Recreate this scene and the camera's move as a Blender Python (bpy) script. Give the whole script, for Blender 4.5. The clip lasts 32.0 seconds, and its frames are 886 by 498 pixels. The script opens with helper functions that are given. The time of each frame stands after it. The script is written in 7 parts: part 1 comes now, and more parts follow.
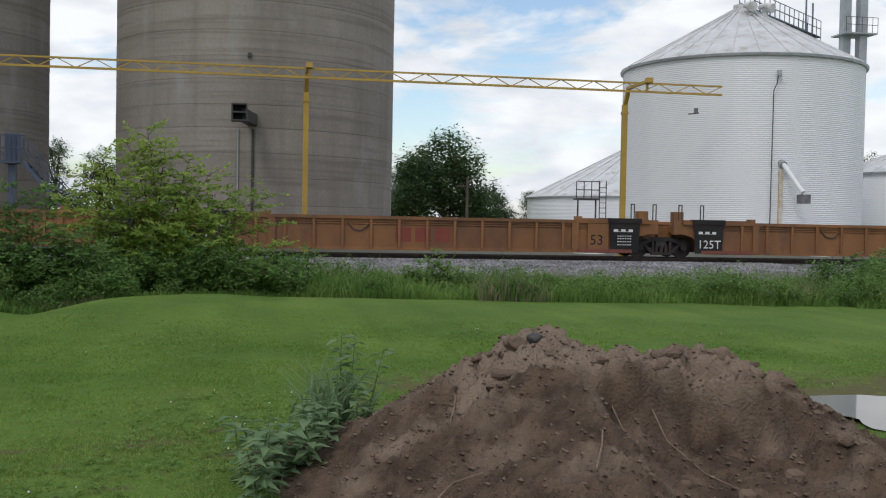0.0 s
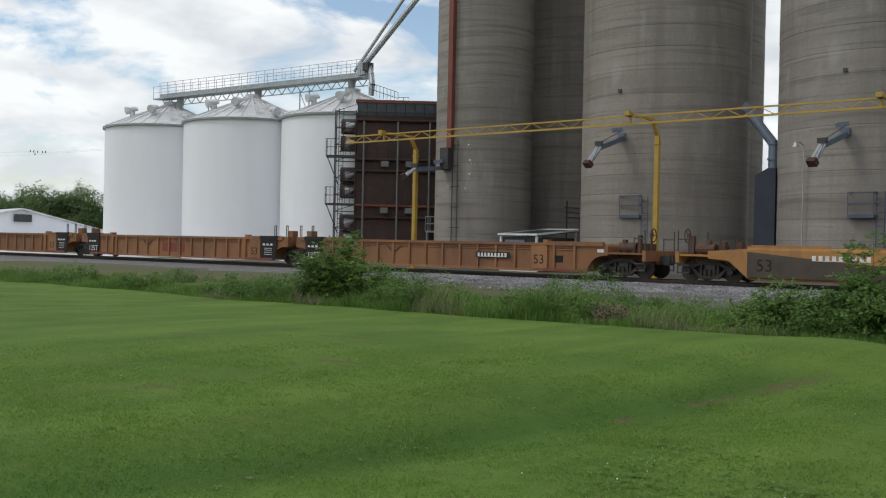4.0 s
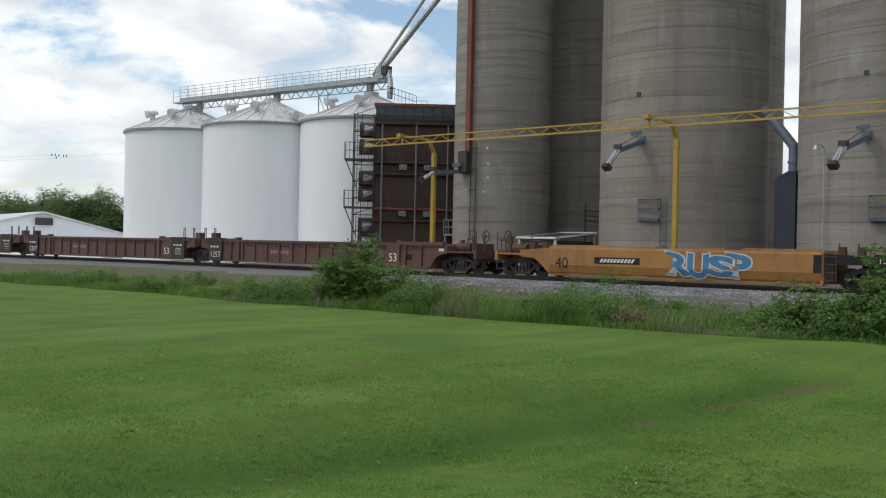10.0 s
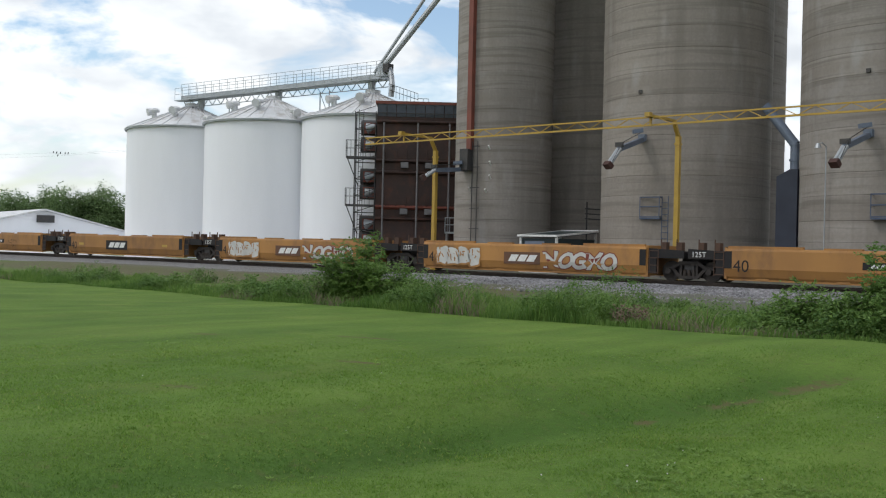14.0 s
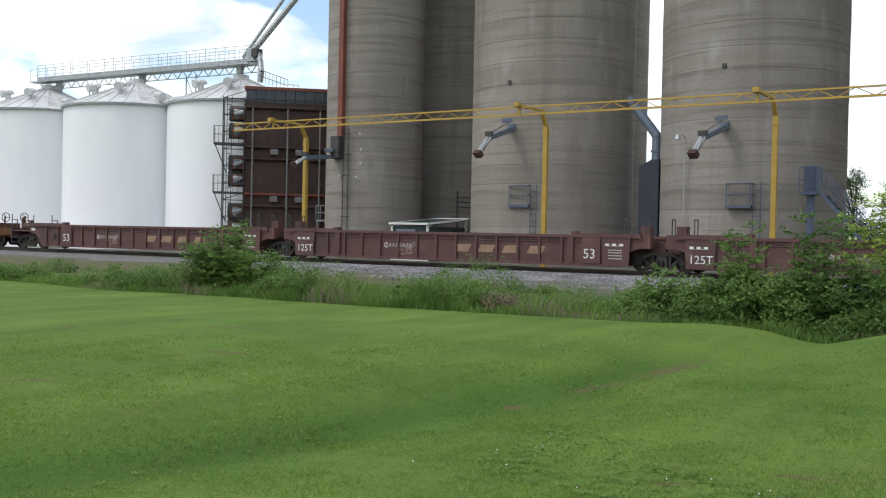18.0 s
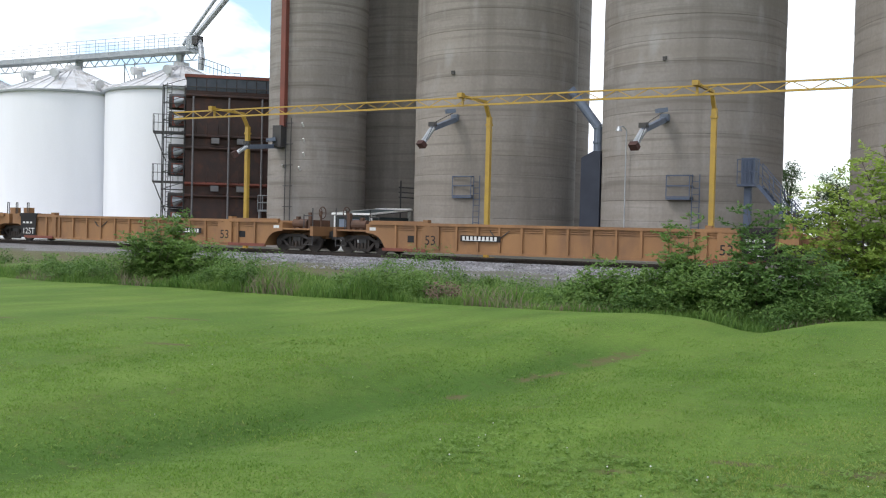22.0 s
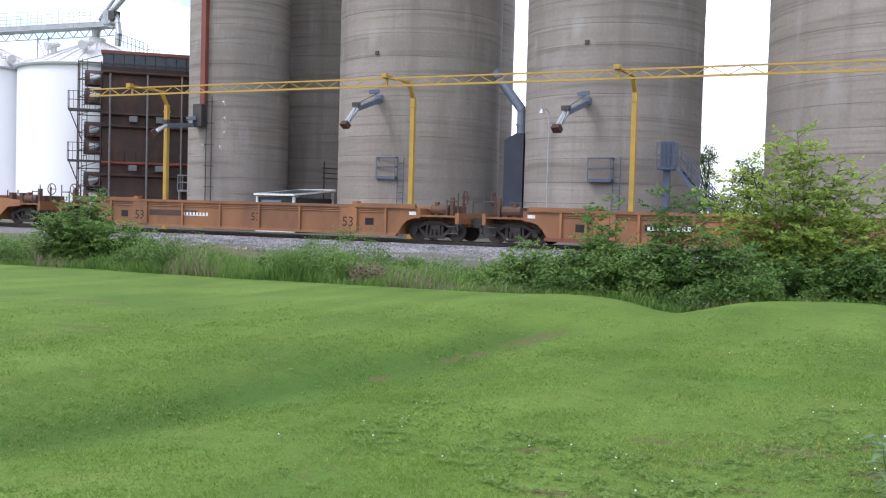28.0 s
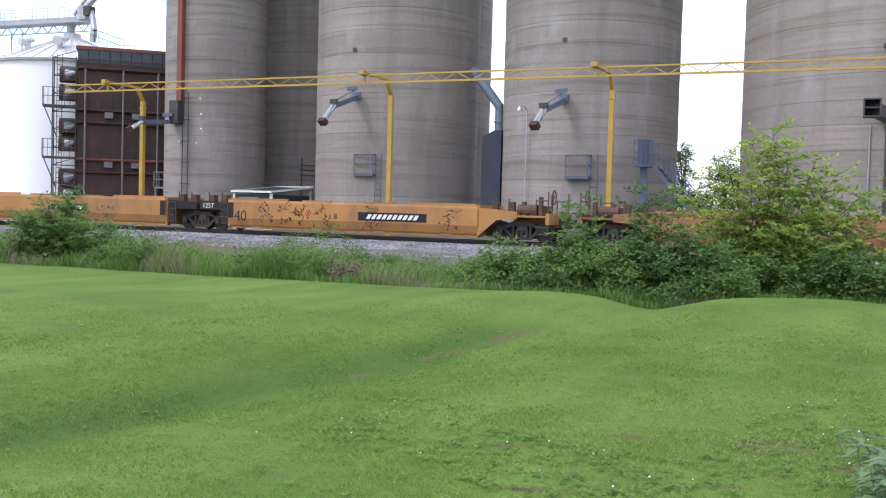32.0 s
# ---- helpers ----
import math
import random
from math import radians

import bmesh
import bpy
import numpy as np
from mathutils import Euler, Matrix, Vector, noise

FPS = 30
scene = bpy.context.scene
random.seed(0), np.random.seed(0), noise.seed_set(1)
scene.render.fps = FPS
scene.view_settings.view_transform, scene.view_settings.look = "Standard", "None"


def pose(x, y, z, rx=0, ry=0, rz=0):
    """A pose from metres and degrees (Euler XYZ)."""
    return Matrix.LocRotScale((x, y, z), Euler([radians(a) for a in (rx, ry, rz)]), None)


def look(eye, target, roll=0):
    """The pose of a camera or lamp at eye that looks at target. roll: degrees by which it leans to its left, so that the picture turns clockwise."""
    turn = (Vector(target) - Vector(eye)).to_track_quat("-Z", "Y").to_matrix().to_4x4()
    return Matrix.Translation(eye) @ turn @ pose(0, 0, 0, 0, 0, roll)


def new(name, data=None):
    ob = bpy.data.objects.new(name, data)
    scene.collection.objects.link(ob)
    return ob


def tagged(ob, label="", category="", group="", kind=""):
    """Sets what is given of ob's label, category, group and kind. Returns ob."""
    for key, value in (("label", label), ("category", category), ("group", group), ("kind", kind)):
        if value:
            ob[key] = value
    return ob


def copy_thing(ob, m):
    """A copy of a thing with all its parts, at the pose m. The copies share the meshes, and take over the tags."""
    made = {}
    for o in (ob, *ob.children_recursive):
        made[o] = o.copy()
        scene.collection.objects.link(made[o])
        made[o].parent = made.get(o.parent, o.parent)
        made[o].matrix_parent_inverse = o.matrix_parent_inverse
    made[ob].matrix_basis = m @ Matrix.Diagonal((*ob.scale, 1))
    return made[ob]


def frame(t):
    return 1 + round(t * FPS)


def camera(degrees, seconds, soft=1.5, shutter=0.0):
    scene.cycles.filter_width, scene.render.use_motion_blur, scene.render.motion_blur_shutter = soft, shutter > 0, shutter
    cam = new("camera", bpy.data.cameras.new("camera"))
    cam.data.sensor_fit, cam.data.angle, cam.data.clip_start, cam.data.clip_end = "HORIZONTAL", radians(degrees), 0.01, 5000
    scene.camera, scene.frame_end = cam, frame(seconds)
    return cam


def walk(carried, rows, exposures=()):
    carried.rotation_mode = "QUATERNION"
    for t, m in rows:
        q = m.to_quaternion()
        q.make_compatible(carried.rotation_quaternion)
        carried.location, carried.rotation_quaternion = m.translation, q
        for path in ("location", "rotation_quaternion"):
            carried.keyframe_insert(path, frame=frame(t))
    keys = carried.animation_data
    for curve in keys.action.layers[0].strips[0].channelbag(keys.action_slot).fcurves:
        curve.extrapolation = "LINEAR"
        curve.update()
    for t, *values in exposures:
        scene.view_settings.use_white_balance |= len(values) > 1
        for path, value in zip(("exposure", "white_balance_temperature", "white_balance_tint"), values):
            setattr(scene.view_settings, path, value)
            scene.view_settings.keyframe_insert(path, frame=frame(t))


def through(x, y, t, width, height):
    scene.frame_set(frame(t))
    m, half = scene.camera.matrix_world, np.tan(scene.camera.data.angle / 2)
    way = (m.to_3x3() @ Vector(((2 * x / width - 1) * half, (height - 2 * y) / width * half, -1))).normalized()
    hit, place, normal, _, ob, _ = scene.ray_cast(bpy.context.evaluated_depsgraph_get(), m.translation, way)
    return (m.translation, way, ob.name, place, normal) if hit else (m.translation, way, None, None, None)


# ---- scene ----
cam = camera(47.59, 32.0, soft=1.15)
EYE = 1.6
# seconds, tilt, lean and turn of a camera held in the hand by someone who stands still
TURNS = [
    (0, 88.452, -1.076, -9.821),
    (0.2, 88.612, -1.037, -5.868),
    (0.5, 88.627, -1.289, 1.696),
    (0.7, 88.778, -1.622, 7.120),
    (1, 88.734, -1.601, 14.434),
    (1.5, 88.381, -2.133, 23.490),
    (2, 88.247, -2.112, 31.451),
    (2.5, 88.539, -1.812, 35.632),
    (3, 89.056, -1.543, 37.606),
    (3.5, 89.534, -1.362, 38.872),
    (4, 89.740, -1.230, 39.639),
    (4.5, 89.851, -1.208, 40.203),
    (6.5, 89.891, -1.237, 40.596),
    (7, 89.894, -1.213, 40.625),
    (7.5, 89.895, -1.212, 40.632),
    (8, 89.906, -1.250, 40.632),
    (8.5, 89.906, -1.277, 40.637),
    (9, 89.906, -1.242, 40.656),
    (9.5, 89.906, -1.247, 40.667),
    (10, 89.904, -1.256, 40.681),
    (10.5, 89.905, -1.281, 40.702),
    (11, 89.892, -1.230, 40.714),
    (11.5, 89.904, -1.229, 40.719),
    (12, 89.859, -1.320, 40.744),
    (12.5, 89.860, -1.312, 40.756),
    (13, 89.855, -1.259, 40.761),
    (13.5, 89.811, -1.316, 40.767),
    (15.5, 89.712, -1.296, 40.743),
    (16, 89.705, -1.322, 40.719),
    (16.5, 89.718, -1.386, 39.448),
    (17, 89.560, -1.329, 36.293),
    (17.5, 89.358, -1.329, 34.887),
    (18, 89.259, -1.251, 33.432),
    (18.5, 89.155, -1.255, 32.477),
    (19, 89.101, -1.309, 32.021),
    (19.5, 89.061, -1.309, 31.729),
    (20, 89.024, -1.306, 31.522),
    (20.5, 89.008, -1.309, 31.349),
    (21, 88.960, -1.304, 31.151),
    (21.5, 88.904, -1.344, 30.865),
    (22, 88.788, -1.364, 30.200),
    (22.5, 88.667, -1.375, 29.410),
    (23, 88.559, -1.394, 28.795),
    (23.5, 88.452, -1.454, 28.367),
    (24, 88.407, -1.459, 28.126),
    (24.5, 88.394, -1.457, 28.009),
    (26.5, 88.201, -1.481, 27.362),
    (27, 88.033, -1.521, 26.708),
    (27.5, 87.880, -1.579, 26.149),
    (28, 87.834, -1.594, 25.862),
    (28.5, 87.793, -1.556, 25.725),
    (29, 87.792, -1.571, 25.678),
    (29.5, 87.745, -1.565, 25.616),
    (30, 87.702, -1.550, 25.441),
    (30.5, 87.706, -1.555, 25.240),
    (31, 87.691, -1.604, 25.004),
    (31.5, 87.686, -1.570, 24.795),
    (32, 87.702, -1.591, 24.608),
]
# seconds, stops, kelvin, tint
EXPOSURES = [(0, -1.0, 6250, 9), (1, -0.34, 6280, 8), (2, -0.18, 6300, 9), (2.5, -0.48, 6330, 8), (3, -0.72, 6350, 7.5), (4, -1.0, 6360, 7.5), (9, -0.95, 6330, 7.5), (13.5, -0.82, 6330, 7.5),
             (17, -0.66, 6300, 7.5), (19, -0.36, 6260, 8.5), (21, -0.31, 6240, 9), (23, -0.14, 6170, 11), (28, 0.08, 5950, 16.5), (32, 0.10, 5850, 18)]
walk(cam, [(t, pose(0, 0, EYE, rx, ry, rz)) for t, rx, ry, rz in TURNS], EXPOSURES)

# ---- sky and sun ----
SUN_TURN, SUN_RISE = -142.0, 52.0   # degrees: clockwise from +y seen from above, above the horizon


def make_world():
    w = bpy.data.worlds.new("sky")
    scene.world = w
    w.use_nodes = True
    nt = w.node_tree
    nt.nodes.clear()
    out = nt.nodes.new("ShaderNodeOutputWorld")
    bg = nt.nodes.new("ShaderNodeBackground")
    sky = nt.nodes.new("ShaderNodeTexSky")
    sky.sky_type, sky.sun_disc = "NISHITA", False
    sky.sun_elevation, sky.sun_rotation = radians(SUN_RISE), radians(SUN_TURN)
    tc = nt.nodes.new("ShaderNodeTexCoord")
    mp = nt.nodes.new("ShaderNodeMapping")
    mp.inputs["Scale"].default_value = (1.0, 1.0, 2.6)
    mp.inputs["Location"].default_value = (0.35, 0.1, 0.2)
    clear = nt.nodes.new("ShaderNodeMixRGB")
    clear.blend_type, clear.inputs["Fac"].default_value = "MULTIPLY", 1.0
    clear.inputs["Color2"].default_value = (2.35, 2.25, 2.15, 1)
    n1 = nt.nodes.new("ShaderNodeTexNoise")
    n1.inputs["Scale"].default_value, n1.inputs["Detail"].default_value = 4.6, 12
    n1.inputs["Roughness"].default_value, n1.inputs["Distortion"].default_value = 0.56, 0.5
    ramp = nt.nodes.new("ShaderNodeValToRGB")
    ramp.color_ramp.elements[0].position, ramp.color_ramp.elements[1].position = 0.395, 0.485
    n2 = nt.nodes.new("ShaderNodeTexNoise")
    n2.inputs["Scale"].default_value, n2.inputs["Detail"].default_value = 8.0, 11
    shade = nt.nodes.new("ShaderNodeValToRGB")
    shade.color_ramp.elements[0].color, shade.color_ramp.elements[1].color = (10.6, 10.9, 11.5, 1), (14.6, 14.6, 14.6, 1)
    shade.color_ramp.elements[0].position, shade.color_ramp.elements[1].position = 0.38, 0.58
    mix = nt.nodes.new("ShaderNodeMixRGB")
    L = nt.links.new
    L(tc.outputs["Generated"], mp.inputs["Vector"])
    L(mp.outputs["Vector"], n1.inputs["Vector"])
    L(mp.outputs["Vector"], n2.inputs["Vector"])
    L(n1.outputs["Fac"], ramp.inputs["Fac"])
    L(n2.outputs["Fac"], shade.inputs["Fac"])
    L(ramp.outputs["Color"], mix.inputs["Fac"])
    L(sky.outputs["Color"], clear.inputs["Color1"])
    L(clear.outputs["Color"], mix.inputs["Color1"])
    L(shade.outputs["Color"], mix.inputs["Color2"])
    L(mix.outputs["Color"], bg.inputs["Color"])
    bg.inputs["Strength"].default_value = 0.135
    L(bg.outputs["Background"], out.inputs["Surface"])


make_world()
sun = new("sun", bpy.data.lights.new("sun", "SUN"))
sun.data.energy, sun.data.angle, sun.data.color = 1.75, radians(14), (1.0, 0.94, 0.86)
_a, _e = radians(SUN_TURN), radians(SUN_RISE)
sun.matrix_world = look((60 * math.sin(_a), 60 * math.cos(_a), 80), (60 * math.sin(_a) - math.sin(_a) * math.cos(_e), 60 * math.cos(_a) - math.cos(_a) * math.cos(_e), 80 - math.sin(_e)))


# ---- materials ----
MATS = {}


def surf(name, c1, c2=None, scale=3.0, rough=0.7, metal=0.0, bump=0.15, fine=40.0, stain=None, stain_scale=0.6, stain_at=(0.5, 0.7),
         stretch=(1, 1, 1), vary=0.0, spec=0.5, bump_dist=0.02, detail=6, grain=0.18):
    """Two tones at a coarse scale, fine grain, an optional third tone in patches, and relief."""
    if name in MATS:
        return MATS[name]
    m = bpy.data.materials.new(name)
    MATS[name] = m
    m.use_nodes = True
    nt = m.node_tree
    N, L = nt.nodes.new, nt.links.new
    b = nt.nodes["Principled BSDF"]
    b.inputs["Roughness"].default_value, b.inputs["Metallic"].default_value = rough, metal
    b.inputs["Specular IOR Level"].default_value = spec
    c2 = c2 or tuple(0.8 * c for c in c1)
    tc = N("ShaderNodeTexCoord")
    mp = N("ShaderNodeMapping")
    mp.inputs["Scale"].default_value = stretch
    L(tc.outputs["Object"], mp.inputs["Vector"])
    n1 = N("ShaderNodeTexNoise")
    n1.inputs["Scale"].default_value, n1.inputs["Detail"].default_value = scale, detail
    L(mp.outputs["Vector"], n1.inputs["Vector"])
    r1 = N("ShaderNodeMapRange")
    r1.inputs["From Min"].default_value, r1.inputs["From Max"].default_value = 0.35, 0.65
    L(n1.outputs["Fac"], r1.inputs["Value"])
    mx = N("ShaderNodeMixRGB")
    mx.inputs["Color1"].default_value, mx.inputs["Color2"].default_value = (*c1, 1), (*c2, 1)
    L(r1.outputs["Result"], mx.inputs["Fac"])
    col = mx.outputs["Color"]
    n2 = N("ShaderNodeTexNoise")
    n2.inputs["Scale"].default_value, n2.inputs["Detail"].default_value = fine, 4
    L(tc.outputs["Object"], n2.inputs["Vector"])
    gr = N("ShaderNodeMapRange")
    gr.inputs["To Min"].default_value, gr.inputs["To Max"].default_value = 1 - grain, 1 + grain
    L(n2.outputs["Fac"], gr.inputs["Value"])
    mul = N("ShaderNodeMixRGB")
    mul.blend_type = "MULTIPLY"
    mul.inputs["Fac"].default_value = 1.0
    L(col, mul.inputs["Color1"])
    L(gr.outputs["Result"], mul.inputs["Color2"])
    col = mul.outputs["Color"]
    if stain:
        n3 = N("ShaderNodeTexNoise")
        n3.inputs["Scale"].default_value, n3.inputs["Detail"].default_value = stain_scale, 8
        n3.inputs["Roughness"].default_value = 0.65
        L(mp.outputs["Vector"], n3.inputs["Vector"])
        r3 = N("ShaderNodeMapRange")
        r3.inputs["From Min"].default_value, r3.inputs["From Max"].default_value = stain_at
        L(n3.outputs["Fac"], r3.inputs["Value"])
        m3 = N("ShaderNodeMixRGB")
        m3.inputs["Color2"].default_value = (*stain, 1)
        L(r3.outputs["Result"], m3.inputs["Fac"])
        L(col, m3.inputs["Color1"])
        col = m3.outputs["Color"]
    if vary:
        oi = N("ShaderNodeObjectInfo")
        rv = N("ShaderNodeMapRange")
        rv.inputs["To Min"].default_value, rv.inputs["To Max"].default_value = 1 - vary, 1 + vary
        L(oi.outputs["Random"], rv.inputs["Value"])
        m4 = N("ShaderNodeMixRGB")
        m4.blend_type = "MULTIPLY"
        m4.inputs["Fac"].default_value = 1.0
        L(col, m4.inputs["Color1"])
        L(rv.outputs["Result"], m4.inputs["Color2"])
        col = m4.outputs["Color"]
    L(col, b.inputs["Base Color"])
    if bump:
        bp = N("ShaderNodeBump")
        bp.inputs["Strength"].default_value, bp.inputs["Distance"].default_value = bump, bump_dist
        L(n2.outputs["Fac"], bp.inputs["Height"])
        L(bp.outputs["Normal"], b.inputs["Normal"])
    return m


CONCRETE = surf("silo_concrete", (0.284, 0.254, 0.224), (0.236, 0.211, 0.187), 0.35, 0.9, vary=0.075, stain=(0.165, 0.146, 0.125), stain_scale=0.45, stain_at=(0.52, 0.78), stretch=(1, 1, 0.16), fine=7, bump=0.25)
CONCRETE_PALE = surf("silo_concrete_pale", (0.288, 0.263, 0.239), (0.236, 0.214, 0.194), 0.3, 0.9, vary=0.085, stain=(0.185, 0.165, 0.143), stain_scale=0.45, stain_at=(0.52, 0.78), stretch=(1, 1, 0.14), fine=7, bump=0.25)


def weather(m, amount):
    """Rain streaks down the wall, uneven bands where one pour met the next, and pale bloom in patches."""
    nt = m.node_tree
    N, L = nt.nodes.new, nt.links.new
    b = nt.nodes["Principled BSDF"]
    col = b.inputs["Base Color"].links[0].from_socket
    tc = N("ShaderNodeTexCoord")
    for scale, stretch, lo, hi, c, amt in ((1.0, (1.3, 1.3, 0.035), 0.56, 0.76, (0.120, 0.105, 0.090), 0.34), (1.0, (0.10, 0.10, 1.6), 0.46, 0.66, (0.175, 0.150, 0.125), 0.42), (1.0, (0.16, 0.16, 4.2), 0.53, 0.65, (0.125, 0.108, 0.092), 0.5), (0.9, (1, 1, 0.4), 0.58, 0.78, (0.40, 0.395, 0.39), 0.40)):
        mp, n, r, mx = N("ShaderNodeMapping"), N("ShaderNodeTexNoise"), N("ShaderNodeMapRange"), N("ShaderNodeMixRGB")
        mp.inputs["Scale"].default_value = stretch
        n.inputs["Scale"].default_value, n.inputs["Detail"].default_value = scale, 5
        r.inputs["From Min"].default_value, r.inputs["From Max"].default_value, r.inputs["To Max"].default_value = lo, hi, amt * amount
        mx.inputs["Color2"].default_value = (*c, 1)
        L(tc.outputs["Object"], mp.inputs["Vector"])
        L(mp.outputs["Vector"], n.inputs["Vector"])
        L(n.outputs["Fac"], r.inputs["Value"])
        L(r.outputs["Result"], mx.inputs["Fac"])
        L(col, mx.inputs["Color1"])
        col = mx.outputs["Color"]
    L(col, b.inputs["Base Color"])


weather(CONCRETE, 0.8)
weather(CONCRETE_PALE, 1.0)
BIN_WHITE = surf("bin_white", (0.79, 0.80, 0.83), (0.745, 0.755, 0.785), 0.5, 0.5, fine=12, bump=0.02, stretch=(1, 1, 0.2), grain=0.03)
BIN_ROOF = surf("bin_roof", (0.66, 0.665, 0.68), (0.56, 0.565, 0.575), 0.8, 0.5, metal=0.1, fine=12, bump=0.05, stain=(0.36, 0.33, 0.30), stain_at=(0.5, 0.72), stain_scale=1.2)
GALV = surf("galvanised_steel", (0.42, 0.44, 0.46), (0.34, 0.36, 0.38), 2.0, 0.5, metal=0.6, bump=0.05)
STEEL_DARK = surf("dark_steel", (0.045, 0.045, 0.05), (0.07, 0.065, 0.06), 2.0, 0.6, metal=0.3)
STEEL_NAVY = surf("navy_painted_steel", (0.062, 0.082, 0.130), (0.085, 0.105, 0.155), 1.5, 0.55, metal=0.1)
STEEL_BLUE = surf("blue_grey_steel", (0.125, 0.155, 0.21), (0.165, 0.195, 0.25), 1.5, 0.55, metal=0.2)
YELLOW = surf("yellow_paint", (0.44, 0.285, 0.042), (0.38, 0.24, 0.038), 1.5, 0.5, bump=0.05, stain=(0.27, 0.19, 0.06), stain_at=(0.55, 0.8), stain_scale=1.2)
BROWN_STEEL = surf("brown_dryer_steel", (0.062, 0.034, 0.028), (0.042, 0.027, 0.024), 0.8, 0.7, metal=0.1, stain=(0.105, 0.042, 0.026), stain_scale=1.5, stain_at=(0.5, 0.75))
RED_BROWN = surf("red_brown_paint", (0.20, 0.055, 0.035), (0.15, 0.045, 0.03), 1.0, 0.6)
CAR_ORANGE = surf("car_orange", (0.275, 0.124, 0.048), (0.212, 0.095, 0.040), 0.6, 0.65, stain=(0.125, 0.060, 0.036), stain_scale=0.9, stain_at=(0.48, 0.78), stretch=(1, 1, 0.5), vary=0.16, bump=0.05)
CAR_RUST = surf("car_rust", (0.245, 0.108, 0.036), (0.185, 0.080, 0.030), 0.6, 0.65, stain=(0.095, 0.048, 0.030), stain_scale=0.9, stain_at=(0.46, 0.76), stretch=(1, 1, 0.5), vary=0.10, bump=0.05)
CAR_OCHRE = surf("car_ochre", (0.290, 0.150, 0.060), (0.230, 0.118, 0.050), 0.6, 0.65, stain=(0.150, 0.080, 0.045), stain_scale=0.9, stain_at=(0.48, 0.78), stretch=(1, 1, 0.5), vary=0.12, bump=0.05)
CAR_YELLOW = surf("car_yellow", (0.375, 0.185, 0.050), (0.310, 0.150, 0.044), 0.6, 0.65, stain=(0.150, 0.080, 0.042), stain_scale=0.9, stain_at=(0.50, 0.80), stretch=(1, 1, 0.5), vary=0.14, bump=0.05)
CAR_MAROON = surf("car_maroon", (0.105, 0.044, 0.040), (0.078, 0.036, 0.034), 0.6, 0.65, stain=(0.16, 0.09, 0.07), stain_scale=1.0, stain_at=(0.55, 0.8), vary=0.1, bump=0.05)
CAR_BROWN = surf("car_brown", (0.122, 0.060, 0.044), (0.092, 0.048, 0.038), 0.6, 0.7, stain=(0.085, 0.050, 0.040), stain_scale=1.0, stain_at=(0.5, 0.75), vary=0.1, bump=0.05)
BLACK_PAINT = surf("black_paint", (0.012, 0.012, 0.014), (0.024, 0.021, 0.020), 1.5, 0.7, bump=0.05, spec=0.3)
WHITE_PAINT = surf("white_paint", (0.72, 0.72, 0.70), (0.6, 0.6, 0.58), 6, 0.6, bump=0)
RAIL = surf("rail_steel", (0.040, 0.031, 0.027), (0.060, 0.044, 0.036), 4, 0.55, metal=0.3)
BALLAST = surf("ballast", (0.250, 0.244, 0.244), (0.14, 0.137, 0.138), 16, 0.95, fine=26, bump=1.0, bump_dist=0.08, stain=(0.12, 0.11, 0.10), stain_scale=1.0, stain_at=(0.52, 0.8))
APRON = surf("concrete_apron", (0.60, 0.595, 0.58), (0.50, 0.495, 0.48), 0.4, 0.9, fine=10)
def leaf_mat(name, c1, c2, through=0.25):
    """Leaves and blades: each its own tone, a little light coming through."""
    m = bpy.data.materials.new(name)
    m.use_nodes = True
    nt = m.node_tree
    N, L = nt.nodes.new, nt.links.new
    b, out = nt.nodes["Principled BSDF"], nt.nodes["Material Output"]
    geo, tc, n1 = N("ShaderNodeNewGeometry"), N("ShaderNodeTexCoord"), N("ShaderNodeTexNoise")
    n1.inputs["Scale"].default_value = 0.7
    L(tc.outputs["Object"], n1.inputs["Vector"])
    add = N("ShaderNodeMath")
    add.operation = "MULTIPLY_ADD"
    add.inputs[1].default_value, add.inputs[2].default_value = 0.55, -0.05
    L(geo.outputs["Random Per Island"], add.inputs[0])
    ad2 = N("ShaderNodeMath")
    L(add.outputs[0], ad2.inputs[0])
    mr = N("ShaderNodeMapRange")
    mr.inputs["From Min"].default_value, mr.inputs["From Max"].default_value, mr.inputs["To Max"].default_value = 0.3, 0.7, 0.5
    L(n1.outputs["Fac"], mr.inputs["Value"])
    L(mr.outputs["Result"], ad2.inputs[1])
    mx = N("ShaderNodeMixRGB")
    mx.inputs["Color1"].default_value, mx.inputs["Color2"].default_value = (*c1, 1), (*c2, 1)
    L(ad2.outputs[0], mx.inputs["Fac"])
    L(mx.outputs["Color"], b.inputs["Base Color"])
    b.inputs["Roughness"].default_value, b.inputs["Specular IOR Level"].default_value = 0.55, 0.3
    tr, ms = N("ShaderNodeBsdfTranslucent"), N("ShaderNodeMixShader")
    ms.inputs["Fac"].default_value = through
    L(mx.outputs["Color"], tr.inputs["Color"])
    L(b.outputs["BSDF"], ms.inputs[1])
    L(tr.outputs["BSDF"], ms.inputs[2])
    L(ms.outputs["Shader"], out.inputs["Surface"])
    MATS[name] = m
    return m


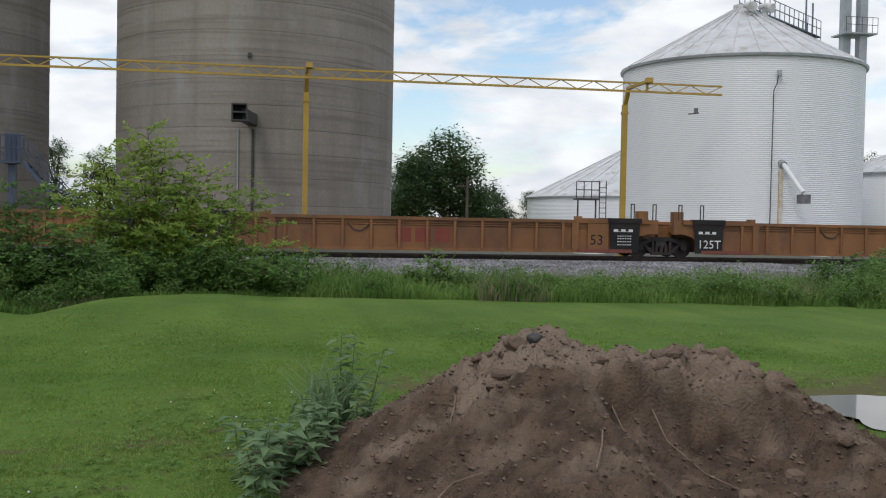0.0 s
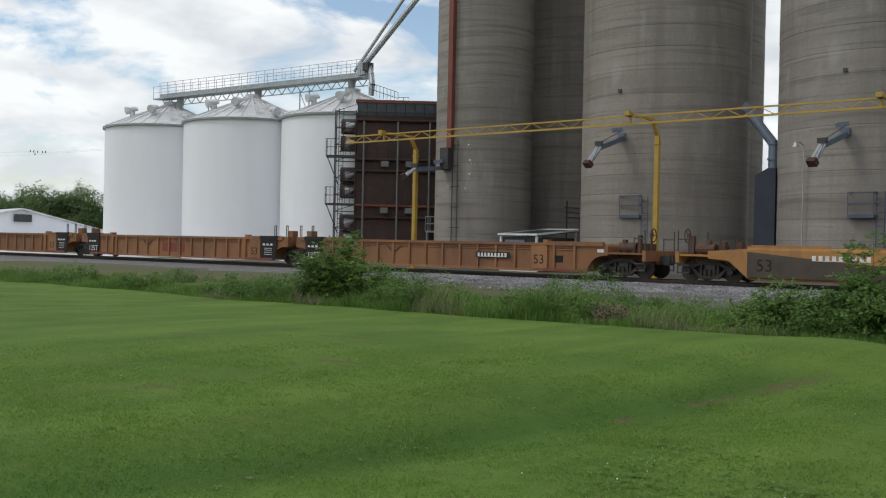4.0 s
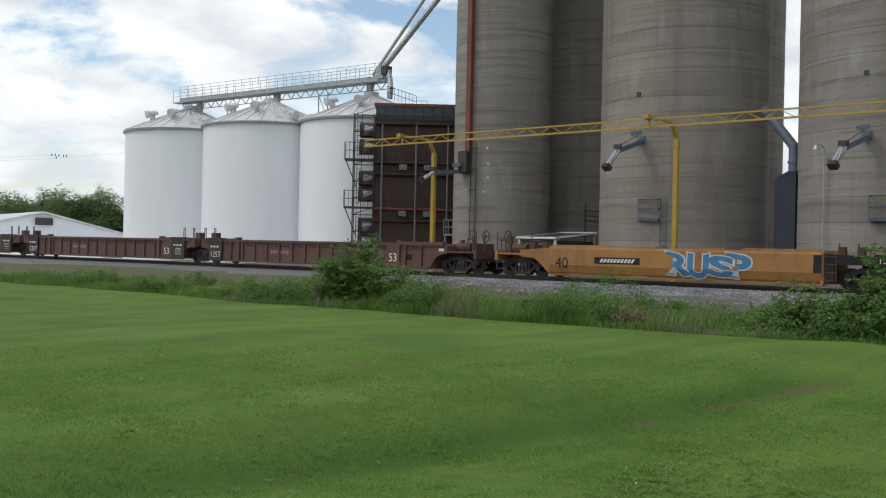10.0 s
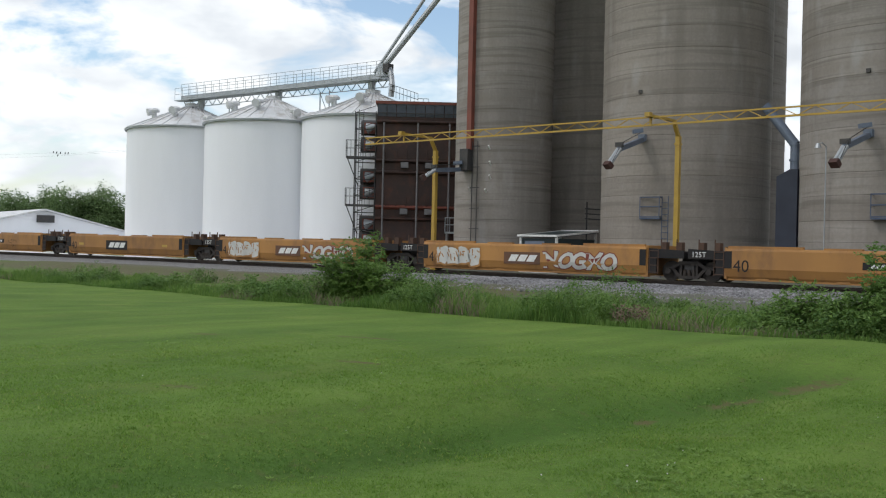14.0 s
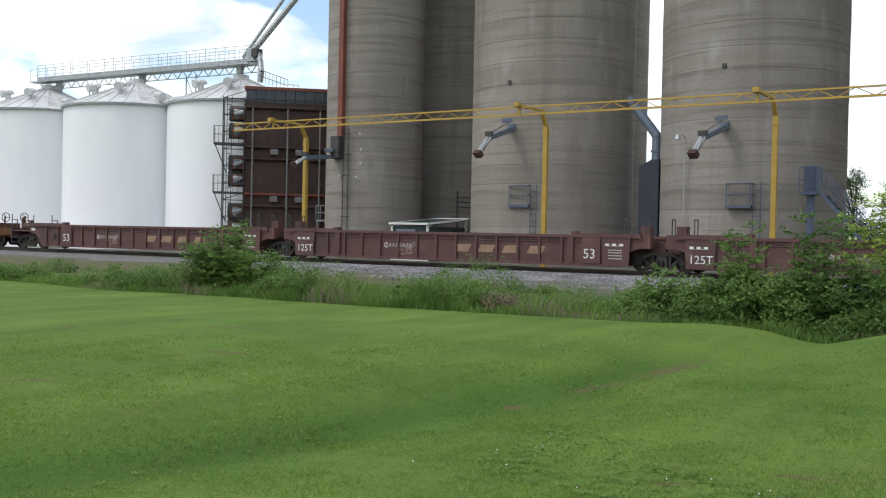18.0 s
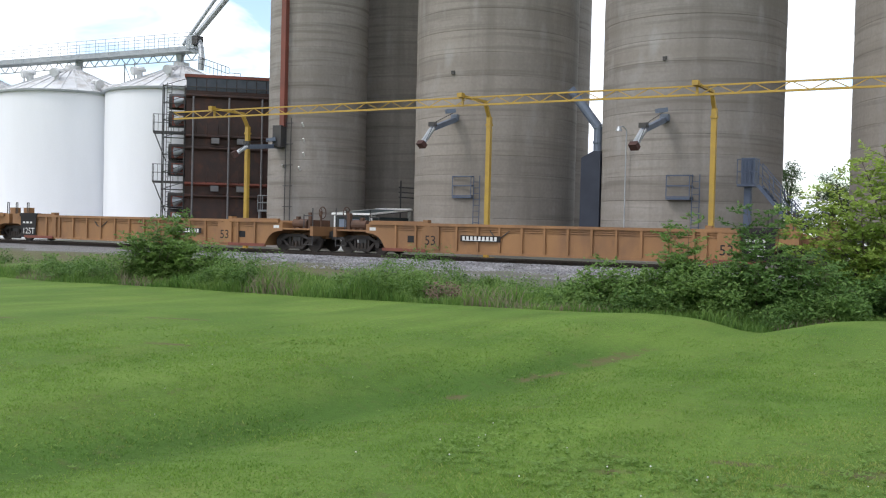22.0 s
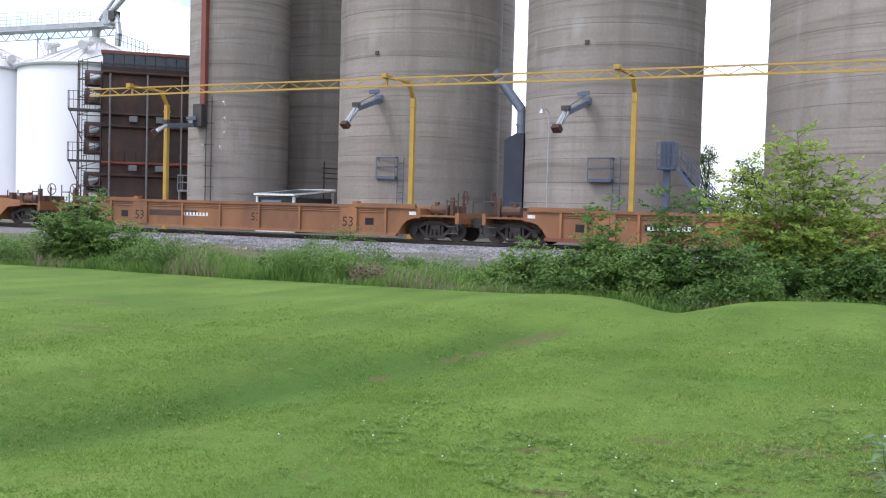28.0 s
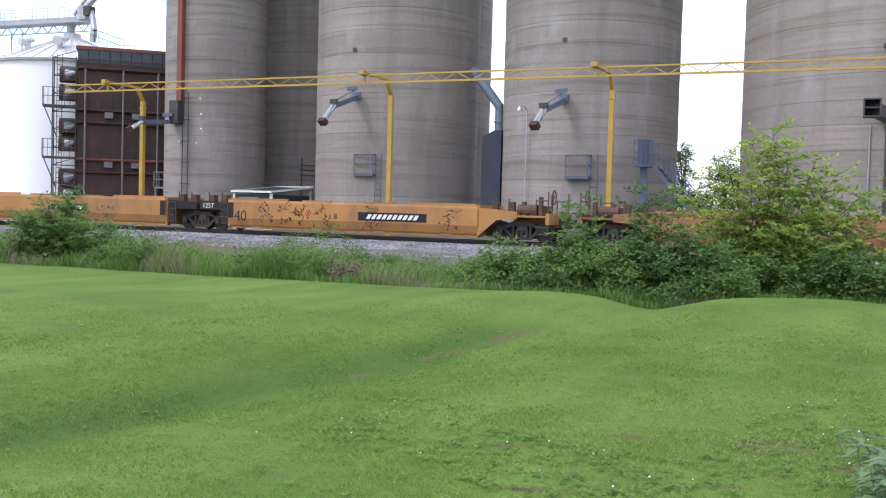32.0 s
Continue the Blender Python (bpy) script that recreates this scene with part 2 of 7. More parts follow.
# bare places in the lawn: x, y, half widths, turn
BARE = [(-0.85, 7.35, 0.42, 0.24, 0), (-0.2, 6.9, 0.3, 0.15, 10), (-4.9, 13.2, 0.95, 0.20, 72), (-5.3, 11.6, 0.8, 0.11, 77), (-5.5, 9.9, 0.5, 0.07, 77), (1.75, 9.75, 1.15, 0.85, 10), (6.3, 8.9, 2.9, 1.7, 5),
        (-9.1, 6.4, 0.4, 0.12, 10), (-9.6, 9.5, 0.45, 0.14, 15), (-12.0, 12.0, 0.7, 0.2, 20), (-14.0, 10.2, 0.4, 0.2, 0), (0.6, 8.6, 0.5, 0.25, 0),
        (-0.9, 6.1, 0.22, 0.09, 10), (-1.7, 7.3, 0.3, 0.07, 5), (-1.3, 6.7, 0.16, 0.08, 0), (-2.0, 5.5, 0.32, 0.08, -10), (-0.35, 7.7, 0.2, 0.09, 0), (-1.5, 5.7, 0.18, 0.07, 20), (-0.5, 6.4, 0.25, 0.08, 0), (-2.4, 6.6, 0.2, 0.06, 0)]


BARE_AT = [(bx, by, rx, ry, math.cos(radians(turn)), math.sin(radians(turn)), 1.7 * max(rx, ry)) for bx, by, rx, ry, turn in BARE]


def in_bare(x, y):
    best, n = 0.0, None
    for bx, by, rx, ry, c, s, far in BARE_AT:
        ex, ey = x - bx, y - by
        if abs(ex) > far or abs(ey) > far:
            continue
        n = 0.4 * noise.noise((x * 3, y * 3, 4)) if n is None else n
        best = max(best, 1.2 - math.hypot((ex * c + ey * s) / rx, (ey * c - ex * s) / ry) + n)
    return best


def ground_material():
    m = surf("lawn", (0.082, 0.148, 0.026), (0.122, 0.194, 0.036), 0.55, 0.95, fine=45, bump=0.7, bump_dist=0.03, stain=(0.150, 0.190, 0.046), stain_scale=0.9, stain_at=(0.54, 0.86), stretch=(1, 0.8, 1), spec=0.15)
    nt = m.node_tree
    N, L = nt.nodes.new, nt.links.new
    b = nt.nodes["Principled BSDF"]
    col = b.inputs["Base Color"].links[0].from_socket
    tc, sep = N("ShaderNodeTexCoord"), N("ShaderNodeSeparateXYZ")
    L(tc.outputs["Object"], sep.inputs[0])
    n = N("ShaderNodeTexNoise")
    n.inputs["Scale"].default_value, n.inputs["Detail"].default_value = 7.0, 8
    L(tc.outputs["Object"], n.inputs["Vector"])
    dirt = N("ShaderNodeMixRGB")
    dirt.inputs["Color1"].default_value, dirt.inputs["Color2"].default_value = (0.138, 0.108, 0.058, 1), (0.088, 0.100, 0.034, 1)
    L(n.outputs["Fac"], dirt.inputs["Fac"])
    bare = N("ShaderNodeAttribute")
    bare.attribute_name = "bare"
    ad = N("ShaderNodeMath")
    ad.operation = "MULTIPLY_ADD"
    ad.inputs[1].default_value = 2.4
    L(n.outputs["Fac"], ad.inputs[0])
    sub = N("ShaderNodeMath")
    sub.operation = "SUBTRACT"
    sub.inputs[1].default_value = 1.12
    L(bare.outputs["Fac"], sub.inputs[0])
    L(sub.outputs[0], ad.inputs[2])
    st = N("ShaderNodeMapRange")
    st.inputs["From Min"].default_value, st.inputs["From Max"].default_value = 0.30, 0.95
    L(ad.outputs[0], st.inputs["Value"])
    # richer grass in the moist drain, its shade coloured in; and the mower's faint streaks
    lush_shade = N("ShaderNodeAttribute")
    lush_shade.attribute_name = "lush_shade"
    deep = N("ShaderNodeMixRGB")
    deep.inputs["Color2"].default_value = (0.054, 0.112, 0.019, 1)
    L(lush_shade.outputs["Fac"], deep.inputs["Fac"])
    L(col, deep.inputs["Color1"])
    mow, stk = N("ShaderNodeMapping"), N("ShaderNodeTexNoise")
    mow.inputs["Rotation"].default_value = (0, 0, radians(-8))
    mow.inputs["Scale"].default_value = (1.6, 0.13, 1)
    stk.inputs["Scale"].default_value, stk.inputs["Detail"].default_value = 1.0, 3
    L(tc.outputs["Object"], mow.inputs["Vector"])
    L(mow.outputs["Vector"], stk.inputs["Vector"])
    smr = N("ShaderNodeMapRange")
    smr.inputs["From Min"].default_value, smr.inputs["From Max"].default_value = 0.3, 0.7
    smr.inputs["To Min"].default_value, smr.inputs["To Max"].default_value = 0.86, 1.10
    L(stk.outputs["Fac"], smr.inputs["Value"])
    mul = N("ShaderNodeMixRGB")
    mul.blend_type, mul.inputs["Fac"].default_value = "MULTIPLY", 1.0
    L(deep.outputs["Color"], mul.inputs["Color1"])
    L(smr.outputs["Result"], mul.inputs["Color2"])
    # tufts a hand or two across
    tuf, tmr, mu2 = N("ShaderNodeTexNoise"), N("ShaderNodeMapRange"), N("ShaderNodeMixRGB")
    tuf.inputs["Scale"].default_value, tuf.inputs["Detail"].default_value, tuf.inputs["Roughness"].default_value = 13.0, 9, 0.75
    L(tc.outputs["Object"], tuf.inputs["Vector"])
    tmr.inputs["From Min"].default_value, tmr.inputs["From Max"].default_value = 0.3, 0.7
    tmr.inputs["To Min"].default_value, tmr.inputs["To Max"].default_value = 0.80, 1.19
    L(tuf.outputs["Fac"], tmr.inputs["Value"])
    mu2.blend_type, mu2.inputs["Fac"].default_value = "MULTIPLY", 1.0
    L(mul.outputs["Color"], mu2.inputs["Color1"])
    L(tmr.outputs["Result"], mu2.inputs["Color2"])
    col = mu2.outputs["Color"]
    mx = N("ShaderNodeMixRGB")
    L(st.outputs["Result"], mx.inputs["Fac"])
    L(col, mx.inputs["Color1"])
    gra, gmx = N("ShaderNodeAttribute"), N("ShaderNodeMixRGB")
    gra.attribute_name = "gravel"
    gmx.inputs["Color2"].default_value = (0.135, 0.127, 0.117, 1)
    L(gra.outputs["Fac"], gmx.inputs["Fac"])
    L(dirt.outputs["Color"], gmx.inputs["Color1"])
    L(gmx.outputs["Color"], mx.inputs["Color2"])
    L(mx.outputs["Color"], b.inputs["Base Color"])
    return m


LAWN = ground_material()
SOIL = surf("dirt", (0.128, 0.088, 0.062), (0.062, 0.043, 0.032), 6.0, 0.95, fine=48, bump=0.9, bump_dist=0.03, detail=10, stain=(0.150, 0.106, 0.076), stain_scale=1.6, stain_at=(0.5, 0.75), spec=0.15)


def dry_crust(m):
    """Paler soil where the heap's top has dried out."""
    nt = m.node_tree
    b = nt.nodes["Principled BSDF"]
    col = b.inputs["Base Color"].links[0].from_socket
    at, mx = nt.nodes.new("ShaderNodeAttribute"), nt.nodes.new("ShaderNodeMixRGB")
    at.attribute_name = "dry"
    mx.inputs["Color2"].default_value = (0.245, 0.186, 0.142, 1)
    nt.links.new(at.outputs["Fac"], mx.inputs["Fac"])
    nt.links.new(col, mx.inputs["Color1"])
    nt.links.new(mx.outputs["Color"], b.inputs["Base Color"])


dry_crust(SOIL)
CLOD = surf("clod", (0.200, 0.148, 0.112), (0.100, 0.070, 0.052), 5, 0.95, fine=30, bump=0.6, spec=0.15)
ROOT = surf("root", (0.22, 0.16, 0.12), (0.16, 0.11, 0.085), 12, 0.9, bump=0.2)
WATER = surf("puddle_water", (0.05, 0.045, 0.03), (0.06, 0.05, 0.035), 1.0, 0.04, bump=0, spec=0.6)
LEAF = leaf_mat("bush_leaf", (0.058, 0.130, 0.034), (0.185, 0.305, 0.075), 0.40)
LEAF_MID = leaf_mat("shrub_leaf", (0.080, 0.160, 0.040), (0.235, 0.360, 0.090), 0.42)
LEAF_LIGHT = leaf_mat("tree_leaf_light", (0.185, 0.290, 0.056), (0.410, 0.510, 0.112), 0.5)
LEAF_DARK = leaf_mat("tree_leaf_dark", (0.050, 0.090, 0.038), (0.110, 0.165, 0.066), 0.35)
LEAF_FAR = leaf_mat("far_leaf", (0.100, 0.165, 0.066), (0.210, 0.300, 0.115), 0.45)
LEAF_GREY = leaf_mat("weed_leaf", (0.120, 0.200, 0.095), (0.235, 0.335, 0.165), 0.35)
WEED = leaf_mat("tall_grass_blade", (0.068, 0.152, 0.028), (0.222, 0.335, 0.080), 0.40)
WEED_DRY = leaf_mat("dry_grass_blade", (0.17, 0.16, 0.095), (0.27, 0.235, 0.155))
STONE_LOOSE = leaf_mat("loose_stone", (0.085, 0.083, 0.088), (0.43, 0.42, 0.44), 0.0)
BLADE = leaf_mat("lawn_blade", (0.122, 0.228, 0.038), (0.222, 0.345, 0.064), 0.6)
# deeper green for the drain's moist grass, with shade mixed into the colour
BLADE_DEEP = leaf_mat("damp_shade_blade", (0.082, 0.168, 0.031), (0.144, 0.252, 0.052), 0.55)
BLADE_PALE = leaf_mat("worn_blade", (0.200, 0.260, 0.060), (0.320, 0.380, 0.100), 0.4)
BARK = surf("bark", (0.11, 0.085, 0.06), (0.07, 0.055, 0.04), 8, 0.9, stretch=(1, 1, 0.2))


# ---- building blocks ----
def obj(name, bm, material, smooth=False):
    me = bpy.data.meshes.new(name)
    bm.to_mesh(me)
    bm.free()
    me.materials.append(material)
    if smooth:
        me.polygons.foreach_set("use_smooth", [True] * len(me.polygons))
    return new(name, me)


def part(name, bm, material, parent, label="", smooth=False):
    ob = obj(name, bm, material, smooth)
    ob.parent = parent
    if label:
        ob["label"] = label
    return ob


def thing(name, label, category, group="", kind="", at=(0, 0, 0), turn=0.0):
    ob = new(name)
    ob.matrix_world = pose(*at, 0, 0, turn)
    return tagged(ob, label, category, group, kind)


def box(bm, x0, x1, y0, y1, z0, z1):
    v = [bm.verts.new(p) for p in ((x0, y0, z0), (x1, y0, z0), (x1, y1, z0), (x0, y1, z0), (x0, y0, z1), (x1, y0, z1), (x1, y1, z1), (x0, y1, z1))]
    for f in ((3, 2, 1, 0), (4, 5, 6, 7), (0, 1, 5, 4), (1, 2, 6, 5), (2, 3, 7, 6), (3, 0, 4, 7)):
        bm.faces.new([v[i] for i in f])
    return bm


def rod(bm, a, b, r, seg=8, r2=None):
    a, b = Vector(a), Vector(b)
    q = (b - a).to_track_quat("Z", "Y")
    r2 = r if r2 is None else r2
    lo = [bm.verts.new(a + q @ Vector((r * math.cos(k * math.tau / seg), r * math.sin(k * math.tau / seg), 0))) for k in range(seg)]
    hi = [bm.verts.new(b + q @ Vector((r2 * math.cos(k * math.tau / seg), r2 * math.sin(k * math.tau / seg), 0))) for k in range(seg)]
    for k in range(seg):
        bm.faces.new((lo[k], lo[(k + 1) % seg], hi[(k + 1) % seg], hi[k]))
    bm.faces.new(lo[::-1])
    bm.faces.new(hi)
    return bm


def beam(bm, a, b, w, h):
    """A straight bar of rectangular section."""
    a, b = Vector(a), Vector(b)
    d = (b - a).normalized()
    side = d.cross(Vector((0, 0, 1)))
    side = side.normalized() if side.length > 1e-4 else Vector((1, 0, 0))
    up = side.cross(d)
    c = [(-w / 2, -h / 2), (w / 2, -h / 2), (w / 2, h / 2), (-w / 2, h / 2)]
    lo = [bm.verts.new(a + side * i + up * j) for i, j in c]
    hi = [bm.verts.new(b + side * i + up * j) for i, j in c]
    for k in range(4):
        bm.faces.new((lo[k], lo[(k + 1) % 4], hi[(k + 1) % 4], hi[k]))
    bm.faces.new(lo[::-1])
    bm.faces.new(hi)
    return bm


def prism(bm, poly, y0, y1):
    """An outline in x and z, drawn out along y."""
    lo = [bm.verts.new((x, y0, z)) for x, z in poly]
    hi = [bm.verts.new((x, y1, z)) for x, z in poly]
    n = len(poly)
    for k in range(n):
        bm.faces.new((lo[k], lo[(k + 1) % n], hi[(k + 1) % n], hi[k]))
    bm.faces.new(lo[::-1])
    bm.faces.new(hi)
    return bm


def lathe(bm, profile, seg=64, cx=0, cy=0, start=0.0, sweep=math.tau):
    """Turns a line of (radius, height) round the z axis."""
    full = sweep > math.tau - 1e-6
    n = seg if full else seg + 1
    rings = [[bm.verts.new((cx + r * math.cos(start + sweep * k / seg), cy + r * math.sin(start + sweep * k / seg), z)) for k in range(n)] for r, z in profile]
    for a, b in zip(rings, rings[1:]):
        for k in range(seg):
            j = (k + 1) % n
            bm.faces.new((a[k], a[j], b[j], b[k]))
    return bm


def bm_new():
    return bmesh.new()


# ---- the ground ----
def smooth(a, b, v):
    v = min(1, max(0, (v - a) / (b - a)))
    return v * v * (3 - 2 * v)


BEND = 0.02 / 38.4


def track_y(x):
    """The track bends gently; past a hundred metres it runs straight on."""
    if x < -100:
        return 38.4 - BEND * 1e4 + 200 * BEND * (x + 100)
    if x > 100:
        return 38.4 - BEND * 1e4 - 200 * BEND * (x - 100)
    return 38.4 - BEND * x * x


def on_track(s):
    """Place and heading at s metres along the track (0 is straight ahead)."""
    x = s
    for _ in range(4):
        e = min(100, max(-100, x))
        x -= (e + 2 / 3 * BEND * BEND * e ** 3 + (x - e) * 1.005 - s) / (1 + 2 * (BEND * e) ** 2)
    e = min(100, max(-100, x))
    return x, track_y(x) + 0.75, math.degrees(math.atan(-2 * BEND * e))


def lawn_edge(x):
    return 17.9 + 2.3 * smooth(-4.5, -1.0, x) - 1.4 * smooth(4, 13, x) - 0.4 * math.exp(-((x + 4.2) / 1.2) ** 2) + 0.15 * math.sin(x * 0.9)


def table(lo, hi, at, values):
    """A line through a few heights, looked up by place."""
    row = np.interp(np.linspace(lo, hi, 801), at, values).tolist()
    k = 800 / (hi - lo)
    return lambda v: row[max(0, min(800, int((v - lo) * k + 0.5)))]


# where the shallow drain across the lawn has its bottom, and how the lawn's far edge rises and falls
valley = table(2, 20, (3, 7, 10, 12, 13, 14.2, 16, 18), (-6.2, -5.85, -5.45, -5.2, -4.95, -4.55, -4.15, -3.95))
crest = table(-22, 12, (-20, -14, -11, -9, -7, -6, -4.8, -3.9, -2.9, -0.9, 0, 1.4, 3.7, 6, 8.3, 11), (-0.16, -0.12, -0.085, -0.045, 0.0, 0.06, 0.08, 0.02, 0.10, 0.07, 0.01, -0.01, -0.03, -0.09, -0.15, -0.13))


def ground_z(x, y):
    e = lawn_edge(x)
    z = 0.06 * noise.noise((x * 0.16, y * 0.16, 3)) + 0.03 * noise.noise((x * 0.5, y * 0.5, 7))
    z -= (0.29 - 0.13 * smooth(11, 17, y)) * math.exp(-abs((x - valley(y)) / (0.85 if x < valley(y) else 1.7 - 0.7 * smooth(13, 17, y))) ** 1.6) * smooth(1, 6, y) * (1 - smooth(20, 24, y))
    z += (0.10 + crest(x)) * smooth(e - 7, e - 1.5, y) * (1 - smooth(e - 1.0, e + 1.5, y))
    z -= 0.12 * smooth(e, e + 2, y) * (1 - smooth(29, 33, y))
    z += 0.2 * smooth(40, 44, y)
    z -= 0.09 * math.exp(-((x - 6.0) / 1.0) ** 2 - ((y - 8.1) / 0.75) ** 2 + 0.5 * noise.noise((x * 1.3, y * 1.3, 17)))
    return z * (1 - smooth(60, 150, math.hypot(x, y))) + 0.2 * smooth(60, 150, math.hypot(x, y)) * smooth(20, 60, y)


def spread(inner, step, outer, lo, hi):
    v = list(np.arange(inner[0], inner[1] + 1e-6, step))
    d, a, b = step, v[0], v[-1]
    while a > lo or b < hi:
        d *= 1.25
        a, b = a - d, b + d
        if a > lo - d:
            v.insert(0, a)
        if b < hi + d:
            v.append(b)
    return v


def grid_mesh(name, xs, ys, fz, material):
    verts = [(x, y, fz(x, y)) for y in ys for x in xs]
    n = len(xs)
    faces = [(j * n + i, j * n + i + 1, (j + 1) * n + i + 1, (j + 1) * n + i) for j in range(len(ys) - 1) for i in range(n - 1)]
    me = bpy.data.meshes.new(name)
    me.from_pydata(verts, [], faces)
    me.materials.append(material)
    me.polygons.foreach_set("use_smooth", [True] * len(faces))
    return new(name, me)


GROUND = grid_mesh("ground", spread((-42, 22), 0.16, 0, -2600, 2600), spread((1, 33), 0.14, 0, -2600, 2600), ground_z, LAWN)


def mark_bare():
    """How bare the ground is, vertex by vertex."""
    at = GROUND.data.attributes.new("bare", "FLOAT", "POINT")
    vals, wet_shade, stony = [], [], []
    for v in GROUND.data.vertices:
        x, y = v.co.x, v.co.y
        w = 0.0
        if abs(x) < 60 and -5 < y < 60:
            w = max(0.0, min(1.0, in_bare(x, y)))
            e = lawn_edge(x)
            w = max(w, 0.9 * smooth(e + 4, e + 9, y))
        elif y >= 18 and math.hypot(x, y) < 140:
            w = 0.5
        vals.append(w)
        stony.append(smooth(lawn_edge(x) + 3, lawn_edge(x) + 7, y) * (1 - 0.75 * smooth(16, 24, -x) * (1 - smooth(31, 34, y))) if y < 60 else 0.0)
        # band beside the drain's bottom, darkened for richer grass and painted shade
        wet_shade.append(0.85 * math.exp(-((x - valley(y) + 0.25) / 0.42) ** 2) * smooth(1, 4, y) * (1 - smooth(12, 15, y)) if abs(x) < 12 and 0 < y < 20 else 0.0)
    at.data.foreach_set("value", vals)
    GROUND.data.attributes.new("gravel", "FLOAT", "POINT").data.foreach_set("value", stony)
    GROUND.data.attributes.new("lush_shade", "FLOAT", "POINT").data.foreach_set("value", wet_shade)


mark_bare()
tagged(GROUND, "mown green lawn that falls to a weedy strip along the railway", "ground", kind="structure")


# ---- silos and bins ----
def concrete_silo(name, x, y, r, top, mat, label, lift=1.22, seg=96):
    t = thing(name, label, "silo", "concrete silos", at=(x, y, 0.2))
    z, k = -0.3, 0
    while z < top:
        h = lift * (0.92 + 0.3 * noise.noise((k * 2.3, x, 1)))
        o = 0.012 * noise.noise((k * 1.7, r, 0))
        bm = bm_new()
        lathe(bm, [(r - 0.05, z), (r + o - 0.010, z), (r + o + 0.004, z + 0.035), (r + o, z + h - 0.05), (r + o - 0.004, z + h), (r - 0.05, z + h)] + ([(0.01, z + h)] if z + h >= top else []), seg)
        part("lift", bm, mat, t)
        z, k = z + h, k + 1
    return t


SILO_TOP = 34.0
silo3 = concrete_silo("concrete_silo", -14.93, 50.47, 4.47, SILO_TOP, CONCRETE_PALE, "tall round concrete grain silo with pale weathered lift marks")
silo2 = concrete_silo("concrete_silo", -25.9, 50.1, 4.48, SILO_TOP, CONCRETE, "tall round concrete grain silo streaked with grey stains")
silo1 = concrete_silo("concrete_silo", -37.15, 48.55, 2.92, SILO_TOP, CONCRETE_PALE, "slim round concrete silo with a red pipe up its side")
silo4 = concrete_silo("concrete_silo", -0.65, 52.96, 6.96, SILO_TOP, CONCRETE, "wide round concrete grain silo in plain grey brown")
silo5 = concrete_silo("concrete_silo", -35.6, 56.6, 4.4, SILO_TOP, CONCRETE, "round concrete silo standing in the shade behind the front row")
silo6 = concrete_silo("concrete_silo", -27.45, 57.9, 3.65, SILO_TOP, CONCRETE_PALE, "round concrete silo standing behind the front row")


def grain_bin(x, y, r, eave, apex, label, corrugated=False, seg=72):
    t = thing("grain_bin", label, "grain bin", "white grain bins", at=(x, y, 0.15))
    bm = bm_new()
    e = eave - 0.15
    if corrugated:
        n = int(e / 0.11)
        prof = [(r + 0.013 * math.sin(k * math.pi / 2), e * k / (4 * n)) for k in range(4 * n + 1)]
    else:
        n = int(e / 0.82)
        prof = []
        for k in range(n + 1):
            prof += [(r, e * k / (n + 1)), (r + 0.003, e * (k + 1) / (n + 1) - 0.015)]
    lathe(bm, prof, seg)
    part("wall", bm, BIN_WHITE, t, smooth=True)
    bm = bm_new()
    lathe(bm, [(r + 0.12, e - 0.10), (r + 0.16, e), (0.55, apex - 0.35), (0.55, apex - 0.05), (0.3, apex), (0.01, apex)], seg)
    roof = part("roof", bm, BIN_ROOF, t)
    rib = part("roof_rib", beam(bm_new(), (r + 0.14, 0, e + 0.02), (0.6, 0, apex - 0.33), 0.05, 0.06), BIN_ROOF, roof)
    for k in range(1, 30):
        o = new("roof_rib", rib.data)
        o.parent, o.rotation_euler = roof, (0, 0, k * math.tau / 30)
    if corrugated:
        q = 0.52
        h = e + (apex - 0.35 - e) * (1 - q)
        bm = bm_new()
        lathe(bm, [(r * q + 0.10, h - 0.02), (r * q + 0.10, h + 0.09), (r * q - 0.05, h + 0.10)], seg)
        part("roof_ring", bm, GALV, roof)
    bm = bm_new()
    lathe(bm, [(r + 0.02, e - 0.16), (r + 0.17, e - 0.16), (r + 0.19, e - 0.03), (r + 0.10, e + 0.02)], seg)
    part("eave_ring", bm, GALV, t)
    for k, a in enumerate((260, 300) if corrugated else (200, 250, 300, 340)):
        a = radians(a)
        rr = r * (0.22 if corrugated else 0.95 if k in (0, 3) else 0.6)
        z = e + (apex - e) * (1 - rr / r)
        c, s = math.cos(a), math.sin(a)
        bm = bm_new()
        rod(bm, (rr * c, rr * s, z - 0.1), (rr * c, rr * s, z + 0.5), 0.2, 12)
        lathe(bm, [(0.2, z + 0.42), (0.42, z + 0.45), (0.44, z + 0.58), (0.30, z + 0.72), (0.01, z + 0.76)], 14, rr * c, rr * s)
        rod(bm, (rr * c, rr * s, z + 0.5), (rr * c + 0.55 * c, rr * s + 0.55 * s, z + 0.38), 0.26, 12, 0.30)
        part("roof_vent", bm, BIN_ROOF, t, smooth=False)
    return t


for bx, by in ((-69.0, 48.4), (-59.9, 49.3), (-51.2, 51.3)):
    grain_bin(bx, by, 5.0, 10.32, 12.5, "white painted steel grain bin with a conical roof")
grain_bin(29.05, 59.26, 7.26, 11.36, 15.4, "large white corrugated steel grain bin with a ribbed conical roof", True, 120)

# ---- loading gantry ----
POSTS = (-38.3, -22.9, -11.9, 1.5, 15.8)


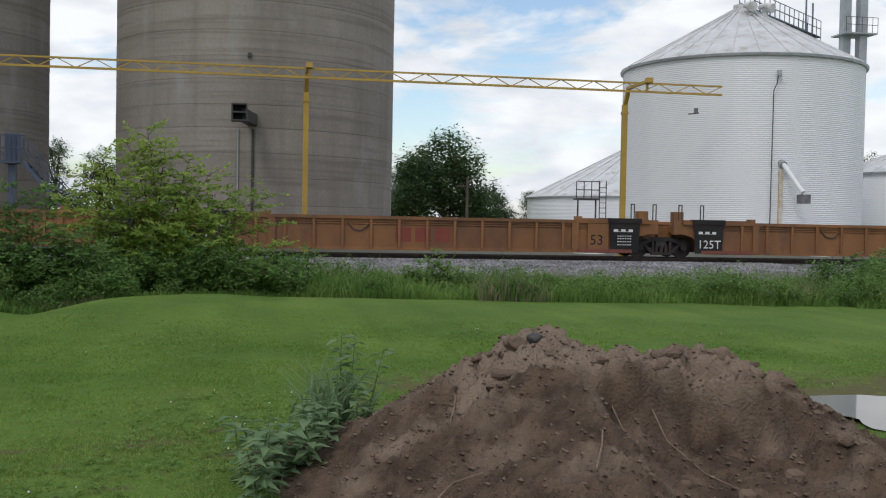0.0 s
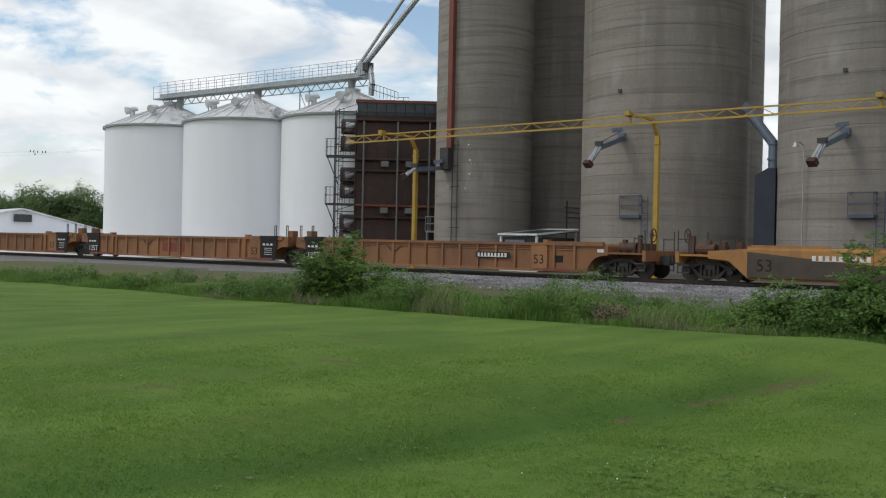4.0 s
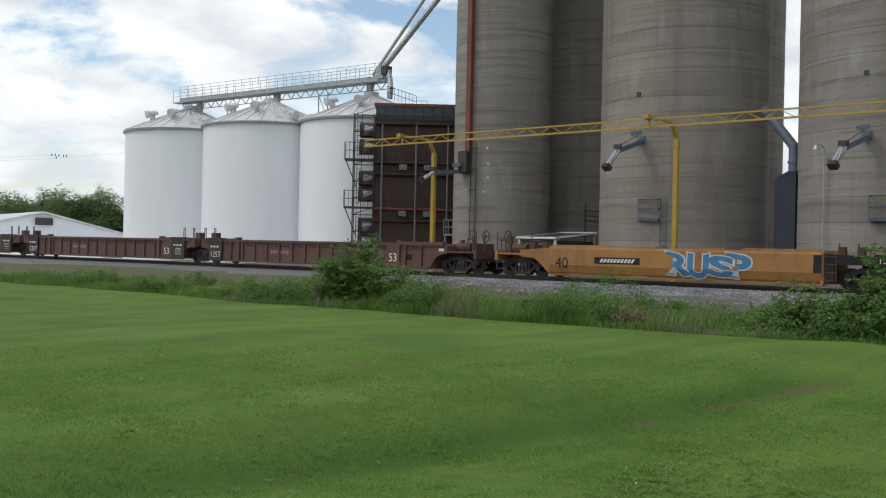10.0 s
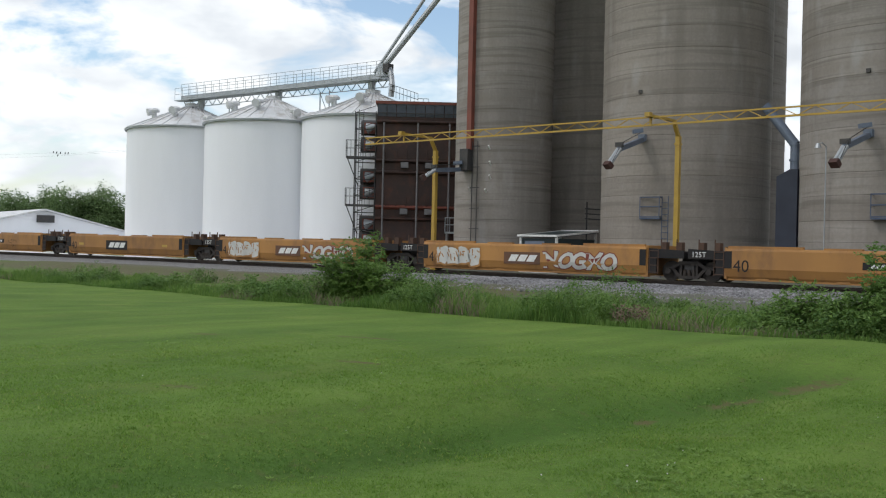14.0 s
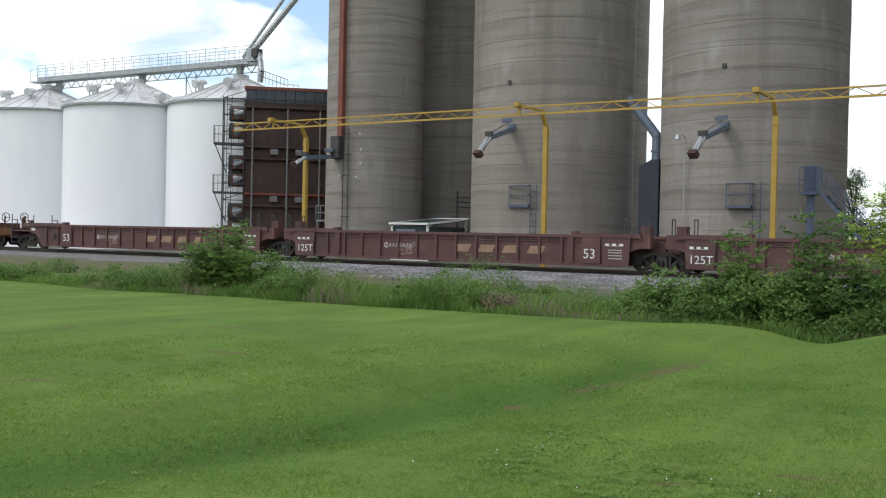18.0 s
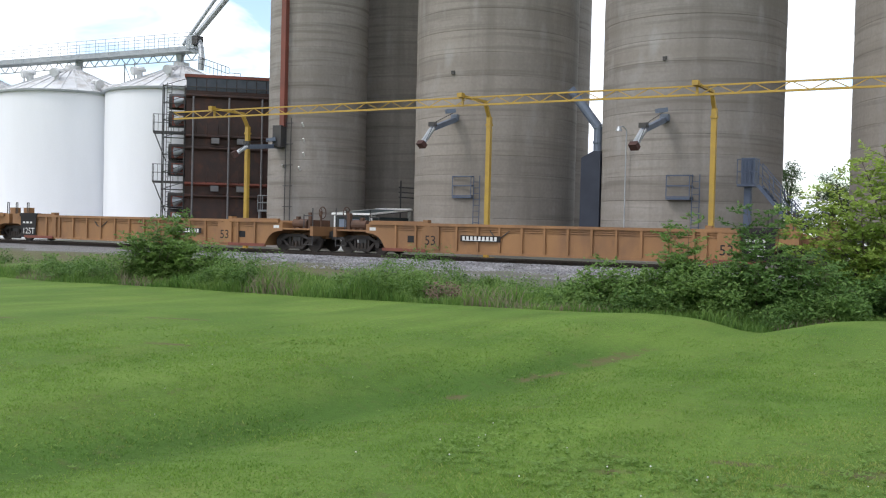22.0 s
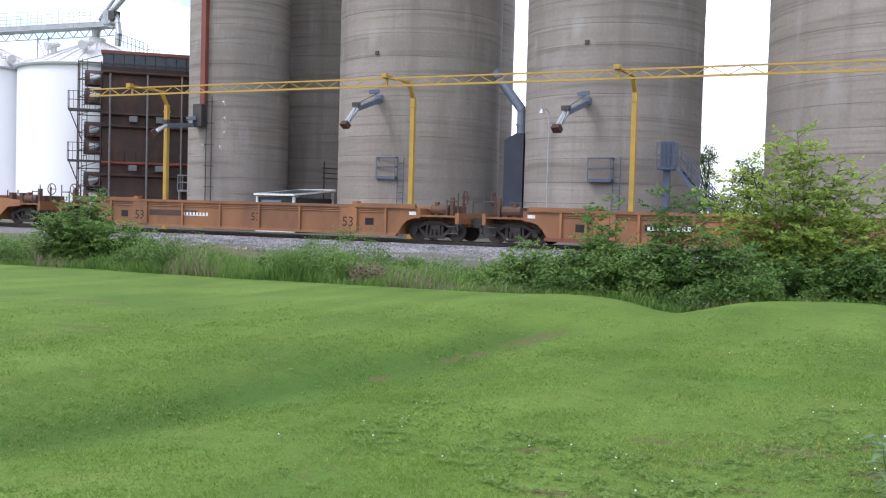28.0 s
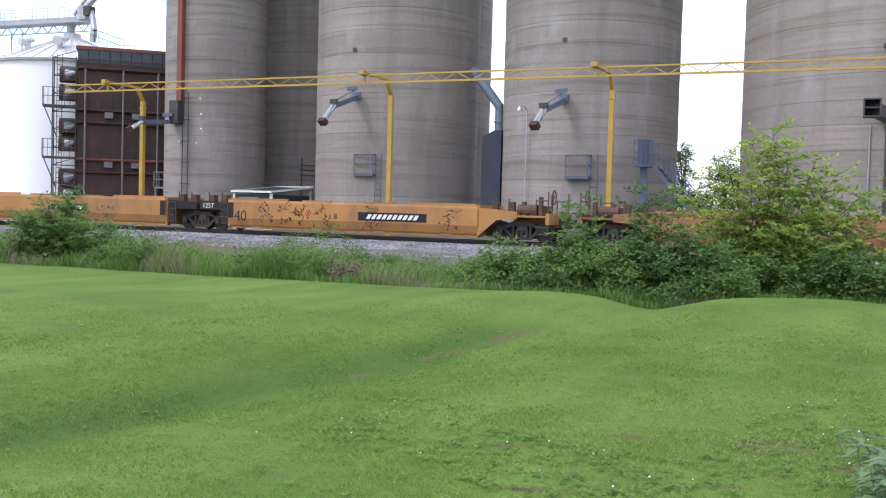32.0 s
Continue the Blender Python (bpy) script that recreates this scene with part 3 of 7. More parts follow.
def gantry():
    t = thing("loading_gantry", "yellow steel safety gantry on posts beside the railway", "gantry", at=(0, 0, 0))
    zl, zu, y = 7.3, 7.66, 40.9
    for nm, z, w in (("lower_chord", zl, 0.085), ("upper_chord", zu, 0.07)):
        part(nm, box(bm_new(), -41.3, 19.2, y - w / 2, y + w / 2, z - w / 2, z + w / 2), YELLOW, t)
    n = 84
    bm = bm_new()
    for k in range(n):
        x0, x1 = -41.3 + 60.5 * k / n, -41.3 + 60.5 * (k + 1) / n
        a, b = (zl, zu) if k % 2 else (zu, zl)
        beam(bm, (x0, y, a), (x1, y, b), 0.035, 0.035)
    part("lattice", bm, YELLOW, t)
    for x in POSTS:
        p = part("post", box(bm_new(), x - 0.11, x + 0.11, 43.49, 43.71, 0.15, 7.05), YELLOW, t)
        part("base_plate", box(bm_new(), x - 0.3, x + 0.3, 43.3, 43.9, 0.1, 0.2), YELLOW, p)
        part("clamp", box(bm_new(), x - 0.14, x + 0.14, 43.46, 43.74, 6.62, 6.72), YELLOW, p)
        bm = bm_new()
        beam(bm, (x, 43.6, 7.0), (x, 43.15, 7.68), 0.17, 0.15)
        beam(bm, (x, 43.25, 7.74), (x, 40.6, 7.74), 0.15, 0.12)
        part("arm", bm, YELLOW, p)
        part("end_box", box(bm_new(), x - 0.13, x + 0.13, 40.55, 40.85, 7.66, 7.86), YELLOW, p)
        part("hanger", box(bm_new(), x - 0.05, x + 0.05, 40.86, 40.94, 7.25, 7.72), YELLOW, p)
    return t


gantry()

# ---- railway ----
RAIL_Z = 0.32


def along_track(name, x0, x1, section, material, parent=None, step=4.0, label=""):
    """Draws a closed outline of (offset, height) out along the track."""
    bm = bm_new()
    prev = None
    n = max(2, int((x1 - x0) / step))
    for k in range(n + 1):
        x = x0 + (x1 - x0) * k / n
        ring = [bm.verts.new((x, track_y(x) + 0.75 + o, z)) for o, z in section]
        if prev:
            for i in range(len(ring)):
                j = (i + 1) % len(ring)
                bm.faces.new((prev[i], ring[i], ring[j], prev[j]))
        prev = ring
    return part(name, bm, material, parent, label) if parent else obj(name, bm, material)


ballast = along_track("ballast_bed", -800, 800, [(-7.4, -0.4), (-6.8, -0.08), (-4.6, 0.0), (-3.0, 0.06), (-1.9, 0.14), (1.9, 0.14), (3.0, 0.05), (5.0, -0.2)], BALLAST)
tagged(ballast, "grey crushed stone ballast under the railway track", "ballast", kind="structure")
track = thing("railway_track", "rusty steel rails on ties in grey ballast", "track", kind="structure")
for o in (-0.7525, 0.7525):
    along_track("rail", -800, 800, [(o - 0.07, 0.15), (o + 0.07, 0.15), (o + 0.02, 0.19), (o + 0.035, 0.27), (o + 0.035, RAIL_Z), (o - 0.035, RAIL_Z), (o - 0.035, 0.27), (o - 0.02, 0.19)], RAIL, track)
apron = along_track("pavement", -130, 90, [(4.6, 0.02), (4.6, 0.16), (40, 0.24), (40, 0.0)], APRON)
tagged(apron, "pale concrete apron between the railway and the silos", "pavement", kind="structure")


# ---- fittings of the silos ----
def rail_run(bm, a, b, h=1.0, n=6, r=0.022):
    """A handrail with posts and a middle bar."""
    a, b = Vector(a), Vector(b)
    up = Vector((0, 0, h))
    for k in range(n + 1):
        p = a.lerp(b, k / n)
        rod(bm, p, p + up, r, 5)
    rod(bm, a + up, b + up, r, 5)
    rod(bm, a + up * 0.5, b + up * 0.5, r, 5)


def rail_parts(t, a, b, h, n, mat, r=0.022):
    """The same handrail, each post and bar a part."""
    a, b = Vector(a), Vector(b)
    up = Vector((0, 0, h))
    for k in range(n + 1):
        p = a.lerp(b, k / n)
        part("rail_post", rod(bm_new(), p, p + up, r, 5), mat, t)
    for f in (0.5, 1.0):
        part("rail", rod(bm_new(), a + up * f, b + up * f, r, 5), mat, t)


def tube(bm, pts, r, seg=10):
    for a, b in zip(pts, pts[1:]):
        rod(bm, a, b, r, seg)


def spout(root, elbow, end, label):
    """A square chute that reaches from a silo's wall out over the track and then drops."""
    t = thing("loading_spout", label, "spout", "loading spouts")
    r, m, e = Vector(root), Vector(elbow), Vector(end)
    part("chute", beam(bm_new(), r, m, 0.22, 0.24), STEEL_BLUE, t)
    d = (e - m).normalized()
    side = Vector((0.085, 0, 0))
    for o in (-side, side):
        part("nozzle", rod(bm_new(), m + o, e + o, 0.085, 10), GALV, t, "scuffed pale nozzle")
    part("nozzle_plate", beam(bm_new(), m.lerp(e, 0.08), m.lerp(e, 0.45), 0.34, 0.08), GALV, t)
    part("hood", beam(bm_new(), e - d * 0.04, e + d * 0.2, 0.40, 0.34), HOOD, t, "dark red brown rubber hood")
    part("gate_box", box(bm_new(), r.x - 0.2, r.x + 0.2, r.y - 0.3, r.y + 0.1, r.z - 0.12, r.z + 0.2), STEEL_BLUE, t)
    part("flood_lamp", beam(bm_new(), r + Vector((-0.15, -0.9, 0.28)), r + Vector((0.2, -0.55, 0.36)), 0.3, 0.2), STEEL_BLUE, t)
    part("cable", rod(rod(bm_new(), r + Vector((0, -0.3, 0.3)), m + Vector((0.15, 0, 0.3)), 0.018, 5), m + Vector((0.15, 0, 0.3)), e + Vector((0.2, 0, 0.15)), 0.018, 5), STEEL_DARK, t)
    part("bracket", box(bm_new(), m.x - 0.22, m.x + 0.22, m.y - 0.04, m.y + 0.04, m.z + 0.1, m.z + 0.32), STEEL_DARK, t)
    return t


HOOD = surf("rubber_hood", (0.075, 0.032, 0.026), (0.055, 0.028, 0.024), 2, 0.8)
spout((-25.95, 45.75, 7.3), (-25.62, 42.75, 6.5), (-25.78, 42.1, 5.72), "blue grey steel loading spout with a rubber hood on a silo")
spout((-14.85, 46.05, 6.95), (-14.78, 42.75, 6.12), (-14.92, 42.1, 5.42), "blue grey steel loading spout with a rubber hood on a silo")
spout((-37.75, 45.65, 6.1), (-37.75, 42.9, 5.85), (-38.05, 42.4, 5.45), "blue grey steel loading spout beside a red pipe")


def short_spout():
    t = thing("loading_spout", "short dark square loading spout on the wide silo", "spout", "loading spouts")
    part("chute", beam(bm_new(), (-0.75, 46.2, 6.0), (-1.2, 43.6, 6.0), 0.42, 0.5), STEEL_DARK, t)
    bm = bm_new()
    box(bm, -1.62, -0.96, 43.1, 43.7, 5.68, 5.74)
    box(bm, -1.62, -0.96, 43.1, 43.7, 6.36, 6.42)
    box(bm, -1.62, -1.56, 43.1, 43.7, 5.74, 6.36)
    box(bm, -1.02, -0.96, 43.1, 43.7, 5.74, 6.36)
    box(bm, -1.56, -1.02, 43.1, 43.7, 6.02, 6.08)
    part("mouth", bm, STEEL_DARK, t, "open dark square mouth")
    part("back_plate", box(bm_new(), -1.56, -1.02, 43.6, 43.7, 5.74, 6.36), BLACK_PAINT, t)


short_spout()


def service_frame(x, y, z, label):
    t = thing("service_platform", label, "platform", "service platforms", at=(x, y, z))
    for dz in (0, 0.52, 1.0):
        part("rail", box(bm_new(), 0, 1.15, -0.05, 0.0, dz - 0.03, dz + 0.03), STEEL_NAVY, t)
        for dx in (0.0, 1.1):
            part("rail", box(bm_new(), dx, dx + 0.05, 0.002, 0.75, dz - 0.03, dz + 0.03), STEEL_NAVY, t)
    for dx in (0.0, 1.1):
        part("rail_post", box(bm_new(), dx, dx + 0.05, -0.06, -0.053, -0.03, 1.0), STEEL_NAVY, t)
    part("floor", box(bm_new(), 0, 1.15, -0.05, 0.8, -0.12, -0.04), STEEL_NAVY, t)
    bm = bm_new()
    for dx in (1.2, 1.55):
        rod(bm, (dx, 0.1, -z + 0.2), (dx, 0.1, 1.05), 0.025, 6)
    for k in range(int((z + 0.8) / 0.3)):
        rod(bm, (1.2, 0.1, -z + 0.4 + 0.3 * k), (1.55, 0.1, -z + 0.4 + 0.3 * k), 0.018, 5)
    part("ladder", bm, STEEL_NAVY, t)
    return t


service_frame(-26.0, 45.55, 3.28, "blue grey steel service platform on a silo wall")
service_frame(-14.65, 45.75, 3.28, "blue grey steel service platform on a silo wall")


def silo_details():
    t = thing("downpipe", "blue steel grain pipe that slants between two silos", "pipe")
    bm = bm_new()
    tube(bm, [(-20.9, 48.8, 9.0), (-20.67, 48.9, 8.7), (-19.35, 49, 6.97), (-19.35, 49, 5.6)], 0.24, 14)
    part("pipe", bm, STEEL_BLUE, t)
    for p in ((-20.67, 48.9, 8.7), (-19.35, 49, 6.97), (-19.35, 49, 6.2)):
        part("flange", rod(bm_new(), (p[0], p[1], p[2] - 0.05), (p[0], p[1], p[2] + 0.05), 0.29, 14), STEEL_BLUE, t)
    t = thing("hopper_tank", "tall dark blue steel hopper between two silos", "tank")
    bm = bm_new()
    prism(bm, [(-19.95, 0.15), (-18.9, 0.15), (-18.9, 5.7), (-19.3, 5.7), (-19.95, 5.35)], 48.2, 50.2)
    part("body", bm, surf("navy_steel", (0.018, 0.023, 0.040), (0.026, 0.032, 0.052), 1.2, 0.6), t)
    t = thing("wall_lamp", "small lamp on a thin conduit up a silo wall", "lamp")
    part("conduit", rod(bm_new(), (-16.8, 46.15, 0.3), (-16.8, 46.15, 6.5), 0.03, 6), GALV, t)
    bm = bm_new()
    tube(bm, [(-16.8, 46.15, 6.5), (-16.85, 45.8, 6.65), (-16.95, 45.6, 6.6)], 0.025, 6)
    part("arm", bm, GALV, t)
    part("shade", rod(bm_new(), (-16.97, 45.58, 6.4), (-16.97, 45.58, 6.62), 0.16, 10, 0.07), GALV, t)
    # a cabinet with stairs on the pale silo
    t = thing("access_cabinet", "blue steel access cabinet on a leg with a stair", "cabinet")
    bm = box(bm_new(), -11.25, -10.45, 45.2, 46.2, 3.75, 3.85)
    part("floor", bm, STEEL_NAVY, t)
    bm = bm_new()
    box(bm, -11.2, -10.6, 45.7, 46.3, 3.85, 5.05)
    part("body", bm, STEEL_NAVY, t)
    for x in (-11.15, -10.95, -10.75):
        part("door_bar", rod(bm_new(), (x, 45.65, 3.85), (x, 45.65, 5.0), 0.02, 5), STEEL_NAVY, t)
    rail_parts(t, (-11.25, 45.22, 3.85), (-10.3, 45.22, 3.85), 1.1, 4, STEEL_NAVY)
    part("leg", box(bm_new(), -11.0, -10.7, 45.5, 45.8, 0.2, 3.75), STEEL_NAVY, t)
    for y in (45.1, 45.9):
        part("stringer", beam(bm_new(), (-10.3, y, 3.8), (-7.4, y, 0.3), 0.05, 0.15), STEEL_NAVY, t)
    for k in range(14):
        f = (k + 0.5) / 14
        x, z = -10.3 + 2.9 * f, 3.8 - 3.5 * f
        part("tread", box(bm_new(), x - 0.13, x + 0.13, 45.12, 45.88, z, z + 0.04), STEEL_NAVY, t)
    for y in (45.1, 45.9):
        rail_parts(t, (-10.3, y, 3.85), (-7.4, y, 0.35), 0.95, 6, STEEL_NAVY)
    # red pipe and ladders on the slim silo
    t = thing("red_pipe", "red brown steel pipe up the side of a silo", "pipe")
    part("pipe", box(bm_new(), -37.44, -37.12, 45.32, 45.66, 7.2, 33.5), RED_BROWN, t)
    part("boot", box(bm_new(), -37.75, -37.15, 45.1, 45.72, 6.0, 7.25), STEEL_DARK, t)
    t = thing("ladder", "thin steel ladder with brackets on a silo wall", "ladder")
    for x in (-37.1, -36.72):
        part("stile", rod(bm_new(), (x, 45.5, 0.12), (x, 45.5, 7.7), 0.03, 6), STEEL_DARK, t)
    for k in range(5):
        part("bracket", rod(bm_new(), (-37.25, 45.5, 2.6 + 1.2 * k), (-36.57, 45.5, 2.6 + 1.2 * k), 0.025, 5), STEEL_DARK, t)
    for x, z in ((-36.4, 7.3), (-36.3, 5.6), (-37.8, 4.9), (-36.6, 4.8), (-36.3, 6.4)):
        b = thing("insulator", "small white porcelain fitting on the silo wall", "fitting", "wall fittings", at=(x + 0.4, 45.62, z))
        part("body", rod(bm_new(), (0, 0.1, -0.1), (0.05, -0.1, 0.1), 0.05, 8), WHITE_PAINT, b)
    # conduit pipes on the wide silo, vents on the others
    t = thing("conduit", "thin grey pipes down the wall of the wide silo", "pipe")
    part("pipe", rod(bm_new(), (-1.42, 45.98, 0.2), (-1.42, 45.98, 5.6), 0.035, 6), GALV, t)
    part("pipe", rod(bm_new(), (-0.76, 45.95, 0.2), (-0.76, 45.95, 5.6), 0.06, 8), STEEL_DARK, t)
    for x, y, z in ((-26.15, 45.6, 9.7), (-14.95, 45.97, 9.78), (-0.95, 45.95, 8.9)):
        v = thing("wall_vent", "small dark square vent in a silo wall", "vent", "wall vents", at=(x, y, z))
        part("frame", box(bm_new(), -0.09, 0.09, -0.06, 0.1, -0.09, 0.09), STEEL_DARK, v)
    # fenced pipework at the foot of the shaded silo
    t = thing("pipe_rack", "dark pipes and rails at the foot of the shaded silo", "pipes")
    for k in range(3):
        part("pipe", rod(bm_new(), (-33.2, 51.6, 3.4 + 0.3 * k), (-29.5, 51.6, 3.2 + 0.3 * k), 0.04, 6), STEEL_DARK, t)
    for x in (-33.0, -31.9, -30.7):
        part("post", rod(bm_new(), (x, 51.5, 0.2), (x, 51.5, 4.4), 0.05, 6), STEEL_DARK, t)
    # a glazed shelter with a white frame
    t = thing("scale_shelter", "small shelter with dark glass sides and a white frame", "shelter", at=(-33.4, 45.4, 0.2))
    glass = surf("dark_glass", (0.03, 0.045, 0.05), (0.04, 0.055, 0.06), 0.5, 0.35, bump=0, spec=0.2)
    part("glazing", box(bm_new(), 0.05, 2.4, 0.05, 3.9, 0.1, 1.9), glass, t)
    for x in (0, 2.4):
        for y in (0, 3.9):
            part("corner_post", box(bm_new(), x - 0.05, x + 0.07, y - 0.05, y + 0.07, 0, 2.0 if y == 0 else 2.3), WHITE_PAINT, t)
    part("roof", prism_x(bm_new(), [(-0.1, 1.95), (4.05, 2.28), (4.05, 2.4), (-0.1, 2.07)], -0.02, 2.47), glass, t)
    for xa in (-0.1, 2.47):
        part("roof_edge", prism_x(bm_new(), [(-0.12, 2.00), (4.07, 2.33), (4.07, 2.43), (-0.12, 2.10)], xa, xa + 0.08), WHITE_PAINT, t)
    part("roof_edge", box(bm_new(), -0.1, 2.55, -0.2, -0.1, 1.99, 2.1), WHITE_PAINT, t)
    part("roof_edge", box(bm_new(), -0.02, 2.47, 4.0, 4.1, 2.3, 2.46), WHITE_PAINT, t)
    part("panel", box(bm_new(), 0.3, 1.6, -0.02, 0.03, 0.9, 1.75), STEEL_BLUE, t)
    part("sill", box(bm_new(), 0, 2.4, -0.03, 0.05, 0.0, 0.7), WHITE_PAINT, t)


def prism_x(bm, poly, x0, x1):
    """An outline in y and z, drawn out along x."""
    lo = [bm.verts.new((x0, y, z)) for y, z in poly]
    hi = [bm.verts.new((x1, y, z)) for y, z in poly]
    n = len(poly)
    for k in range(n):
        bm.faces.new((lo[k], hi[k], hi[(k + 1) % n], lo[(k + 1) % n]))
    bm.faces.new(lo)
    bm.faces.new(hi[::-1])
    return bm


silo_details()


# ---- the dryer ----
LOUVRE = surf("louvre_grey", (0.070, 0.082, 0.105), (0.095, 0.105, 0.13), 2, 0.6)
DULL = surf("dull_grey_paint", (0.17, 0.165, 0.17), (0.13, 0.125, 0.13), 2, 0.7)


def dryer():
    t = thing("grain_dryer", "tall brown steel grain dryer with rusty ledges", "grain dryer")
    # it stands askew to the track, its front turned to the road
    t.matrix_world = pose(-45.45, 46.0, 0.42, 0, 0, 42) @ Matrix.Diagonal((0.712, 0.92, 0.927, 1)) @ pose(47.5, -48.0, 0)
    x0, x1, y = -47.5, -38.9, 48.0
    part("body", box(bm_new(), x0, x1, y, y + 2.2, -0.35, 10.93), BROWN_STEEL, t)
    part("roof", prism_x(bm_new(), [(y - 0.25, 10.95), (y + 2.2, 11.05), (y + 2.2, 11.25), (y - 0.25, 11.15)], x0 - 0.15, x1 + 0.1), RED_BROWN, t)
    n = 10
    for k in range(n):
        a, b = x0 + (x1 - x0) * k / n, x0 + (x1 - x0) * (k + 1) / n
        part("louvre_panel", prism_x(bm_new(), [(y - 0.02, 10.1), (y + 0.3, 10.1), (y + 0.3, 10.95), (y - 0.18, 10.95)], a + 0.03, b - 0.03), LOUVRE, t, "blue grey louvre panel")
    part("gutter_rail", box(bm_new(), x0, x1, y - 0.3, y - 0.22, 10.28, 10.34), STEEL_DARK, t)
    for z, mat in ((9.7, BROWN_STEEL), (7.0, BROWN_STEEL), (3.8, RED_BROWN), (6.2, BROWN_STEEL), (3.0, BROWN_STEEL)):
        part("ledge", prism_x(bm_new(), [(y - 0.38, z), (y, z - 0.12), (y, z + 0.16), (y - 0.38, z + 0.08)], x0, x1), mat, t)
    for x in (-46.85, -43.8, -40.95):
        part("downpipe", rod(bm_new(), (x, y - 0.42, 0.2), (x, y - 0.42, 9.65), 0.085, 10), DULL, t)
    for z in (7.05, 3.85):
        for k in range(8):
            x = x0 + 0.9 + 0.92 * k
            part("stub", rod(bm_new(), (x, y - 0.2, z + 0.05), (x, y - 0.2, z + 0.75), 0.05, 6), BROWN_STEEL, t)
        for x in (-44.95, -42.75):
            part("burner_box", box(bm_new(), x - 0.34, x + 0.34, y - 0.45, y - 0.02, z - 0.5, z - 0.12), DULL, t, "dull grey steel box")
    # fans and stair cage at one end
    for z in (9.4, 8.2, 6.0, 4.9, 2.7, 1.6):
        f = part("fan", rod(bm_new(), (x0 - 1.5, y + 1.2, z), (x0, y + 1.2, z), 0.55, 18), STEEL_DARK, t)
        part("cone", rod(bm_new(), (x0 - 0.9, y + 0.6, z - 0.1), (x0 - 0.2, y + 0.3, z + 0.05), 0.38, 14, 0.12), GALV, f)
        part("housing", box(bm_new(), x0 - 1.2, x0 - 0.1, y + 0.55, y + 1.7, z - 0.45, z + 0.3), RED_BROWN, t)
    bm = bm_new()
    for x in (x0 - 1.95, x0 - 0.1):
        for yy in (y - 0.15, y + 1.2):
            rod(bm, (x, yy, 0.2), (x, yy, 10.4), 0.05, 6)
    for k in range(9):
        z = 1.1 + 1.15 * k
        rod(bm, (x0 - 1.95, y - 0.15, z), (x0 - 0.1, y - 0.15, z), 0.035, 6)
        rod(bm, (x0 - 1.95, y - 0.15, z), (x0 - 0.1, y - 0.15, z + 0.5), 0.025, 6)
    part("cage_frame", bm, STEEL_DARK, t)
    for z in (7.25, 3.95):
        d = part("landing", box(bm_new(), x0 - 2.7, x0 - 0.1, y - 0.6, y + 0.6, z - 0.12, z), STEEL_DARK, t)
        rail_parts(d, (x0 - 2.7, y - 0.6, z), (x0 - 0.1, y - 0.6, z), 1.1, 6, STEEL_DARK)
        rail_parts(d, (x0 - 2.7, y - 0.6, z), (x0 - 2.7, y + 0.6, z), 1.1, 2, STEEL_DARK)
        bm = bm_new()
        rod(bm, (x0 - 2.6, y - 0.3, z - 0.1), (x0 - 1.6, y - 0.3, z - 2.0), 0.05, 6)
        part("brace", bm, STEEL_DARK, d)
    bm = bm_new()
    for x in (x0 - 1.6, x0 - 1.2):
        rod(bm, (x, y - 0.25, 0.3), (x, y - 0.25, 10.5), 0.03, 6)
    for k in range(30):
        rod(bm, (x0 - 1.6, y - 0.25, 0.6 + 0.33 * k), (x0 - 1.2, y - 0.25, 0.6 + 0.33 * k), 0.02, 5)
    part("ladder", bm, STEEL_DARK, t)
    # roof rail and motor
    rail_parts(t, (x0 + 0.9, y + 1.5, 11.75), (x0 + 3.6, y + 1.5, 11.1), 0.85, 8, STEEL_DARK)
    rail_parts(t, (x0 + 3.6, y + 1.5, 11.1), (x0 + 4.6, y + 1.5, 11.1), 0.5, 2, STEEL_DARK)
    part("roof_motor", box(bm_new(), x1 - 1.1, x1 - 0.5, y - 0.2, y + 0.6, 11.0, 11.75), STEEL_DARK, t)
    # small caged landing at the foot
    bm = bm_new()
    rail_run(bm, (-41.2, y - 1.2, 2.2), (-39.6, y - 1.2, 2.2), 0.95, 4, 0.035)
    rail_run(bm, (-41.2, y - 1.2, 2.2), (-41.2, y - 0.1, 2.2), 0.95, 2, 0.035)
    box(bm, -41.2, -39.6, y - 1.2, y, 2.08, 2.2)
    for x in (-41.1, -39.7):
        rod(bm, (x, y - 1.1, 0.2), (x, y - 1.1, 2.1), 0.05, 6)
    part("foot_landing", bm, GALV, t)


dryer()


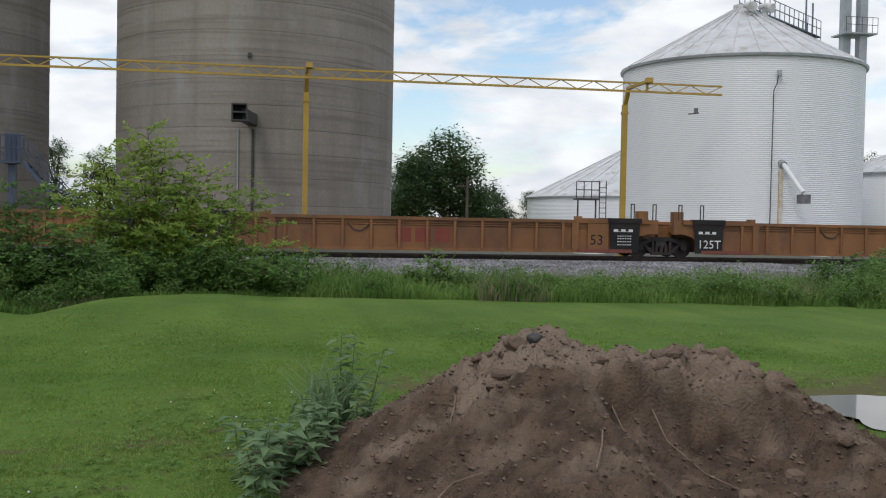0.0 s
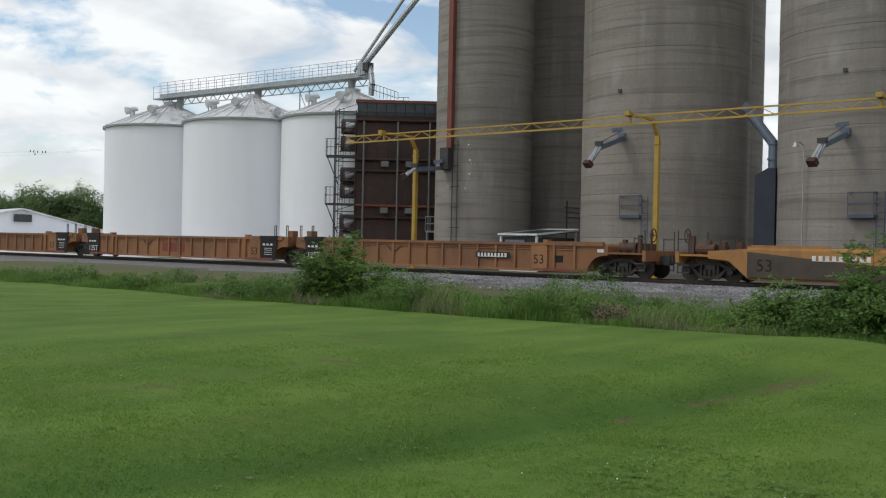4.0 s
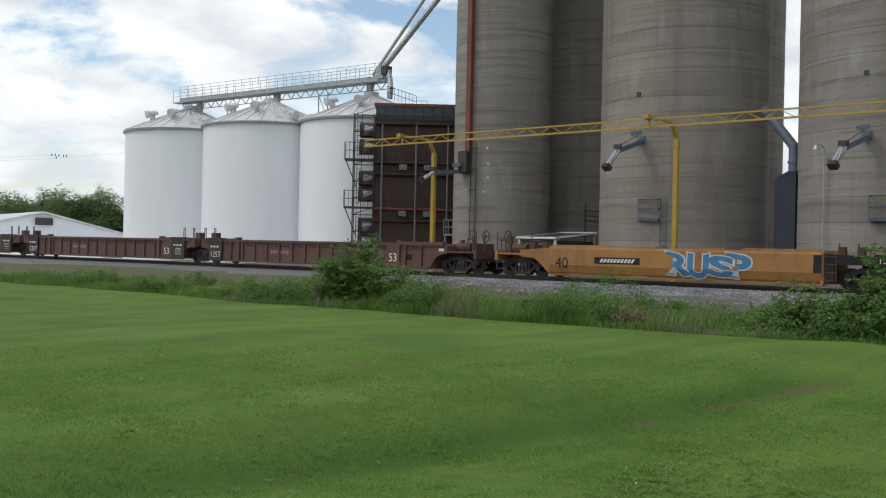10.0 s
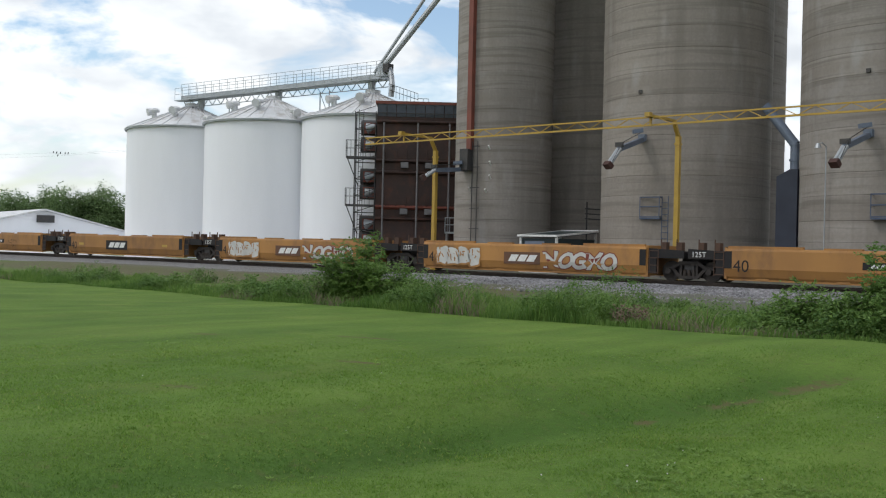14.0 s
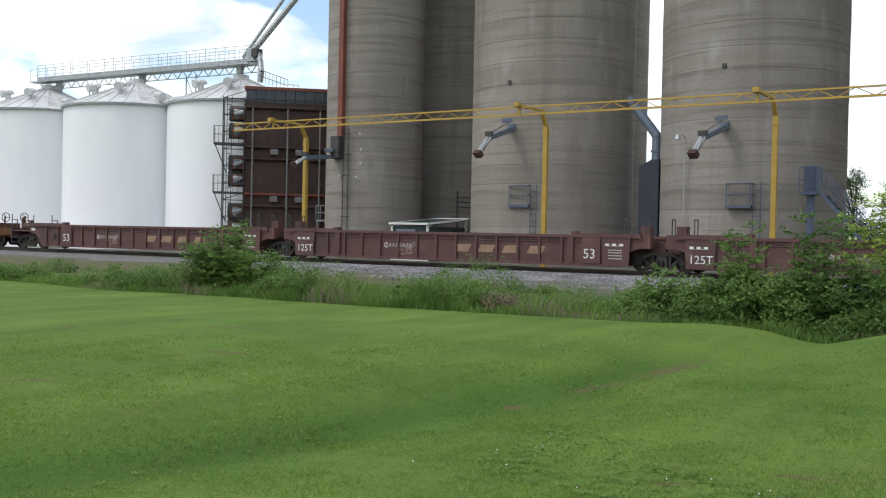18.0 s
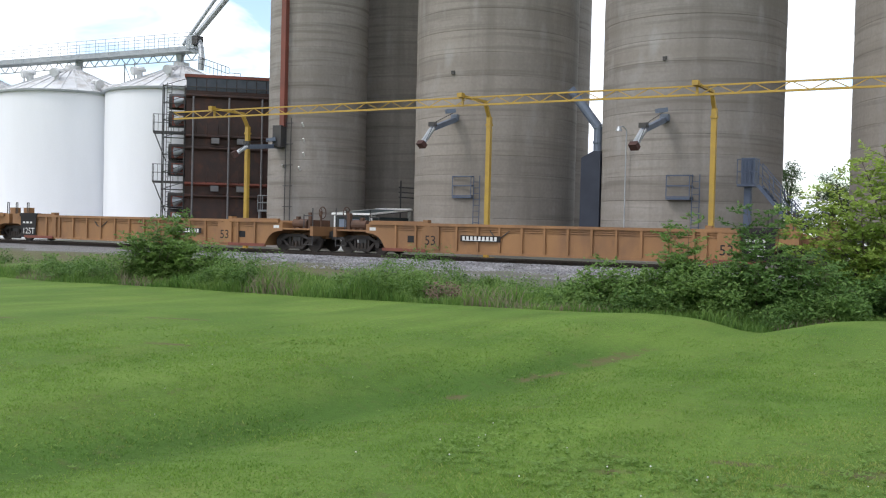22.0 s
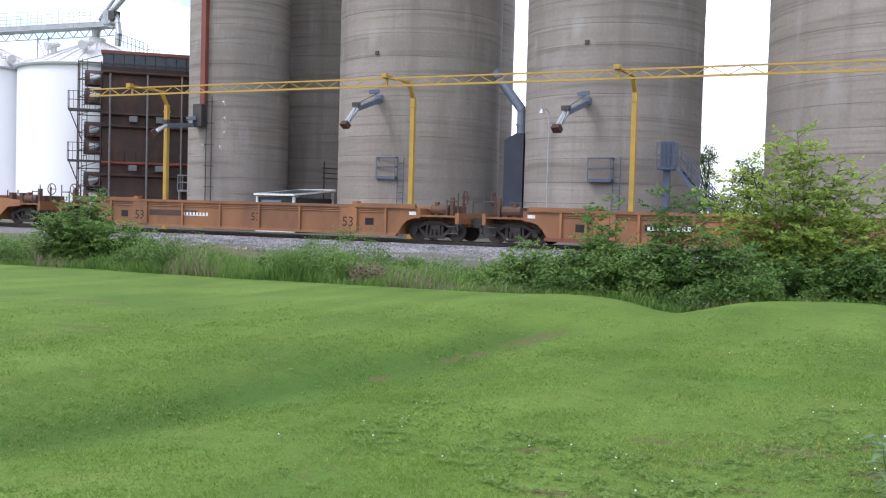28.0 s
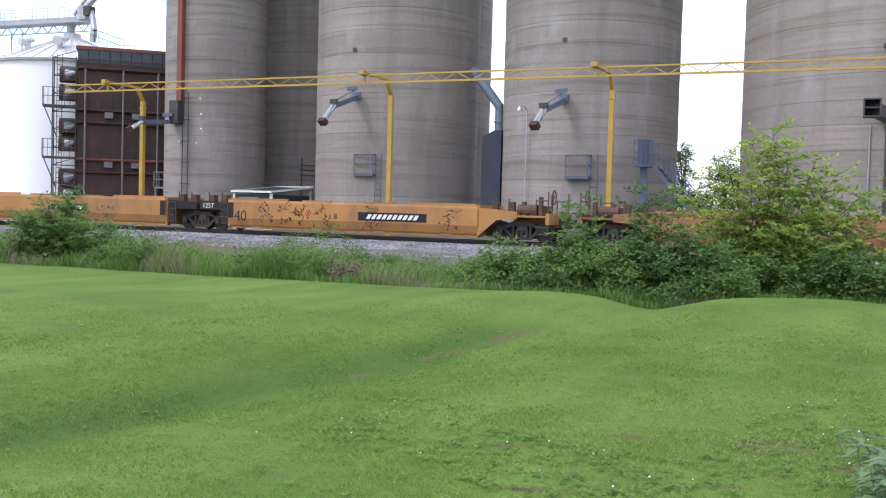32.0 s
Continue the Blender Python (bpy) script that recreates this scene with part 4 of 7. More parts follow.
# ---- conveyor bridge over the bins ----
def conveyor():
    t = thing("conveyor_bridge", "grey steel conveyor bridge with a walkway over the bin roofs", "conveyor")
    a, b = Vector((-70.0, 48.3, 13.05)), Vector((-49.9, 51.5, 13.5))
    part("trough", beam(bm_new(), a, b, 0.6, 0.46), GALV, t)
    low = Vector((0, 0, -0.72))
    bm = bm_new()
    n = 22
    for k in range(n):
        p, q = a.lerp(b, k / n), a.lerp(b, (k + 1) / n)
        beam(bm, p + low * 0.25, (p + q) / 2 + low, 0.05, 0.05)
        beam(bm, (p + q) / 2 + low, q + low * 0.25, 0.05, 0.05)
    beam(bm, a + low, b + low, 0.06, 0.06)
    part("under_truss", bm, GALV, t)
    side = Vector((0.15, -0.95, 0))
    down = Vector((0, 0, -0.25))
    part("walkway", beam(bm_new(), a + side * 0.7 + down, b + side * 0.7 + down, 0.7, 0.06), GALV, t)
    bm = bm_new()
    rail_run(bm, a + side + down, b + side + down, 0.98, 24, 0.018)
    rail_run(bm, a + side * 0.3 + Vector((0, 0, 0.2)), b + side * 0.3 + Vector((0, 0, 0.2)), 0.95, 24, 0.018)
    part("railing", bm, GALV, t)
    for f in (0.1, 0.50, 0.93):
        p = a.lerp(b, f)
        part("drop_spout", rod(bm_new(), p + Vector((0, 0, -0.1)), p + Vector((0, 0, -1.2)), 0.32, 10, 0.22), GALV, t)
    for f in (0.27, 0.72):
        p = a.lerp(b, f)
        bm = bm_new()
        for d in (-0.5, 0.5):
            rod(bm, p + Vector((d, 0, -0.6)), p + Vector((d, 0, -3.0)), 0.05, 6)
        rod(bm, p + Vector((-0.5, 0, -0.7)), p + Vector((0.5, 0, -2.5)), 0.03, 6)
        part("support_leg", bm, GALV, t)
    part("head_drive", box(bm_new(), -50.5, -49.8, 51.0, 51.9, 13.5, 14.4), GALV, t)
    part("motor", box(bm_new(), -49.8, -49.3, 50.8, 51.4, 13.7, 14.3), STEEL_DARK, t)
    bm = bm_new()
    tube(bm, [(-49.6, 51.2, 14.2), (-49.1, 51.0, 13.4), (-48.8, 50.8, 12.6), (-48.9, 50.8, 11.9)], 0.2, 10)
    part("elbow_pipe", bm, GALV, t)
    part("inclined_pipe", rod(bm_new(), (-50.6, 51.2, 13.7), (-38.4, 57.0, 30.0), 0.2, 10), GALV, t, "steel pipe slanting up to the silo tops")
    part("inclined_pipe", rod(bm_new(), (-51.0, 51.2, 13.8), (-41.3, 56.5, 30.0), 0.12, 10), GALV, t, "steel pipe slanting up to the silo tops")


conveyor()


# ---- around the big bin ----
def big_bin_details():
    t = thing("side_conduit", "thin conduit with a lamp down the white bin", "pipe")
    bm = bm_new()
    tube(bm, [(27.75, 52.0, 10.2), (27.6, 51.9, 9.6), (27.45, 51.95, 9.2), (27.45, 52.02, 0.2)], 0.03, 6)
    part("pipe", bm, STEEL_DARK, t)
    part("lamp_head", rod(bm_new(), (27.75, 51.9, 10.05), (27.75, 51.9, 10.35), 0.13, 10), GALV, t)
    t = thing("bin_spout", "white unloading tube with a grey box on the bin", "spout")
    part("tube", rod(bm_new(), (28.1, 51.95, 5.2), (28.6, 50.6, 3.55), 0.14, 10), BIN_WHITE, t)
    part("hood", box(bm_new(), 28.35, 28.85, 50.2, 50.8, 2.95, 3.45), surf("dull_box", (0.12, 0.12, 0.13), (0.2, 0.2, 0.21), 3, 0.7), t)
    part("collar", rod(bm_new(), (28.1, 52.2, 5.25), (28.1, 51.85, 5.1), 0.22, 12), GALV, t)
    t = thing("rust_streak", "rusty repair plate on the white bin", "plate")
    part("plate", box(bm_new(), 27.92, 28.12, 51.9, 52.06, 1.6, 4.9), surf("rust_wash", (0.50, 0.36, 0.20), (0.66, 0.62, 0.55), 3, 0.7), t)
    t = thing("wall_bracket", "small dark bracket on the side of the white bin", "bracket", at=(22.92, 52.35, 7.85))
    part("arm", beam(bm_new(), (-0.3, -0.05, -0.08), (0.3, -0.05, 0.0), 0.05, 0.07), STEEL_DARK, t)
    part("plate", box(bm_new(), 0.08, 0.24, -0.1, 0.1, -0.02, 0.26), DULL, t)
    t = thing("roof_catwalk", "dark steel catwalk leading off the bin's top", "catwalk")
    bm = bm_new()
    a, b = Vector((29.3, 59.2, 15.2)), Vector((37.5, 65.5, 15.0))
    beam(bm, a, b, 0.9, 0.12)
    part("deck", bm, STEEL_DARK, t)
    bm = bm_new()
    for o in (Vector((0.3, -0.4, 0)), Vector((-0.3, 0.4, 0))):
        rail_run(bm, a + o, b + o, 1.1, 14, 0.03)
        rail_run(bm, a + o - Vector((0, 0, 1.0)), b + o - Vector((0, 0, 1.0)), 1.0, 14, 0.03)
    part("railing", bm, STEEL_BLUE, t)
    bm = bm_new()
    for d in (0, 1.4):
        rod(bm, (36.6 + d * 0.7, 65 + d * 0.6, 0.2), (36.6 + d * 0.7, 65 + d * 0.6, 17.5), 0.07, 6)
    part("tower_leg", bm, STEEL_BLUE, t)
    t = thing("bucket_elevator", "pair of tall grey elevator legs with a railed platform", "elevator")
    for x, y in ((41.6, 68.3), (42.6, 67.8)):
        part("leg", box(bm_new(), x - 0.3, x + 0.3, y - 0.3, y + 0.3, 0.2, 30), GALV, t)
    for z in (15.9, 22.0):
        part("landing", box(bm_new(), 40.9, 43.4, 67.0, 69.0, z - 0.1, z), GALV, t)
        bm = bm_new()
        rail_run(bm, (40.9, 67.0, z), (43.4, 67.0, z), 1.1, 6)
        part("railing", bm, STEEL_DARK, t)
    # lower bins beyond
    for x, y, r, e, ap in ((32.6, 84.0, 10.4, 3.9, 9.2), (47.4, 66.2, 7.0, 5.6, 8.2)):
        g = grain_bin(x, y, r, e, ap, "low white steel grain bin behind the tall one", True, 72)
    t = thing("stair_platform", "small steel stair and platform before the low bin", "stair")
    bm = bm_new()
    rail_run(bm, (17.9, 57.3, 3.15), (19.2, 57.0, 3.15), 1.0, 3, 0.03)
    box(bm, 17.9, 19.2, 56.9, 57.9, 3.05, 3.15)
    for x in (18.0, 19.1):
        rod(bm, (x, 57.3, 0.2), (x, 57.3, 3.1), 0.05, 6)
    for x in (19.3, 19.7):
        rod(bm, (x, 57.2, 0.2), (x, 57.2, 4.2), 0.03, 6)
    for k in range(12):
        rod(bm, (19.3, 57.2, 0.5 + 0.3 * k), (19.7, 57.2, 0.5 + 0.3 * k), 0.02, 5)
    part("frame", bm, STEEL_DARK, t)
    t = thing("utility_pole", "wooden utility pole with a cross arm", "pole", at=(15.5, 78.5, 0.2))
    part("pole", rod(bm_new(), (0, 0, 0), (0, 0, 4.9), 0.13, 8, 0.1), BARK, t)
    part("cross_arm", box(bm_new(), -0.9, 0.3, -0.06, 0.06, 4.2, 4.32), BARK, t)
    t = thing("shed", "long white metal shed with a low gable roof", "shed", at=(-106, 55, 0.2))
    # gable end turned to the road
    part("wall", prism_y(bm_new(), [(-9.5, 0), (9.5, 0), (9.5, 1.9), (0, 4.2), (-9.5, 1.9)], 0, 22), BIN_WHITE, t)
    for s in (-1, 1):
        part("roof", prism_y(bm_new(), [(s * 10.0, 1.78), (0, 4.22), (0, 4.42), (s * 10.0, 1.98)], -0.3, 22.3), BIN_ROOF, t)
    bm = box(bm_new(), -0.9, 0.9, -0.5, -0.02, 2.9, 3.7)
    part("vent_fan", bm, STEEL_DARK, t)
    part("lean_to", box(bm_new(), -5, 12, -5.5, -0.35, 0, 1.35), BIN_WHITE, t)
    t.matrix_world = pose(-106.3, 55.6, 0.2, 0, 0, 76)


def prism_y(bm, poly, y0, y1):
    return prism(bm, poly, y0, y1)


big_bin_details()


# ---- birds on a far wire ----
def birds():
    seats = ((-131.93, 13.23), (-131.00, 13.14), (-129.98, 13.04), (-128.72, 12.93), (-127.92, 12.93), (-130.68, 12.76))
    for k, (x0, z0, x1, z1) in enumerate(((seats[0][0] - 60, seats[0][1] + 1.5, -100.0, seats[4][1] - 0.2), (seats[0][0] - 60, seats[5][1] + 1.3, -100.5, seats[5][1] - 0.2))):
        t = thing("power_line", "thin overhead wire on which birds are sitting", "wire", "overhead wires")
        row = [(x0, z0)] + (list(seats[:5]) if k == 0 else [seats[5]]) + [(x1, z1)]
        bm = bm_new()
        for (a, b), (c, d) in zip(row, row[1:]):
            rod(bm, (a, 70, b - 0.10), (c, 70, d - 0.10), 0.006, 5)
        part("wire", bm, STEEL_DARK, t)
        for a, b in (row[0], row[-1]):
            part("pole", rod(bm_new(), (a, 70, -0.3), (a, 70, b), 0.14, 8, 0.10), BARK, t)
    for x, z in seats:
        t = thing("bird", "small dark bird sitting on the far wire", "bird", "birds on the wire", at=(x, 70, z))
        bm = bm_new()
        bmesh.ops.create_icosphere(bm, subdivisions=2, radius=0.10)
        for q in bm.verts:
            q.co = Vector((q.co.x * 0.75, q.co.y * 0.8, q.co.z * 1.1 + 0.04 * q.co.x))
        part("body", bm, STEEL_DARK, t)
        bm = bm_new()
        bmesh.ops.create_icosphere(bm, subdivisions=2, radius=0.05)
        for q in bm.verts:
            q.co += Vector((0.05, 0, 0.12))
        part("head", bm, STEEL_DARK, t)
        part("tail", beam(bm_new(), (-0.04, 0, -0.06), (-0.10, 0, -0.19), 0.05, 0.02), STEEL_DARK, t)


birds()


# ---- the train ----
def raw_part(name, verts, faces, mat, parent=None):
    me = bpy.data.meshes.new(name)
    me.from_pydata([tuple(p) for p in verts], [], faces)
    me.materials.append(mat)
    o = new(name, me)
    if parent:
        o.parent = parent
    return o


WHEEL = surf("wheel_steel", (0.030, 0.026, 0.024), (0.045, 0.034, 0.028), 3, 0.6, metal=0.2)
RUSTY = surf("rusty_gear", (0.105, 0.055, 0.034), (0.070, 0.040, 0.028), 3, 0.8)
TRUCK = surf("truck_casting", (0.032, 0.025, 0.021), (0.022, 0.018, 0.016), 3, 0.75, bump=0.1)
SPRING = surf("truck_spring", (0.050, 0.036, 0.028), (0.034, 0.028, 0.023), 5, 0.7)


def truck_parts(t, x, z0=0.0):
    """A two-axle truck under a car at x along it."""
    tr = new("truck")
    tr.parent, tr.location = t, (x, 0, z0)
    for ax in (-0.9, 0.9):
        for o in (-0.75, 0.75):
            bm = bm_new()
            s = 1 if o > 0 else -1
            rod(bm, (ax, o - 0.06 * s, 0.42), (ax, o + 0.07 * s, 0.42), 0.42, 20)
            rod(bm, (ax, o + 0.06 * s, 0.42), (ax, o + 0.12 * s, 0.42), 0.13, 10)
            part("wheel", bm, WHEEL, tr)
    for o in (-1.0, 1.0):
        s = 1 if o > 0 else -1
        bm = bm_new()
        prism(bm, [(-1.12, 0.48), (-1.12, 0.62), (-0.72, 0.66), (-0.42, 0.84), (0.42, 0.84), (0.72, 0.66), (1.12, 0.62), (1.12, 0.48), (0.74, 0.50), (0.40, 0.68), (-0.40, 0.68), (-0.74, 0.50)], o - 0.07, o + 0.07)
        prism(bm, [(-0.78, 0.52), (-0.40, 0.12), (0.40, 0.12), (0.78, 0.52), (0.62, 0.52), (0.34, 0.24), (-0.34, 0.24), (-0.62, 0.52)], o - 0.07, o + 0.07)
        for x in (-0.36, 0.36):
            box(bm, x - 0.05, x + 0.05, o - 0.06, o + 0.06, 0.22, 0.70)
        part("side_frame", bm, TRUCK, tr)
        for x in (-0.2, 0.0, 0.2):
            part("spring", rod(bm_new(), (x, o, 0.22), (x, o, 0.5), 0.075, 8), SPRING, tr)
        for ax in (-0.9, 0.9):
            part("bearing", rod(bm_new(), (ax, o - 0.1 * s, 0.42), (ax, o + 0.15 * s, 0.42), 0.13, 10), TRUCK, tr)
    part("bolster", box(bm_new(), -0.22, 0.22, -1.0, 1.0, 0.4, 0.75), STEEL_DARK, tr)
    return tr


def bars(t, x, z, w, h, n, mat, y=-1.545, name="marking"):
    """A line of writing that cannot be read, as plain bars."""
    poly = [(x + w - w / n * 0.42, z), (x, z)]
    for k in range(n):
        x0, x1 = x + w * k / n, x + w * (k + 0.58) / n
        poly += [(x0, z + 0.12 * h), (x0, z + h), (x1, z + h), (x1, z + 0.12 * h)]
    bm = prism(bm_new(), poly[::-1], y - 0.004, y + 0.004)
    return part(name, bm, mat, t)


FONTS = {}


def font_mesh(text, offset=0.0):
    """Flat letters one unit high as vertices and faces."""
    if (text, offset) not in FONTS:
        cu = bpy.data.curves.new("letters", "FONT")
        cu.body, cu.size, cu.offset, cu.resolution_u = text, 1.4, offset, 3
        ob = bpy.data.objects.new("letters", cu)
        me = bpy.data.meshes.new_from_object(ob)
        FONTS[text, offset] = [(q.co.x, q.co.y) for q in me.vertices], [tuple(p.vertices) for p in me.polygons]
        bpy.data.objects.remove(ob)
        bpy.data.curves.remove(cu)
        bpy.data.meshes.remove(me)
    return FONTS[text, offset]


def letters(t, text, x, z, h, mat, y=-1.552, name="lettering"):
    v, f = font_mesh(text)
    return raw_part(name, [(x + a * h, y, z + b * h) for a, b in v], f, mat, t)


def tuck(z):
    """How far a plate side has drawn in at height z."""
    return 0.36 * max(0.0, 0.62 - z)


def painted_word(t, text, x, w, z, h, fill, line, seed, y=-1.506):
    """Fat swaying sprayed letters with an outline."""
    rnd = random.Random(seed)
    cell = w / len(text)
    sets = [(cell * rnd.uniform(1.0, 1.15), h * rnd.uniform(0.86, 1.08), rnd.uniform(-0.06, 0.06) * h, rnd.uniform(-0.12, 0.28)) for _ in text]
    for grow, d, mat, name in ((0.24, 0.003, line, "painted_outline"), (0.12, 0.006, fill, "painted_letter")):
        v, f = [], []
        for k, ch in enumerate(text):
            base = font_mesh(ch)[0]
            x0, x1 = min(p[0] for p in base), max(p[0] for p in base)
            cw, chh, up, lean = sets[k]
            pv, pf = font_mesh(ch, grow * 0.5)
            i = len(v)
            for a, b in pv:
                zz = z + up + b * chh + 0.05 * h * math.sin(5 * a + seed)
                v.append((x + k * cell + (a - x0) / max(0.3, x1 - x0) * cw * 0.9 + lean * (zz - z), y - d - 0.0004 * (k % 2) + tuck(zz), zz))
            f += [tuple(j + i for j in q) for q in pf]
        raw_part(name, v, f, mat, t)


def end_shape(half, low, top, well):
    """Outline of one side wall with arches over the trucks."""
    e = half - 0.5
    arch = [(well + 0.05, low + 0.02), (well + 0.16, low + 0.2), (well + 0.3, low + 0.42), (well + 0.5, low + 0.6), (well + 0.8, low + 0.7), (e, low + 0.72)]
    return [(-well - 0.05, low), (well + 0.0, low)] + arch + [(e, top), (-e, top)] + [(-x, z) for x, z in arch[::-1]]


FADED = surf("faded_lettering", (0.34, 0.30, 0.27), (0.22, 0.18, 0.16), 5, 0.8)


def ribbed_car(name, L, mat, label, left, right, panel=True, number_mat=None, pitch=1.03):
    """A well car with posts along its sides. left, right: 'a' shares a truck with the next unit, 'c' has a coupler."""
    t = thing(name, label, "well car", "well cars of the train")
    half, well, low, top = L / 2, L / 2 - 1.6, 0.24, 1.36
    number_mat = number_mat or BLACK_PAINT
    pale = mat is CAR_MAROON or mat is CAR_BROWN
    panel_mat = mat if mat is CAR_MAROON else surf("dark_brown_panel", (0.052, 0.034, 0.028), (0.038, 0.027, 0.024), 1.5, 0.7) if pale else BLACK_PAINT
    if pale:
        number_mat = FADED
    for y in (-1.47, 1.43):
        part("side_wall", prism(bm_new(), end_shape(half, low, top, well), y, y + 0.04), mat, t)
        part("top_chord", box(bm_new(), -half + 0.7, half - 0.7, y - 0.09, y + 0.13, top - 0.02, top + 0.1), mat, t)
        part("bottom_sill", box(bm_new(), -well, well, y - 0.05, y + 0.2, low - 0.06, low + 0.05), mat, t)
    n = int(2 * (well - 0.4) / pitch)
    first = part("rib", box(bm_new(), -0.05, 0.05, -1.55, -1.472, low + 0.05, top - 0.02), mat, t)
    first.location.x = -well + 0.5
    for k in range(1, n + 1):
        o = new("rib", first.data)
        o.parent, o.location = t, (-well + 0.5 + (2 * well - 1.0) * k / n, 0, 0)
    for z in (top - 0.12, top - 0.2):
        part("side_pipe", rod(bm_new(), (-well + 0.5, -1.495, z), (well - 0.5, -1.495, z), 0.018, 6), mat, t)
    for k in range(4):
        x = -well + 1.5 + (2 * well - 3) * k / 3
        part("cross_beam", box(bm_new(), x - 0.2, x + 0.2, -1.4, 1.4, low - 0.02, low + 0.12), mat, t)
    for s, kind in ((-1, left), (1, right)):
        x0, x1 = sorted((s * (well + 0.25), s * (half - 0.5)))
        part("deck", box(bm_new(), x0, x1, -1.42, 1.42, 1.02, 1.28), mat, t)
        part("bulkhead", box(bm_new(), s * (well + 0.05) - 0.06, s * (well + 0.05) + 0.06, -1.42, 1.42, low, top), mat, t)
        a, b = sorted((s * (half - 0.75), s * (half - 3.5)))
        part("guide_plate", box(bm_new(), a, b, -1.5, -1.3, top + 0.1, top + 0.17), mat, t)
        part("guide_stop", box(bm_new(), s * (half - 3.6) - 0.12, s * (half - 3.6) + 0.12, -1.52, -1.2, top + 0.1, top + 0.24), mat, t)
        part("wide_rib", box(bm_new(), s * (half - 3.75) - 0.13, s * (half - 3.75) + 0.13, -1.556, -1.472, low + 0.05, top - 0.02), mat, t)
        if kind == "a":
            part("end_beam", box(bm_new(), min(s * (half - 0.6), s * (half - 0.05)), max(s * (half - 0.6), s * (half - 0.05)), -0.45, 0.45, 0.75, 1.25), mat, t)
            part("end_post", box(bm_new(), s * (half - 0.5) - 0.16, s * (half - 0.5) + 0.16, -1.46, -1.15, 0.95, 1.5), mat, t)
            part("tower", box(bm_new(), s * (half - 0.75) - 0.2, s * (half - 0.75) + 0.2, -0.9, -0.5, 1.28, 1.85), mat, t)
            for dx in (0.55, 1.45):
                bm = bm_new()
                x = s * (half - dx)
                rod(bm, (x, -1.4, top - 0.1), (x, -1.4, top + 0.75), 0.025, 6)
                rod(bm, (x + 0.13, -1.4, top - 0.1), (x + 0.13, -1.4, top + 0.75), 0.025, 6)
                rod(bm, (x - 0.01, -1.4, top + 0.75), (x + 0.14, -1.4, top + 0.75), 0.025, 6)
                part("grab_iron", bm, STEEL_DARK, t)
            if panel:
                xa = s * (well - 0.15)
                part("black_panel", prism(bm_new(), [(xa - 0.56, low - 0.03), (xa + 0.56, low - 0.03), (xa + 0.62, top + 0.0), (xa - 0.62, top + 0.0)], -1.572, -1.558), panel_mat, t, "" if mat is CAR_MAROON else "black warning panel")
                part("panel_cap", box(bm_new(), xa - 0.68, xa + 0.68, -1.6, -1.28, top + 0.0, top + (0.12 if mat is CAR_MAROON else 0.19)), panel_mat, t)
                if s > 0:
                    letters(t, "53", xa - 1.42, 0.50, 0.40, WHITE_PAINT if pale else BLACK_PAINT, -1.565)
                    part("number_ground", box(bm_new(), xa - 1.5, xa - 0.66, -1.562, -1.478, low + 0.06, top - 0.04), mat, t)
                    for k, z in enumerate((1.02, 0.84, 0.74, 0.62, 0.5)):
                        bars(t, xa - (0.45 if k == 0 else 0.3), z, 0.9 if k == 0 else 0.6, 0.1 if k == 0 else 0.035, 3 if k == 0 else 6, WHITE_PAINT, -1.577)
                else:
                    letters(t, "125T", xa - 0.46, 0.42, 0.33, WHITE_PAINT, -1.577)
                    bars(t, xa - 0.42, 0.98, 0.84, 0.1, 3, WHITE_PAINT, -1.577)
        else:
            coupled_end(t, s, half, mat)
            part("data_panel", box(bm_new(), s * (well - 1.3) - 0.2, s * (well - 1.3) + 0.2, -1.485, -1.473, 0.6, 0.9), BLACK_PAINT, t)
            part("small_label", box(bm_new(), s * (well + 0.75) - 0.16, s * (well + 0.75) + 0.16, -1.478, -1.4725, 1.08, 1.22), WHITE_PAINT, t)
            letters(t, "53", s * (well - 2.3) - 0.3, 0.52, 0.42, WHITE_PAINT if pale else BLACK_PAINT, -1.565)
            part("number_ground", box(bm_new(), s * (well - 2.3) - 0.42, s * (well - 2.3) + 0.42, -1.562, -1.478, low + 0.06, top - 0.04), mat, t)
    if not pale and panel and left != right:
        xs = well * 0.42 * (1 if right == "c" else -1)
        part("number_plate", box(bm_new(), xs - 0.95, xs + 0.95, -1.563, -1.557, 0.72, 0.98), BLACK_PAINT, t)
        bars(t, xs - 0.85, 0.76, 1.7, 0.18, 9, number_mat, -1.567)
    elif pale or not panel:
        bars(t, -well * 0.4, 0.74, 1.5, 0.16, 8, number_mat, -1.478)
    return t


